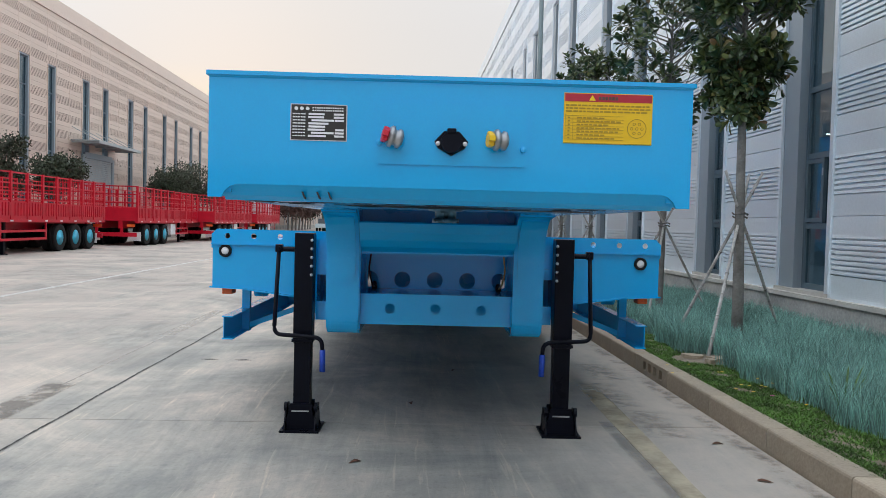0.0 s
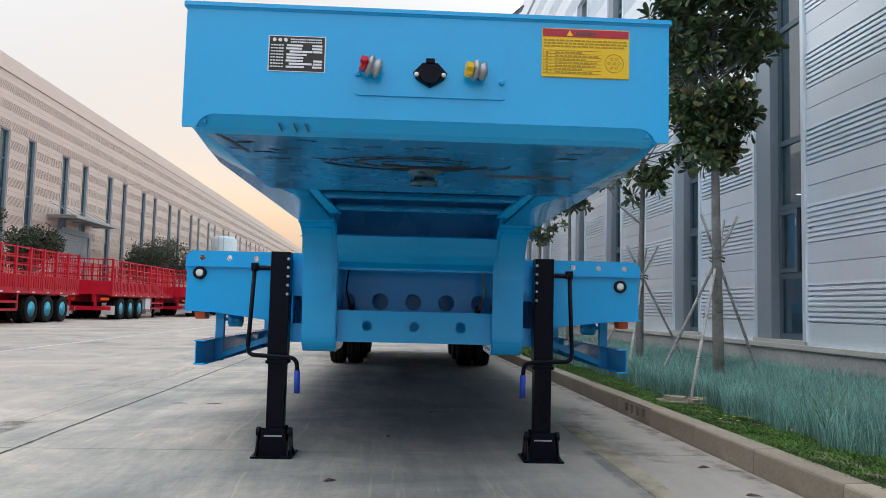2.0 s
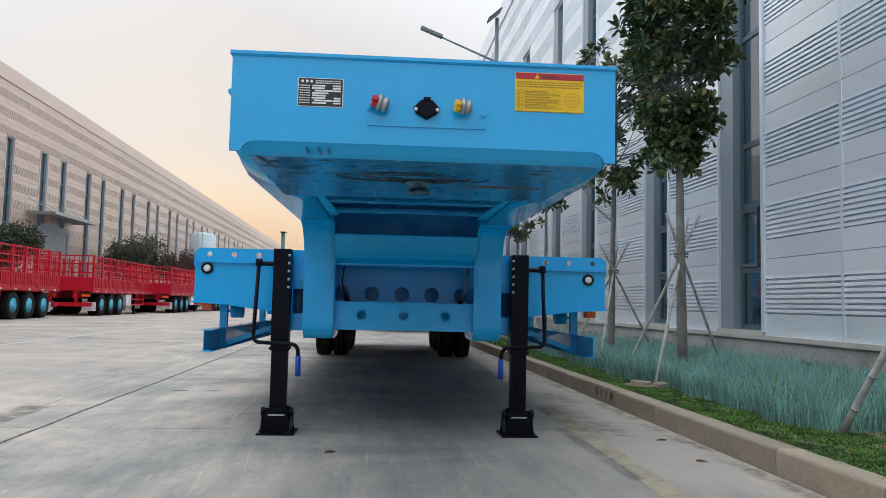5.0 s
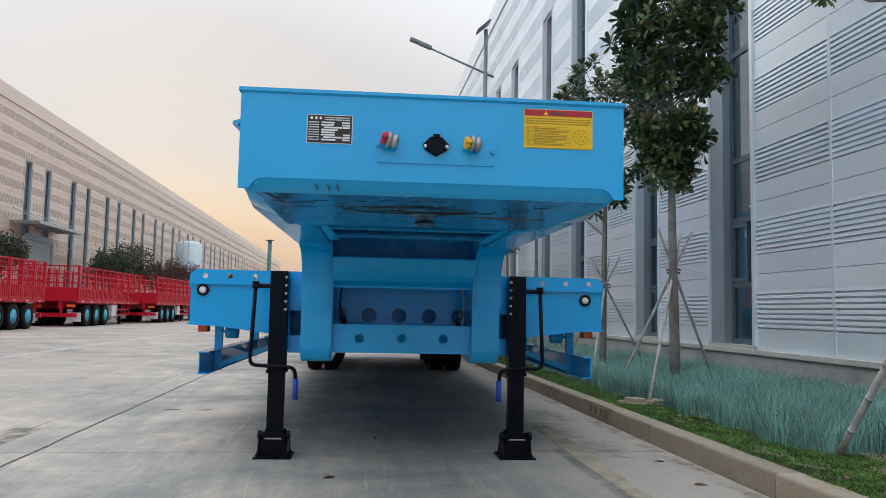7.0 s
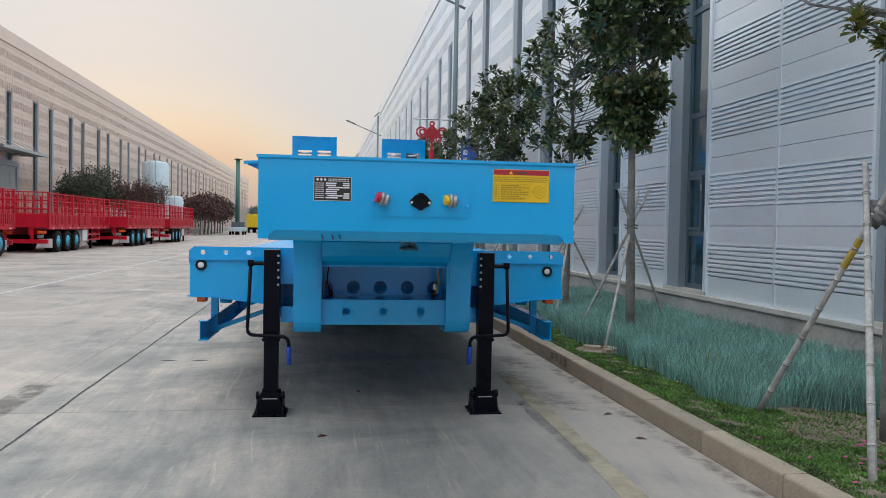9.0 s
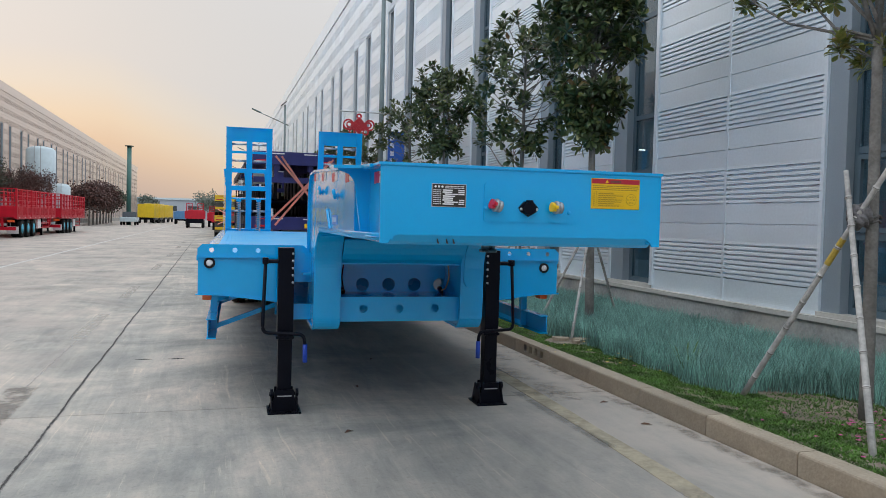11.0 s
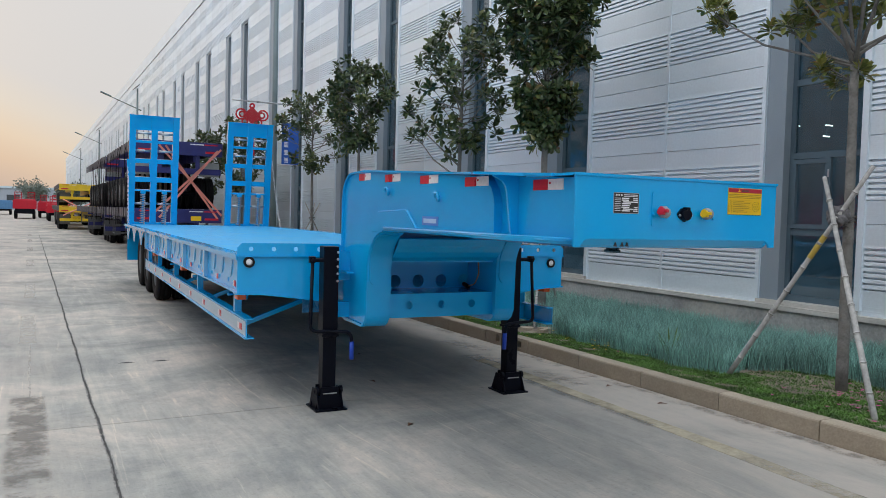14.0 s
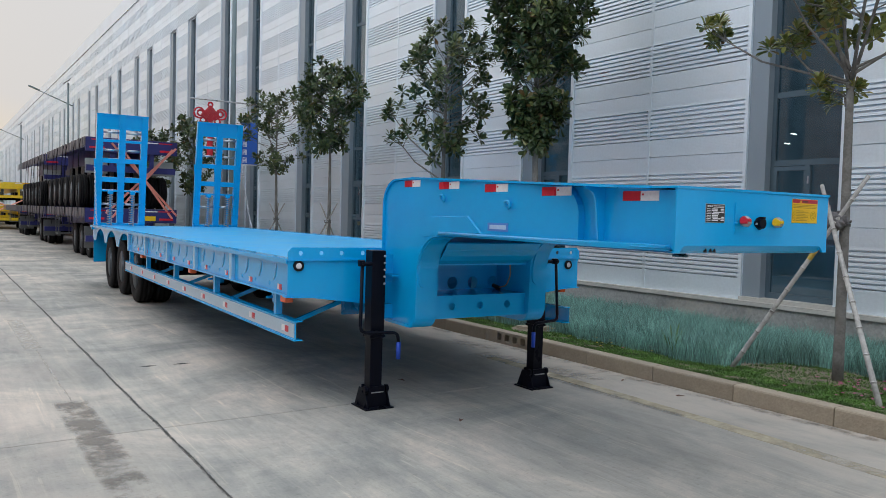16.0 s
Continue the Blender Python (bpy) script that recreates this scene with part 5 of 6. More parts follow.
# folding loading ramps, standing upright
def loading_ramp(u0):
    rp = new("loading_ramp"); rp.parent = trailer
    rp["label"] = "upright blue steel loading ramp with rungs and springs"
    rp.matrix_basis = pose(u0, 13.98, 1.08, 8.0, 0, 0)
    Hh = 2.27
    for u in (0.0, 0.415, 0.83):
        part("ramp_rail", boxes((u, u + 0.12, 0.0, 0.012, 0, Hh), (u, u + 0.012, 0.012, 0.10, 0, Hh), (u + 0.108, u + 0.12, 0.012, 0.10, 0, Hh)), M_BLUE, rp)
    part("ramp_toe", boxes((0.12, 0.415, 0.03, 0.04, 1.99, Hh), (0.535, 0.83, 0.03, 0.04, 1.99, Hh), (-0.004, 0.954, -0.006, 0.06, Hh, Hh + 0.02)), M_BLUE, rp)
    for z in [0.12 + 0.195 * q for q in range(11)]:
        for u in (0.0, 0.415, 0.83):
            part("grip_bar", boxes((u - 0.006, u + 0.126, -0.016, 0.0, z, z + 0.022)), M_BLUE, rp)
    for z, hgt in ((0.02, 0.10), (0.76, 0.035), (0.95, 0.10), (1.33, 0.09), (1.74, 0.05)):
        for p, q in ((0.12, 0.415), (0.535, 0.83)):
            part("rung", boxes((p, q, -0.02, 0.05, z, z + hgt)), M_BLUE, rp)
    for z in (0.50, 1.58, 1.93):
        for p, q in ((0.12, 0.415), (0.535, 0.83)):
            part("round_rung", one(rod, (p, 0.05, z), (q, 0.05, z), 0.022, 8), M_STEEL, rp, "worn bright round rung", True)
    for u in (0.27, 0.68):
        bm = bmesh.new()
        pts = [(u + 0.043 * math.cos(i * 0.9), -0.08 + 0.043 * math.sin(i * 0.9), 0.0 + i * 0.0068) for i in range(110)]
        tube(bm, pts, 0.0125, 6)
        part("spring", bm, M_SPRING, rp, "grey coil spring", True)
        bm = bmesh.new()
        box(bm, u - 0.05, u + 0.05, -0.11, 0.0, 0.72, 0.79, 0.01)
        rod(bm, (u, -0.08, 0.0), (u, -0.08, 0.80), 0.020, 8)
        part("spring_bracket", bm, M_BLUE, rp)
    for u in (0.0, 0.415, 0.83):
        part("rail_gusset", one(prism, [(u - 0.045, 1.40), (u + 0.001, 1.40), (u + 0.001, 1.03), (u - 0.012, 1.05)], "y", -0.006, 0.006), M_BLUE, rp)
    for u in (0.0, 0.95):
        part("hinge", one(rod, (u - 0.04, 0.03, 0.02), (u + 0.04, 0.03, 0.02), 0.04, 12), M_BLUE, rp)
    return rp
loading_ramp(-1.44); loading_ramp(0.49)
def chain(a, b, sag, nm="chain"):
    a, b = Vector(a), Vector(b)
    n = int((b - a).length / 0.045)
    bm = bmesh.new()
    for i in range(n):
        t = (i + 0.5) / n
        p = a.lerp(b, t) - Vector((0, 0, sag * 4 * t * (1 - t)))
        d = (b - a).normalized()
        q = d.to_track_quat("Z", "Y") @ Euler((0, 0, math.pi / 2 * (i % 2))).to_quaternion()
        ring = [p + q @ Vector((0.013 * math.cos(k * math.pi / 4), 0, 0.028 * math.sin(k * math.pi / 4))) for k in range(9)]
        tube(bm, ring, 0.0045, 4, cap=False)
    return part(nm, bm, M_STEEL, trailer, "hanging steel chain")
chain((-1.46, 13.82, 2.33), (-1.47, 13.4, 1.16), 0.05)
chain((1.45, 13.78, 2.58), (1.45, 13.0, 1.16), 0.12)

# ---------------------------------------------------------------- trees
def leaf(V, F, p, d, up, ln, w):
    """A folded leaf from p along d."""
    side = d.cross(up)
    side = side.normalized() if side.length > 1e-4 else Vector((1, 0, 0))
    nrm = side.cross(d).normalized()
    o = len(V)
    for f, g, dip in ((0.0, 0.06, 0.0), (0.38, 0.30, 0.0), (0.70, 0.47, 0.04), (0.90, 0.34, 0.09), (1.0, 0.0, 0.13)):
        c = p + d * ln * f - nrm * ln * dip
        if g:
            V.append(tuple(c + side * w * g + nrm * w * g * 0.3)); V.append(tuple(c)); V.append(tuple(c - side * w * g + nrm * w * g * 0.3))
        else:
            V.append(tuple(c))
    for k in range(3):
        q = o + 3 * k
        F.append((q, q + 1, q + 4, q + 3)); F.append((q + 1, q + 2, q + 5, q + 4))
    F.append((o + 9, o + 10, o + 12)); F.append((o + 10, o + 11, o + 12))

def rosette(V, F, p, axis, rnd, n, ln):
    for k in range(n):
        a, t = k * 2.4 + rnd.random(), 0.15 + 0.85 * k / n
        q = axis.to_track_quat("Z", "Y")
        d = q @ Vector((math.cos(a) * math.sin(t * 2.05), math.sin(a) * math.sin(t * 2.05), math.cos(t * 2.05)))
        leaf(V, F, p + d * 0.01 - axis * 0.05 * t, d.normalized(), axis, ln * (0.75 + 0.5 * rnd.random()), ln * 0.50)

def broadleaf(name, x, y, h_crown, top, rad, tips, seed, label, trunk_r=0.062, lean=(0, 0), bias=(0, 0), leafm=M_LEAF, ln=0.15, per=15, base=0.12, inner=0.5, stakes=True, extra=(), fork=None, full=1.0):
    """A young evergreen: straight trunk, rising limbs, leaves in rosettes at the twig ends."""
    rnd = random.Random(seed)
    t = thing(name, label, "tree", pose(x, y, base), group="young street trees" if stakes else "")
    H = top - base
    def axis(z):
        f = z / H
        return Vector((lean[0] * f + 0.03 * math.sin(3.1 * f + seed), lean[1] * f + 0.03 * math.cos(2.3 * f + seed), z))
    bm = bmesh.new()
    limbs = []
    if fork:
        # the trunk divides into rising limbs
        tube(bm, [axis(fork * i / 12) for i in range(13)], trunk_r, 12, trunk_r * 0.66)
        for k in range(4):
            a, hh = k * 1.57 + 0.6 + 0.3 * rnd.random(), 0.75 + 0.25 * rnd.random()
            e = Vector((math.cos(a) * 0.55, math.sin(a) * 0.55, fork + (H - fork) * hh))
            m = axis(fork).lerp(e, 0.45) + Vector((math.cos(a) * 0.06, math.sin(a) * 0.06, 0))
            limbs.append((axis(fork) - Vector((0, 0, 0.05)), m, e))
            tube(bm, limbs[-1], trunk_r * 0.36, 8, 0.008)
    else:
        tube(bm, [axis(H * i / 12 * 0.93) for i in range(13)], trunk_r, 10, 0.012)
    part("trunk", bm, M_BARK, t, "", True)
    lb, V, F = bmesh.new(), [], []
    zc0 = h_crown - base
    for i in range(tips):
        f = (i + 0.5) / tips
        z0 = zc0 + (H - zc0) * (f * 0.9) * 0.92
        ang = i * 2.399 + rnd.random() * 0.8
        prof = math.sin(math.pi * min(1, 0.03 + 0.88 * f)) ** 0.7
        r = rad * prof * (inner + (1.15 - inner) * rnd.random() ** 0.7)
        a = axis(max(0.3, z0 - (0.16 if f > 0.22 else 0.02)))
        e = axis(z0) + Vector((math.cos(ang) * r + bias[0] * f, math.sin(ang) * r + bias[1] * f, (0.10 if f > 0.22 else -0.22) + 0.30 * rnd.random()))
        if limbs:
            lo, mi, hi = min(limbs, key=lambda q: (q[2].xy - e.xy).length)
            w = max(0.0, min(1.0, (e.z - 0.15 - lo.z) / (hi.z - lo.z)))
            a = lo.lerp(mi, w * 2) if w < 0.5 else mi.lerp(hi, w * 2 - 1)
        m = a.lerp(e, 0.55) + Vector((0, 0, -0.04 - 0.05 * rnd.random()))
        tube(lb, [a, m, e], 0.013 if i % 3 == 0 else 0.007, 5, 0.004, cap=False)
        out = (e - a).normalized() * 0.6 + Vector((0, 0, 0.7))
        rosette(V, F, e, out.normalized(), rnd, per, ln)
        if rnd.random() < 0.75:
            e2 = m.lerp(e, 0.35 + 0.4 * rnd.random()) + Vector((rnd.uniform(-.12, .12), rnd.uniform(-.12, .12), 0.08))
            rosette(V, F, e2, (out + Vector((rnd.uniform(-.6, .6), rnd.uniform(-.6, .6), 0))).normalized(), rnd, per - 4, ln)
        if rnd.random() > full:
            continue
        e3 = e + Vector((rnd.uniform(-.10, .10), rnd.uniform(-.10, .10), rnd.uniform(-.14, -.02)))
        tube(lb, [m.lerp(e, 0.6), e3], 0.005, 4, 0.003, cap=False)
        rosette(V, F, e3, (out + Vector((rnd.uniform(-.9, .9), rnd.uniform(-.9, .9), -0.5))).normalized(), rnd, per - 3, ln * 0.95)
    for ex in extra:
        a, e = axis(ex[0]), Vector(ex[1])
        m = a.lerp(e, 0.6) + Vector((0, 0, -0.10))
        tube(lb, [a, m, e], 0.016, 6, 0.006, cap=False)
        for k in range(ex[2]):
            q = e + Vector((rnd.uniform(-.16, .16), rnd.uniform(-.2, .2), rnd.uniform(-.08, .12)))
            tube(lb, [m.lerp(e, 0.7), q], 0.006, 4, 0.003, cap=False)
            rosette(V, F, q, Vector((rnd.uniform(-.5, .5), rnd.uniform(-.5, .5), 0.8)).normalized(), rnd, per, ln)
    part("branchwork", lb, M_BARK, t)
    soup("crown", V, F, leafm, t, kind="")
    return t

M_TAPE = mat("dull_yellow_tape", (0.42, 0.30, 0.05), 0.5, var=0.2, scale=12)
def stakes(x, y, feet, zt, base=0.12, over=0.30, tops=None, tape=False, thick=0.018):
    """Bamboo props leaning on a trunk, tied with cloth."""
    for i_f, (fx, fy) in enumerate(feet):
        d = Vector((x - fx, y - fy, 0)).normalized()
        st = thing("bamboo_prop", "weathered bamboo pole propping a young tree", "tree prop", pose(fx, fy, base - 0.03), group="bamboo props")
        top = Vector((x - fx, y - fy, zt - base))
        top = top * (1 + over) if tops is None else Vector(tops[i_f]) - Vector((fx, fy, base - 0.03))
        bm = bmesh.new()
        n = 9
        pts = [top * (i / n) for i in range(n + 1)]
        tube(bm, pts, thick, 10, thick * 0.75)
        q = top.normalized()
        for p in pts[1:-1]:
            tube(bm, [p - q * 0.012, p, p + q * 0.012], thick * 1.03, 10)
        pole = part("pole", bm, M_BAMBOO, st, "", True)
        for p in pts[1:-1]:
            part("node_ring", one(tube, [p - q * 0.002, p + q * 0.002], thick * 1.05, 10), M_NODE, pole)
        if tape and i_f == 0:
            part("tape", one(tube, [top * 0.60, top * 0.65, top * 0.70], 0.0232, 10), M_TAPE, pole, "dull yellow tape wound round the pole")
    tie = thing("tree_tie", "grey cloth strip tied round trunk and props", "tie", pose(x, y, zt))
    bm = bmesh.new()
    for k in range(2):
        pts = [(0.072 * math.cos(a * 0.7) * (1 + 0.08 * k), 0.072 * math.sin(a * 0.7) * (1 + 0.08 * k), -0.06 + 0.035 * k + 0.01 * math.sin(a * 2)) for a in range(10)]
        tube(bm, pts, 0.008, 6)
    part("cloth", bm, mat("grey_cloth", (0.10, 0.095, 0.09), 0.9) if "grey_cloth" not in bpy.data.materials else bpy.data.materials["grey_cloth"], tie)

EDGE_Y, EDGE_X = (-3, 1.5, 2.6, 3.4, 4.08, 4.2, 4.5, 5.3, 6.3, 7.3, 8.4, 13), (3.2, 3.3, 3.6, 3.75, 3.65, 2.90, 2.80, 2.76, 2.84, 2.72, 2.75, 2.8)
LBL = "young evergreen tree with large glossy dark green leaves"
broadleaf("magnolia_tree", 3.45, 7.82, 2.74, 5.9, 0.61, 190, 3, LBL + " beside the window", ln=0.128, per=16, full=0.8)
stakes(3.45, 7.82, ((2.98, 8.40), (2.90, 7.18), (4.35, 8.6)), 1.55)
broadleaf("magnolia_tree", 3.42, 10.1, 2.70, 4.70, 0.82, 66, 5, LBL, ln=0.128, trunk_r=0.055, bias=(-0.05, -0.25), full=0.5, extra=((2.0, (-0.1, 1.35, 2.75), 5), (2.2, (-0.15, 1.6, 3.3), 6)))
stakes(3.42, 10.1, ((2.9, 10.7), (3.0, 9.4), (4.3, 10.6)), 1.45)
broadleaf("magnolia_tree", 3.50, 14.7, 3.05, 4.75, 0.72, 76, 7, LBL, ln=0.128, trunk_r=0.05)
stakes(3.50, 14.7, ((3.0, 15.2), (3.05, 14.1), (4.2, 14.9)), 1.4)
broadleaf("magnolia_tree", 3.62, 18.0, 2.75, 4.6, 0.90, 54, 9, LBL, ln=0.128, trunk_r=0.05, full=0.5)
stakes(3.62, 18.0, ((3.1, 18.5), (3.2, 17.4), (4.3, 18.2)), 1.4)
for i, y in enumerate((25.0, 30.5, 36.5, 43.0, 50.0, 57.0)):
    broadleaf("magnolia_tree", 3.5, y, 2.3, 4.6, 0.95, 60, 20 + i, "young evergreen street tree with dark leaves", ln=0.17, per=12, trunk_r=0.05)
broadleaf("magnolia_tree", 3.32, 3.35, 3.45, 5.6, 0.95, 52, 15, "thin young evergreen tree with sparse yellow-green leaf rosettes", ln=0.098, per=22, trunk_r=0.050, inner=0.6,
          extra=((2.58, (-0.02, 0.03, 2.66), 7), (2.72, (0.0, 1.50, 3.46), 8), (2.74, (-0.05, 0.62, 3.18), 8), (2.85, (0.2, -0.40, 3.22), 6), (2.80, (0.25, -0.75, 3.45), 6), (2.85, (0.05, 0.25, 3.45), 6), (2.8, (-0.35, 0.5, 3.75), 6)), leafm=M_LEAFYEL, fork=2.74)
stakes(3.32, 3.35, ((2.95, 4.20), (2.65, 2.59)), 1.62, tops=((3.27, 3.10, 2.01), (3.26, 3.52, 1.93)), tape=True, thick=0.024)
bundle = thing("cloth_bundle", "crumpled grey cloth padding tied at the crossed props", "cloth", pose(3.235, 3.36, 1.60))
bm = bmesh.new()
bmesh.ops.create_icosphere(bm, subdivisions=4, radius=1.0)
rb = random.Random(4)
for v in bm.verts:
    d = v.co.normalized()
    k = 1 + 0.16 * math.sin(7 * d.x + 5 * d.z) * math.sin(6 * d.y + 1) + 0.10 * math.sin(13 * d.z + 9 * d.x + 2) + 0.05 * math.sin(23 * d.y + 17 * d.x)
    v.co = Vector((d.x * 0.055, d.y * 0.10, d.z * 0.085)) * k
part("cloth_folds", bm, mat("crumpled_grey_cloth", (0.16, 0.155, 0.16), 0.9, var=0.4, scale=14), bundle, "", True)

# ---------------------------------------------------------------- planting
rng = np.random.default_rng(5)
def blades(name, n, xr, yr, hr, w, lean, material, label, keep=None, z0=0.13, parent=None):
    x, y = rng.uniform(*xr, n), rng.uniform(*yr, n)
    if keep is not None:
        k = keep(x, y)
        x, y = x[k], y[k]
    n = len(x)
    clump = 0.75 + 0.35 * np.sin(x * 9.1 + 1.7 * np.sin(y * 5.3)) * np.sin(y * 7.7 + x * 3)
    h = rng.uniform(*hr, n) * (0.7 + 0.5 * clump)
    a = rng.uniform(0, 2 * np.pi, n)
    dx, dy = np.cos(a) * h * lean * rng.uniform(0.2, 1, n), np.sin(a) * h * lean * rng.uniform(0.2, 1, n)
    b = rng.uniform(0, 2 * np.pi, n)
    wx, wy = np.cos(b) * w, np.sin(b) * w
    V = np.empty((n, 5, 3))
    V[:, 0] = np.c_[x - wx, y - wy, np.full(n, z0)]
    V[:, 1] = np.c_[x + wx, y + wy, np.full(n, z0)]
    V[:, 2] = np.c_[x + dx * 0.4 + wx * 0.8, y + dy * 0.4 + wy * 0.8, z0 + h * 0.6]
    V[:, 3] = np.c_[x + dx * 0.4 - wx * 0.8, y + dy * 0.4 - wy * 0.8, z0 + h * 0.6]
    V[:, 4] = np.c_[x + dx, y + dy, z0 + h * 0.97]
    i = np.arange(n) * 5
    quads = np.c_[i, i + 1, i + 2, i + 3].tolist()
    tris = np.c_[i + 3, i + 2, i + 4].tolist()
    return tagged(soup(name, V.reshape(-1, 3).tolist(), quads + tris, material), label, "grass" if "grass" in name else "ground cover", kind="stuff")
def edge(y):
    return np.interp(y, EDGE_Y, EDGE_X) + 0.05 * np.sin(y * 3.7 + 1) + 0.03 * np.sin(y * 9.1)
bare = lambda x, y: ((x - 3.32) / 0.42) ** 2 + ((y - 3.55) / 0.62) ** 2 < 1 + 0.4 * np.sin(9 * x + 7 * y)
rocks_here = lambda x, y: ((x - 2.85) / 0.35) ** 2 + ((y - 7.0) / 0.28) ** 2 < 1
blades("blue_grass", 165000, (2.65, 4.8), (-2, 13), (0.15, 0.285), 0.0026, 0.55, M_GRASS, "dense tufted blue-green grass in the planting bed", lambda x, y: (x > edge(y)) & ~bare(x, y) & ~rocks_here(x, y))
blades("blue_grass", 30000, (2.7, 4.8), (13, 60), (0.17, 0.30), 0.006, 0.55, M_GRASS, "dense tufted blue-green grass in the planting bed", lambda x, y: x > edge(y))
blades("clover_cover", 330000, (2.33, 3.8), (-2, 13), (0.004, 0.022), 0.0042, 1.8, M_MOSS, "low bright green ground cover along the kerb", lambda x, y: (x < edge(y) + 0.15) & (np.sin(x * 11 + 2 * np.sin(y * 3.1)) * np.sin(y * 6.7 + 3 * np.sin(x * 4)) + 0.6 * np.sin(x * 23 + y * 17) > rng.uniform(-1.5, 0.55, len(x))) & ~rocks_here(x, y) & ~(bare(x, y) & (rng.random(len(x)) < 0.72)))
blades("clover_cover", 12000, (2.40, 3.2), (13, 60), (0.04, 0.09), 0.014, 0.8, M_MOSS, "low bright green ground cover along the kerb", lambda x, y: x < edge(y) + 0.1)
V, F = [], []
rnd = random.Random(2)
for cx, cy, sp, n in ((3.15, 2.75, 0.28, 60), (2.95, 5.05, 0.12, 12), (3.3, 2.2, 0.3, 50)):
    for k in range(n):
        p = Vector((cx + rnd.gauss(0, sp), cy + rnd.gauss(0, sp), 0.15 + 0.05 * rnd.random()))
        for j in range(4):
            a = j * 1.57 + rnd.random()
            leaf(V, F, p, Vector((math.cos(a), math.sin(a), 0.4)).normalized(), Vector((0, 0, 1)), 0.018, 0.016)
tagged(soup("pink_flowers", V, F, M_PINK), "small pink flowers scattered in the bed", "flowers", kind="stuff")
V, F = [], []
for k in range(16):
    p = Vector((2.62 + rnd.gauss(0, 0.16), 6.0 + rnd.gauss(0, 0.5), 0.19))
    for j in range(5):
        a = j * 1.26
        leaf(V, F, p, Vector((math.cos(a), math.sin(a), 0.3)).normalized(), Vector((0, 0, 1)), 0.014, 0.012)
tagged(soup("yellow_flowers", V, F, M_YELLOW), "few small yellow flowers in the ground cover", "flowers", kind="stuff")
# one taller strap-leaved plant
V, F = [], []
for k in range(14):
    a = k * 2.4
    d = Vector((math.cos(a) * 0.28, math.sin(a) * 0.28, 1)).normalized()
    leaf(V, F, Vector((0.02 * math.cos(a), 0.02 * math.sin(a), 0)), d, Vector((0, 0, 1)), 0.20 + 0.20 * rnd.random(), 0.016)
pl = thing("iris_plant", "upright strap-leaved green plant in the bed", "plant", pose(2.87, 4.83, 0.12))
soup("strap_leaves", V, F, mat("strap_leaf", (0.07, 0.16, 0.03), 0.5, island=0.3), pl, kind="")
for i, (x, y, r) in enumerate(((2.72, 7.08, 0.10), (2.92, 6.95, 0.12), (2.80, 6.85, 0.07))):
    bm = bmesh.new()
    prism(bm, [(r * (1 + 0.25 * math.sin(3 * a + i)) * math.cos(a), 0.7 * r * (1 + 0.2 * math.cos(2 * a)) * math.sin(a)) for a in [k * 0.63 for k in range(10)]], "z", 0.0, 0.035)
    tagged(link("flat_stone", bm, M_KERB), "flat pale stone lying in the ground cover", "stone", group="flat stones").matrix_basis = pose(x, y, 0.13, 4, 3, 20 * i)
def dry_leaf(x, y, rz, z=0.004):
    V, F = [], []
    leaf(V, F, Vector((0, 0, 0.0)), Vector((1, 0, 0.15)).normalized(), Vector((0, 0, 1)), 0.085, 0.045)
    ob = soup("dry_leaf", V, F, M_DRYLEAF, kind="")
    tagged(ob, "curled dry brown leaf on the concrete", "leaf", group="dry leaves")
    ob.matrix_basis = pose(x, y, z - 0.002, 0, 4, rz)
for a in ((1.93, 4.66, 20), (1.98, 3.95, 150), (0.42, 6.9, 60), (-1.68, 24.9, 10), (0.05, 5.6, 100), (-0.3, 4.2, 45)):
    dry_leaf(*a)

# ---------------------------------------------------------------- street lamps, banner, knot
def street_lamp(y):
    t = thing("street_lamp", "tall grey-green steel street lamp with one long arm", "street lamp", pose(3.52, y, 0.12), group="street lamps")
    part("base_plate", boxes((-0.16, 0.16, -0.16, 0.16, 0, 0.03)), M_POLE, t)
    part("pole", one(tube, [(0, 0, 0.03), (0, 0, 4.5), (0, 0, 9.2)], 0.095, 14, 0.055), M_POLE, t, "", True)
    bm = bmesh.new()
    tube(bm, [(0.25, 0, 7.78), (0, 0, 7.88), (-1.0, 0, 8.28), (-1.75, 0, 8.58)], 0.04, 8, 0.025)
    part("arm", bm, M_POLE, t, "", True)
    part("lamp_head", one(box, -2.40, -1.72, -0.10, 0.10, -0.04, 0.05, 0.02, Matrix.Translation((0, 0, 7.92)) @ Matrix.Rotation(0, 4, "X") @ Matrix.Shear("XY", 4, (0.0, 0.0)) @ Matrix.Identity(4) @ Matrix.Rotation(radians(21), 4, "Y")), M_POLE, t)
    part("solar_panel", one(box, 0.02, 0.52, -0.22, 0.22, -0.02, 0.02, 0.005, Matrix.Translation((-0.28, 0, 9.1)) @ Matrix.Rotation(radians(-42), 4, "Y")), M_FRAME, t)
    return t
for y in (21.2, 53.5, 85.0, 117.0):
    street_lamp(y)
bk = thing("banner_bracket", "thin grey crossbar on the lamp pole", "bracket", pose(3.52, 21.05, 0))
part("bar", one(rod, (-1.25, 0, 4.60), (0.72, 0, 4.60), 0.022, 8), M_STEEL, bk)
part("lower_bar", one(rod, (0.05, 0, 2.86), (0.72, 0, 2.86), 0.018, 8), M_STEEL, bk)
bn = thing("banner", "blue cloth banner with white marks hung on a lamp pole", "banner", pose(3.52, 21.05, 0))
part("cloth", boxes((0.18, 0.68, -0.006, 0.006, 2.88, 4.08)), M_BANNER, bn)
rnd = random.Random(6)
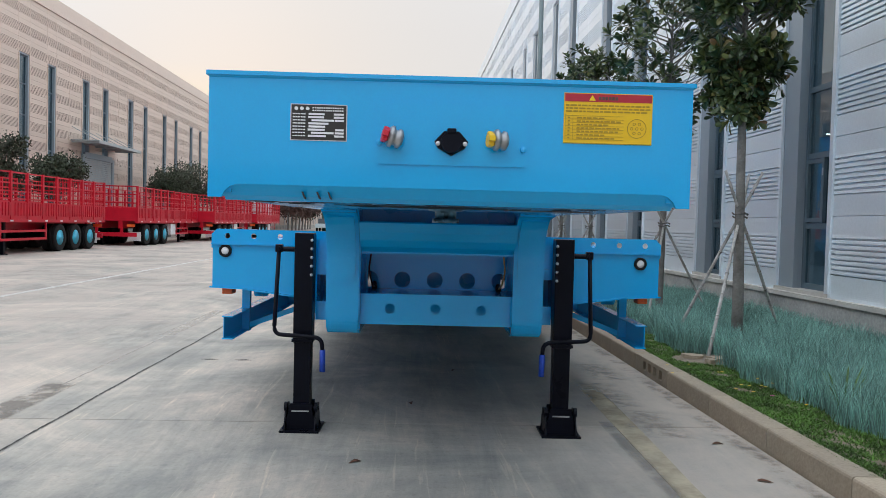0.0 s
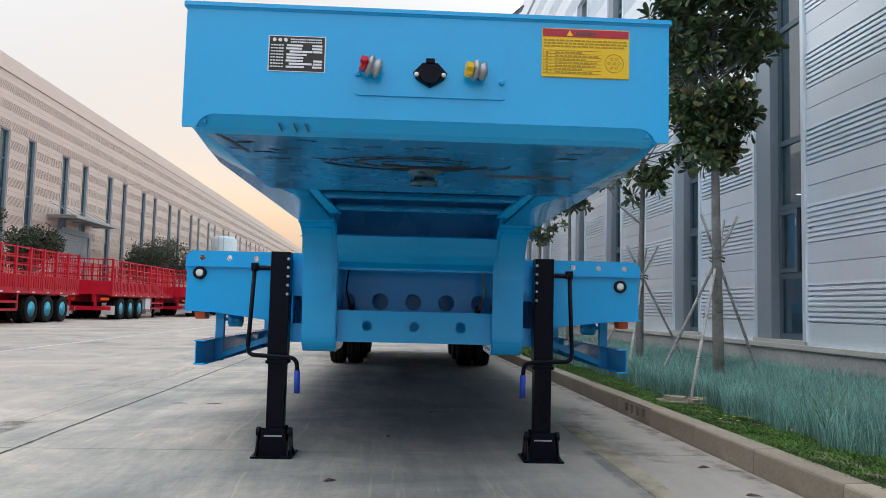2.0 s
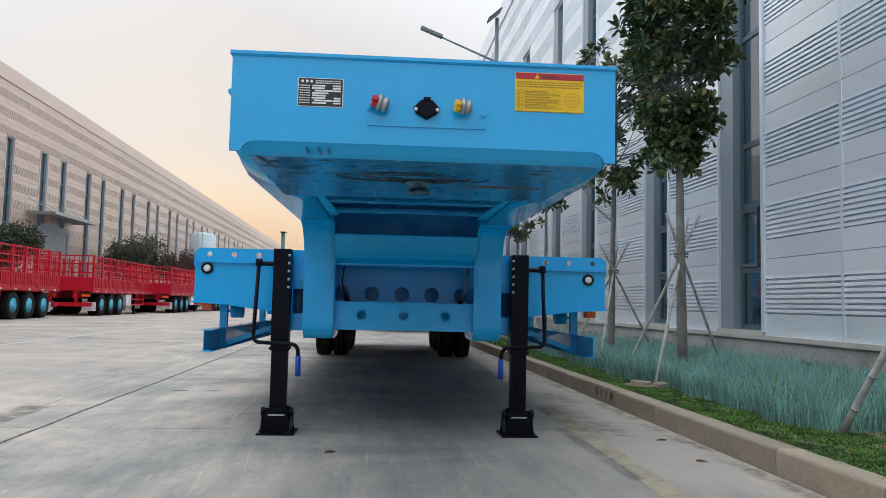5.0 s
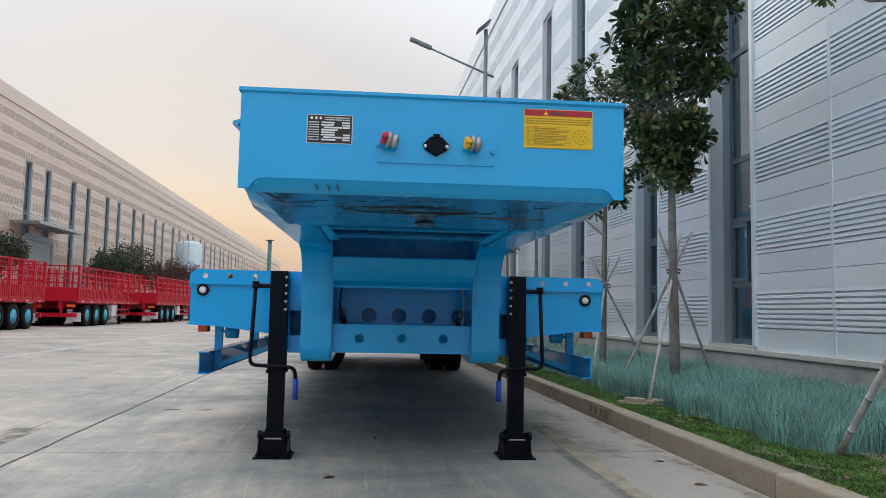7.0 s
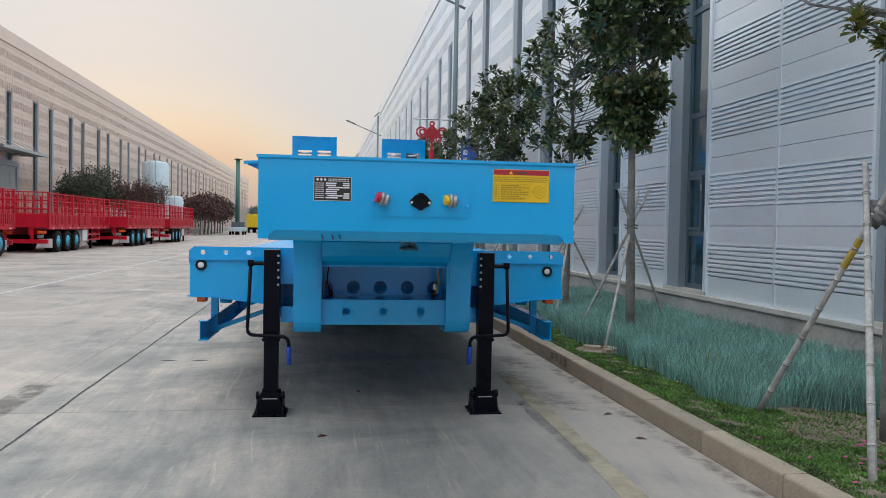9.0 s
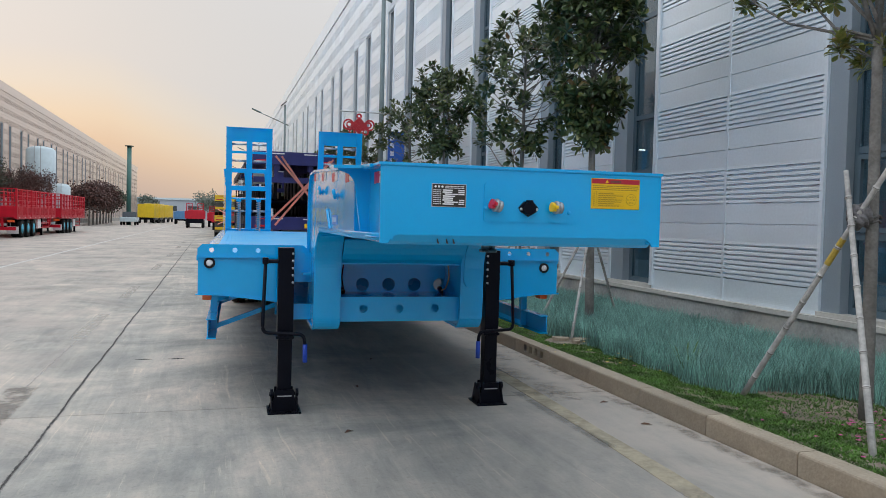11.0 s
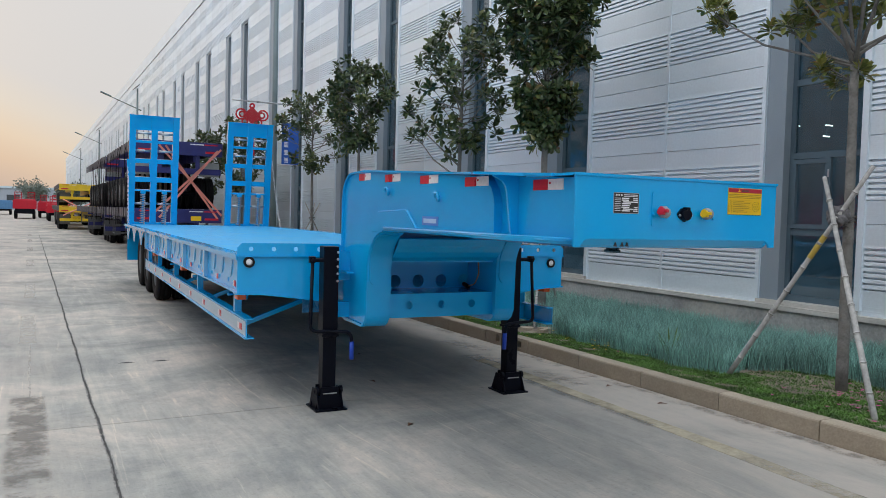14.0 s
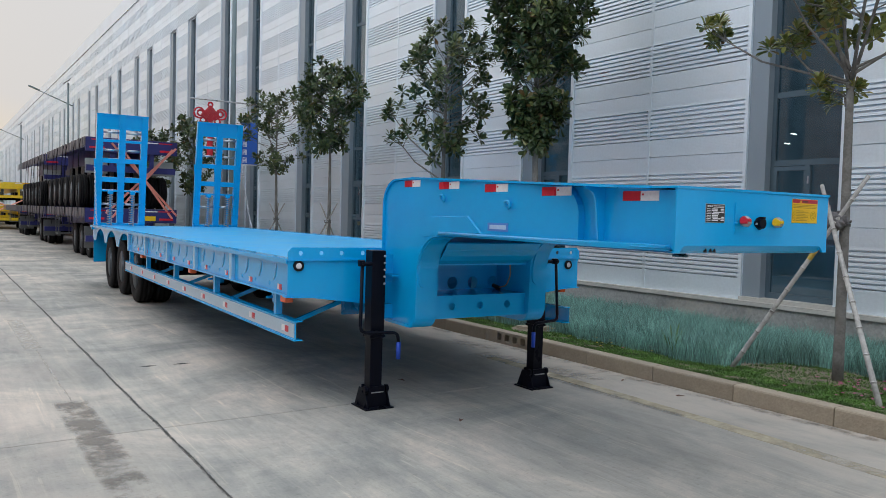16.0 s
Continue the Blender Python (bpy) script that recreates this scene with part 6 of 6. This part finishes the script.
for k in range(5):
    bm = bmesh.new()
    for j in range(4):
        box(bm, 0.25, 0.35 + 0.02 * (j % 2), -0.009, -0.006, 3.95 - k * 0.225 - j * 0.04, 3.965 - k * 0.225 - j * 0.04)
        box(bm, 0.25 + 0.035 * j, 0.262 + 0.035 * j, -0.010, -0.006, 3.82 - k * 0.225, 3.97 - k * 0.225)
    part("white_mark", bm, M_WHITE, bn)
kn = thing("knot_ornament", "large red openwork knot ornament with a tassel", "ornament", pose(2.83, 21.05, 0))
part("knot_body", one(prism, [(-0.25, 4.20), (0, 3.95), (0.25, 4.20), (0, 4.45)], "y", -0.03, 0.03), M_KNOT, kn)
for i in range(-3, 4):
    for sgn in (1, -1):
        o, d = Vector((0.035 * i, -0.034, 4.20 - 0.035 * i * sgn)), Vector((0.7071, 0, 0.7071 * sgn)) * 0.17
        part("knot_cord", one(tube, [o - d, o + d], 0.013, 6), M_KNOT, kn)
for cx, cz, r in ((-0.31, 4.22, 0.14), (0.31, 4.22, 0.14), (-0.28, 4.22, 0.075), (0.28, 4.22, 0.075), (-0.20, 4.02, 0.075), (0.20, 4.02, 0.075), (0, 4.47, 0.06)):
    part("knot_loop", one(tube, [(cx + r * math.cos(a * 0.4), 0, cz + r * math.sin(a * 0.4)) for a in range(17)], 0.026, 6), M_KNOT, kn)
bm = bmesh.new(); rod(bm, (0, 0, 4.0), (0, 0, 3.70), 0.03, 8); rod(bm, (0, 0, 3.70), (0, 0, 3.05), 0.07, 10, 0.09)
part("tassel", bm, M_KNOT, kn)
part("hook", one(rod, (0, 0, 4.58), (0, 0, 4.62), 0.012, 6), M_STEEL, kn)

# ---------------------------------------------------------------- red stake trailers along the far side
def stake_trailer(m, L=9.6, flip=False):
    t = thing("stake_trailer", "parked red stake-sided semi-trailer with pale blue rims", "trailer", m, group="red stake trailers")
    W = 1.25
    part("floor", boxes((-W, W, 0, L, 1.12, 1.22)), M_RED, t)
    part("chassis", boxes((-0.5, -0.38, 0.1, L, 0.78, 1.12), (0.38, 0.5, 0.1, L, 0.78, 1.12)), M_RED, t)
    for s in (-1, 1):
        bm = bmesh.new()
        box(bm, *sorted((s * (W - 0.04), s * W)), 0.02, L - 0.02, 1.22, 1.72)
        k = 0
        y = 0.08
        while y < L - 0.15:
            box(bm, *sorted((s * W, s * (W + 0.025))), y, y + 0.09, 1.26, 1.68)
            y += 0.19
        part("side_board", bm, M_RED, t, "red corrugated side board")
        n = 9
        for i in range(n + 1):
            y = i * (L - 0.09) / n
            part("post", boxes((*sorted((s * (W - 0.05), s * (W + 0.03))), y, y + 0.09, 1.15, 2.68)), M_RED, t)
        for z in (1.78, 2.02, 2.28, 2.62):
            part("rail", boxes((*sorted((s * (W - 0.045), s * (W - 0.01))), 0.09, L - 0.09, z, z + 0.045)), M_RED, t)
        y = 0.2
        while y < 0.42 * L:
            part("bar", boxes((*sorted((s * (W - 0.035), s * (W - 0.018))), y, y + 0.022, 1.72, 2.64)), M_RED, t)
            y += 0.21
        part("lower_rail", boxes((*sorted((s * (W - 0.1), s * (W + 0.035))), 0, L, 1.05, 1.15)), M_RED, t)
        for k in range(8):
            part("white_reflector", boxes((*sorted((s * (W + 0.035), s * (W + 0.039))), 0.4 + k * L / 8.3, 0.6 + k * L / 8.3, 1.075, 1.125)), M_WHITE, t)
        part("side_guard", boxes((*sorted((s * (W - 0.09), s * (W - 0.05))), 4.9, L - 1.6, 0.45, 0.53), (*sorted((s * (W - 0.09), s * (W - 0.05))), 4.9, L - 1.6, 0.72, 0.80), (*sorted((s * (W - 0.09), s * (W - 0.05))), 4.9, 4.98, 0.45, 1.05), (*sorted((s * (W - 0.09), s * (W - 0.05))), L - 1.7, L - 1.6, 0.45, 1.05)), M_RED, t)
    for y, nm in ((0.0, "rear_gate"), (L - 0.05, "front_gate")):
        bm = bmesh.new()
        box(bm, -W, W, y, y + 0.05, 1.22, 1.72)
        for z in (1.9, 2.28, 2.64):
            box(bm, -W, W, y, y + 0.05, z, z + 0.05)
        gate_ob = part(nm, bm, M_RED, t)
        for i in range(13):
            u = -W + 0.05 + i * (2 * W - 0.12) / 12
            part("gate_bar", boxes((u, u + 0.025, y + 0.01, y + 0.04, 1.72, 2.66)), M_RED, gate_ob)
    part("rear_bumper", boxes((-1.2, 1.2, 0.02, 0.14, 0.42, 0.60), (-0.6, -0.5, 0.02, 0.12, 0.6, 1.1), (0.5, 0.6, 0.02, 0.12, 0.6, 1.1)), M_RED, t)
    for s in (-1, 1):
        part("tail_lamp", boxes((*sorted((s * 0.8, s * 1.15)), -0.01, 0.02, 0.86, 0.98)), M_ORANGE, t)
        part("mud_flap", boxes((*sorted((s * 0.62, s * 1.2)), 0.62, 0.64, 0.22, 0.62)), M_WHITE, t)
        part("landing_leg", boxes((*sorted((s * 0.85, s * 0.97)), L - 2.4, L - 2.28, 0.02, 1.1), (*sorted((s * 0.8, s * 1.02)), L - 2.45, L - 2.2, 0.0, 0.02)), M_BLACK, t)
    part("tool_box", boxes((0.95, 1.22, 4.9, 5.7, 0.45, 1.0), bev=0.01), M_WHITE, t)
    w = new("wheel"); w.parent = t
    wheel_pair(w, M_CYANRIM)
    w.location = (-0.98, 1.35, 0.5)
    for k in range(3):
        if k:
            again(w, (-0.98, 1.35 + 1.3 * k, 0.5))
        again(w, (0.98, 1.35 + 1.3 * k, 0.5), (0, 0, math.pi))
        part("axle", one(rod, (-1, 1.35 + 1.3 * k, 0.5), (1, 1.35 + 1.3 * k, 0.5), 0.07, 10), M_BLACK, t)
    return t
st0 = stake_trailer(pose(-13.35, 34.6, 0))
copy_thing(st0, pose(-13.85, 32.2, 0, 0, 0, 180))
copy_thing(st0, pose(-12.55, 44.9, 0, 0, 0, -1))
copy_thing(st0, pose(-12.2, 55.4, 0, 0, 0, 0))
copy_thing(st0, pose(-14.1, 21.5, 0, 0, 0, 180))

# ---------------------------------------------------------------- stacked flat-bed trailers ahead
def flatbed(m, paint, label, group, L=11.0, track=0.98, wz=0.5, sets=(1.6,), flap=(0.36, 0.98), flap_mat=None):
    t = thing("flatbed_trailer", label, "trailer", m, group=group)
    W = 1.25
    part("bed", boxes((-W, W, 0, L, 1.40, 1.48)), paint, t)
    for s in (-1, 1):
        part("side_rail", boxes((*sorted((s * (W - 0.06), s * W)), 0, L, 1.22, 1.40)), paint, t)
        part("rail_trim", boxes((*sorted((s * W, s * (W + 0.02))), 0.05, L, 1.26, 1.50)), M_GREYPAINT, t)
        for k in range(16):
            part("lashing_post", boxes((*sorted((s * (W + 0.02), s * (W + 0.05))), 0.3 + k * 0.66, 0.36 + k * 0.66, 1.20, 1.50)), M_GREYPAINT, t)
        part("beam", boxes((*sorted((s * 0.42, s * 0.55)), 0.1, L, 0.92, 1.40)), paint, t)
        part("tail_lamp", boxes((*sorted((s * 0.75, s * 1.15)), -0.035, -0.02, 1.18, 1.24)), M_REDREF, t)
        part("white_reflector", boxes((*sorted((s * 0.3, s * 0.7)), -0.03, -0.02, 1.42, 1.45)), M_WHITE, t)
        part("red_reflector", boxes((*sorted((s * 0.72, s * 1.1)), -0.03, -0.02, 1.42, 1.45)), M_REDREF, t)
    part("rear_beam", boxes((-W, W, -0.02, 0.10, 1.10, 1.50), bev=0.01), paint, t)
    part("rear_bumper", boxes((-1.22, 1.22, 0.05, 0.17, 0.55, 0.72), (-0.6, -0.48, 0.06, 0.16, 0.7, 1.12), (0.48, 0.6, 0.06, 0.16, 0.7, 1.12)), paint, t)
    for s in (-1, 1):
        part("mud_flap", boxes((*sorted((s * 0.62, s * 1.22)), 0.30, 0.32, *flap)), flap_mat or M_FLAP, t)
    if wz > 0.3:
        part("plate", boxes((0.35, 0.65, -0.03, -0.02, 1.16, 1.30)), M_YELLOW, t)
    w = None
    for y0 in sets:
        for k in range(3):
            y = y0 + 1.3 * k
            if w is None:
                w = new("wheel"); w.parent = t
                wheel_pair(w, M_RIM)
                w.location = (-track, y, wz)
            else:
                again(w, (-track, y, wz))
            again(w, (track, y, wz), (0, 0, math.pi))
            part("axle", one(rod, (-track, y, wz), (track, y, wz), 0.07, 10), M_BLACK, t)
            for q in (-0.52, 0.42):
                part("spring_pack", boxes((q, q + 0.10, y - 0.35, y + 0.35, wz + 0.06, max(wz + 0.2, 0.94))), M_BLACK, t)
    if wz > 0.3:
        c = [(-1.24, -1.21), (-0.83, -0.80)]
        bars = [(a, b, y, y + 0.03, 0.61, 1.15) for a, b in c for y in (5.5, 6.2)] + [(-1.24, -0.80, y, y + 0.03, z, z + 0.04) for y in (5.5, 6.2) for z in (0.57, 0.86, 1.15)] + [(a, b, 5.53, 6.2, z, z + 0.04) for a, b in c for z in (0.57, 1.15)]
        for b in bars:
            part("tool_cage_bar", boxes(b), M_FLAP, t)
    return t
PB = "dark blue flat-bed semi-trailer in a stack of two, strapped together"
f0 = flatbed(pose(1.17, 22.9, 0), M_PURPLE, PB, "stacked flat-bed trailers", 8.6, 0.66)
f1 = flatbed(pose(1.19, 23.0, 2.0), M_PURPLE, PB, "stacked flat-bed trailers", 8.6, 0.98, 0.0, (1.5, 5.4), (0.50, 0.92), mat("pale_mud_flap", (0.32, 0.35, 0.34), 0.6, var=0.12))
copy_thing(f0, pose(1.17, 32.5, 0))
copy_thing(f1, pose(1.17, 32.6, 2.0))
copy_thing(f0, pose(1.15, 41.9, 0))
rnd = random.Random(3)
for k in range(14):
    y = 23.5 + 1.15 * k + 0.5 * rnd.random()
    bm = bmesh.new()
    x = -0.10
    tube(bm, [(x, y, 3.46), (x - 0.03, y + 0.05, 3.2), (x - 0.02 - 0.05 * rnd.random(), y + 0.3 * rnd.random(), 2.3), (x - 0.04, y + 0.4 * rnd.random(), 1.45), (x - 0.05, y + 0.2, 1.15 - 0.3 * rnd.random())], 0.011, 5)
    tagged(link("lashing_rope", bm, M_RUBBER), "thin dark rope hanging from a stacked trailer's rail", "rope", group="lashing ropes")
for k, (a, b) in enumerate((((0.62, 22.972, 3.36), (2.42, 22.872, 1.32)), ((0.80, 22.966, 3.36), (2.30, 22.866, 1.22)), ((2.40, 22.960, 3.32), (0.46, 22.860, 1.36)), ((2.30, 22.954, 3.28), (0.62, 22.854, 1.24)))):
    a, b = Vector(a), Vector(b)
    w = Vector((-(b - a).z, 0, (b - a).x)).normalized() * 0.032
    bm = bmesh.new()
    vs = [bm.verts.new(p) for p in (a - w, a + w, b + w, b - w)]
    f = bm.faces.new(vs)
    bmesh.ops.solidify(bm, geom=[f], thickness=0.006)
    tagged(link("lashing_strap", bm, M_STRAP), "faded orange lashing strap across the stack", "strap", group="lashing straps")
YB = "yellow low-bed semi-trailer in a stack of two"
y0 = flatbed(pose(0.15, 52.0, -0.35), M_YELPAINT, YB, "yellow trailers", 10.0)
y0.matrix_basis = pose(0.15, 52.0, 0)
copy_thing(y0, pose(0.15, 52.1, 1.35))
copy_thing(y0, pose(0.3, 63.5, 0))
for k, (a, b) in enumerate((((-0.9, 51.9, 1.9), (1.0, 51.85, 0.9)), ((1.1, 51.9, 1.9), (-0.9, 51.85, 0.9)))):
    bm = bmesh.new(); tube(bm, [a, b], 0.035, 4)
    tagged(link("lashing_strap", bm, M_STRAP), "orange lashing strap across the yellow stack", "strap", group="lashing straps")

# ---------------------------------------------------------------- far things
def box_truck(name, label, x, y, paint, w, ln, z0, z1, rz=0, frames=False):
    t = thing(name, label, "truck", pose(x, y, 0, 0, 0, rz))
    part("body", boxes((-w / 2, w / 2, 0, ln, z0, z1), bev=0.02), paint, t)
    part("chassis", boxes((-w / 2 + 0.15, w / 2 - 0.15, 0.1, ln + 1.8, 0.55, z0)), M_BLACK, t)
    part("cab", boxes((-w / 2 + 0.1, w / 2 - 0.1, ln + 0.15, ln + 1.7, 0.7, z1 + 0.15), bev=0.08), paint, t)
    for i in range(5):
        part("rib", boxes((-w / 2 - 0.04, w / 2 + 0.04, 0.05 + i * (ln - 0.2) / 4, 0.15 + i * (ln - 0.2) / 4, z0 + 0.05, z1 - 0.05)), paint, t)
    if frames:
        for s in (-1, 1):
            bm = bmesh.new()
            u0, u1 = sorted((s * 0.25, s * 0.95))
            box(bm, u0, u0 + 0.08, 0.1, 0.18, z1, z1 + 0.85); box(bm, u1 - 0.08, u1, 0.1, 0.18, z1, z1 + 0.85)
            for z in (0.25, 0.5, 0.78):
                box(bm, u0, u1, 0.1, 0.18, z1 + z, z1 + z + 0.07)
            part("ramp_frame", bm, paint, t)
    for yy in (0.9, ln + 0.9):
        for s in (-1, 1):
            part("tyre", one(lathe, tyre_profile(0.28, 0.46, 0.2), "x", 20, (s * (w / 2 - 0.2), yy, 0.46)), M_RUBBER, t, "", True)
    return t
box_truck("dropside_truck", "far red dropside truck with frames on its bed", -3.15, 89.5, M_RED, 2.1, 5.0, 1.05, 1.95, 0, True)
for k in range(4):
    box_truck("tipper_body", "far yellow ribbed tipper body on wheels", -11.2 + 0.35 * k, 126 + 7.5 * k, M_YELPAINT, 2.4, 5.0, 0.9, 3.0, -4)
box_truck("blue_truck", "far small blue truck", -5.9, 122, mat("far_blue_paint", (0.08, 0.22, 0.42), 0.5), 2.0, 4.0, 0.8, 1.9)
box_truck("red_truck", "far red truck with upright ramps", -0.15, 78, M_RED, 2.3, 6.0, 0.8, 1.5, 0, True)
box_truck("red_truck", "far red truck with upright ramps", -0.7, 98, M_RED, 2.3, 6.0, 0.8, 1.8, 0, True)
# pale pick-up
car = thing("pickup_truck", "far white pick-up truck parked by the trees", "car", pose(-11.2, 99.5, 0))
part("body", boxes((-0.9, 0.9, 0, 5.0, 0.45, 1.0), bev=0.06), M_TANK, car)
part("cab", one(prism, [(2.0, 1.0), (4.0, 1.0), (3.6, 1.62), (2.2, 1.66)], "x", -0.8, 0.8), M_FRAME, car)
for yy in (0.9, 4.1):
    for s in (-1, 1):
        part("tyre", one(lathe, tyre_profile(0.24, 0.36, 0.18), "x", 18, (s * 0.8, yy, 0.36)), M_RUBBER, car, "", True)
for x, y, r, h in ((-16.6, 78.0, 1.25, 7.5), (-16.4, 86.5, 0.95, 4.4)):
    tk = thing("storage_tank", "pale blue-white upright cylindrical storage tank", "tank", pose(x, y, 0))
    part("shell", one(lathe, [(0.0, r), (h - 0.35, r), (h - 0.12, r * 0.8), (h, r * 0.3)], "z", 28), M_TANK, tk, "", True)
    bm = bmesh.new()
    for dx in (-0.25, 0.25):
        rod(bm, (dx, -r - 0.12, 0), (dx, -r - 0.12, h), 0.03, 6)
    part("ladder", bm, M_SHUTTER, tk)
mast = thing("floodlight_mast", "thick green steel mast with a ring on top", "mast", pose(-11.5, 104.0, 0))
part("column", one(tube, [(0, 0, 0), (0, 0, 10.0)], 0.30, 16, 0.27), M_MAST, mast, "", True)
part("ring", one(lathe, [(10.0, 0.50), (10.08, 0.56), (10.12, 0.3)], "z", 18), M_MAST, mast)
def bush_tree(x, y, h, r, leafm, seed, n=420, ls=0.26, label="leafy dark tree behind the trailers"):
    rnd = random.Random(seed)
    t = thing("broadleaf_tree", label, "tree", pose(x, y, 0), group="trees along the far side")
    bm = bmesh.new()
    tube(bm, [(0, 0, 0), (0.05, 0.03, h * 0.4), (0.0, 0.08, h * 0.8)], 0.13, 8, 0.04)
    for k in range(7):
        a = k * 2.4
        tube(bm, [(0.03, 0.02, h * (0.35 + 0.04 * k)), (math.cos(a) * r * 0.4, math.sin(a) * r * 0.4, h * (0.5 + 0.05 * k)), (math.cos(a) * r * 0.75, math.sin(a) * r * 0.75, h * (0.58 + 0.05 * k))], 0.05, 5, 0.015)
    part("trunk", bm, M_BARK, t)
    V, F = [], []
    lumps = [(Vector((math.cos(k * 2.4) * r * 0.6 * (k > 0), math.sin(k * 2.4) * r * 0.6 * (k > 0), h * (0.58 + 0.32 * rnd.random()))), r * (0.35 + 0.3 * rnd.random())) for k in range(9)]
    for i in range(n):
        c, rr = lumps[i % 9]
        d = Vector((rnd.gauss(0, 1), rnd.gauss(0, 1), rnd.gauss(0, 0.85))).normalized()
        p = c + d * rr * (0.35 + 0.7 * rnd.random() ** 0.6)
        for k in range(9):
            q = p + Vector((rnd.gauss(0, 1), rnd.gauss(0, 1), rnd.gauss(0, 1))) * ls * 0.75
            a = Vector((rnd.gauss(0, 1), rnd.gauss(0, 1), rnd.gauss(0, 1))).normalized() * ls * 0.5
            b = a.cross(Vector((rnd.gauss(0, 1), rnd.gauss(0, 1), rnd.gauss(0, 1)))).normalized() * ls * 0.24
            o = len(V)
            V += [tuple(q - a), tuple(q + b), tuple(q + a), tuple(q - b)]
            F.append((o, o + 1, o + 2, o + 3))
    soup("crown", V, F, leafm, t, kind="")
    return t
for i, (x, y, h, r, m) in enumerate(((-16.2, 30.6, 4.5, 1.3, M_LEAFFAR), (-16.1, 35.8, 4.3, 1.3, M_LEAFFAR), (-16.2, 24.5, 4.3, 1.3, M_LEAFFAR), (-15.9, 51.5, 5.1, 1.7, M_LEAFFAR), (-15.9, 56.0, 5.1, 1.7, M_LEAFFAR), (-15.8, 64.5, 5.0, 1.7, M_LEAFRED), (-15.6, 70.0, 4.7, 1.6, M_LEAFRED))):
    bush_tree(x, y, h - 0.1, r * 0.88, m, 40 + i, 900, 0.15)
for i in range(8):
    bush_tree(-14.6 - 0.2 * i, 93 + 4.5 * i, 4.8, 2.0, M_LEAFRED if i < 5 else M_LEAFFAR, 60 + i, 260, 0.36, "reddish leafy tree in a row by the wall")
for i, (x, y, h, r) in enumerate(((3.5, 128, 4.3, 1.2), (3.4, 150, 4.4, 1.3), (-2.0, 208, 6.6, 3.6), (-16.4, 201, 5.8, 2.4), (3.5, 175, 4.8, 1.3))):
    bush_tree(x, y, h, r, M_LEAFHAZE, 80 + i, 300, 0.5, "distant hazy green tree")
fb = thing("far_hall", "far pale blue-grey low hall across the yard end", "building", pose(0, 228, 0))
part("wall", boxes((-90, 60, 0, 10, 0, 5.6)), M_FARBLD, fb)
part("roof", boxes((-91, 61, -0.4, 10.4, 5.6, 6.1)), M_TANK, fb)
for k in range(24):
    part("window", boxes((-80 + 6 * k, -77 + 6 * k, -0.06, 0.0, 2.4, 3.9)), M_FRAME, fb)
tagged(link("back_wall", boxes((-60, 40, -34, -33.5, -0.3, 4.0)), M_PLINTH), "plain grey wall that closes the yard", "wall", kind="structure")
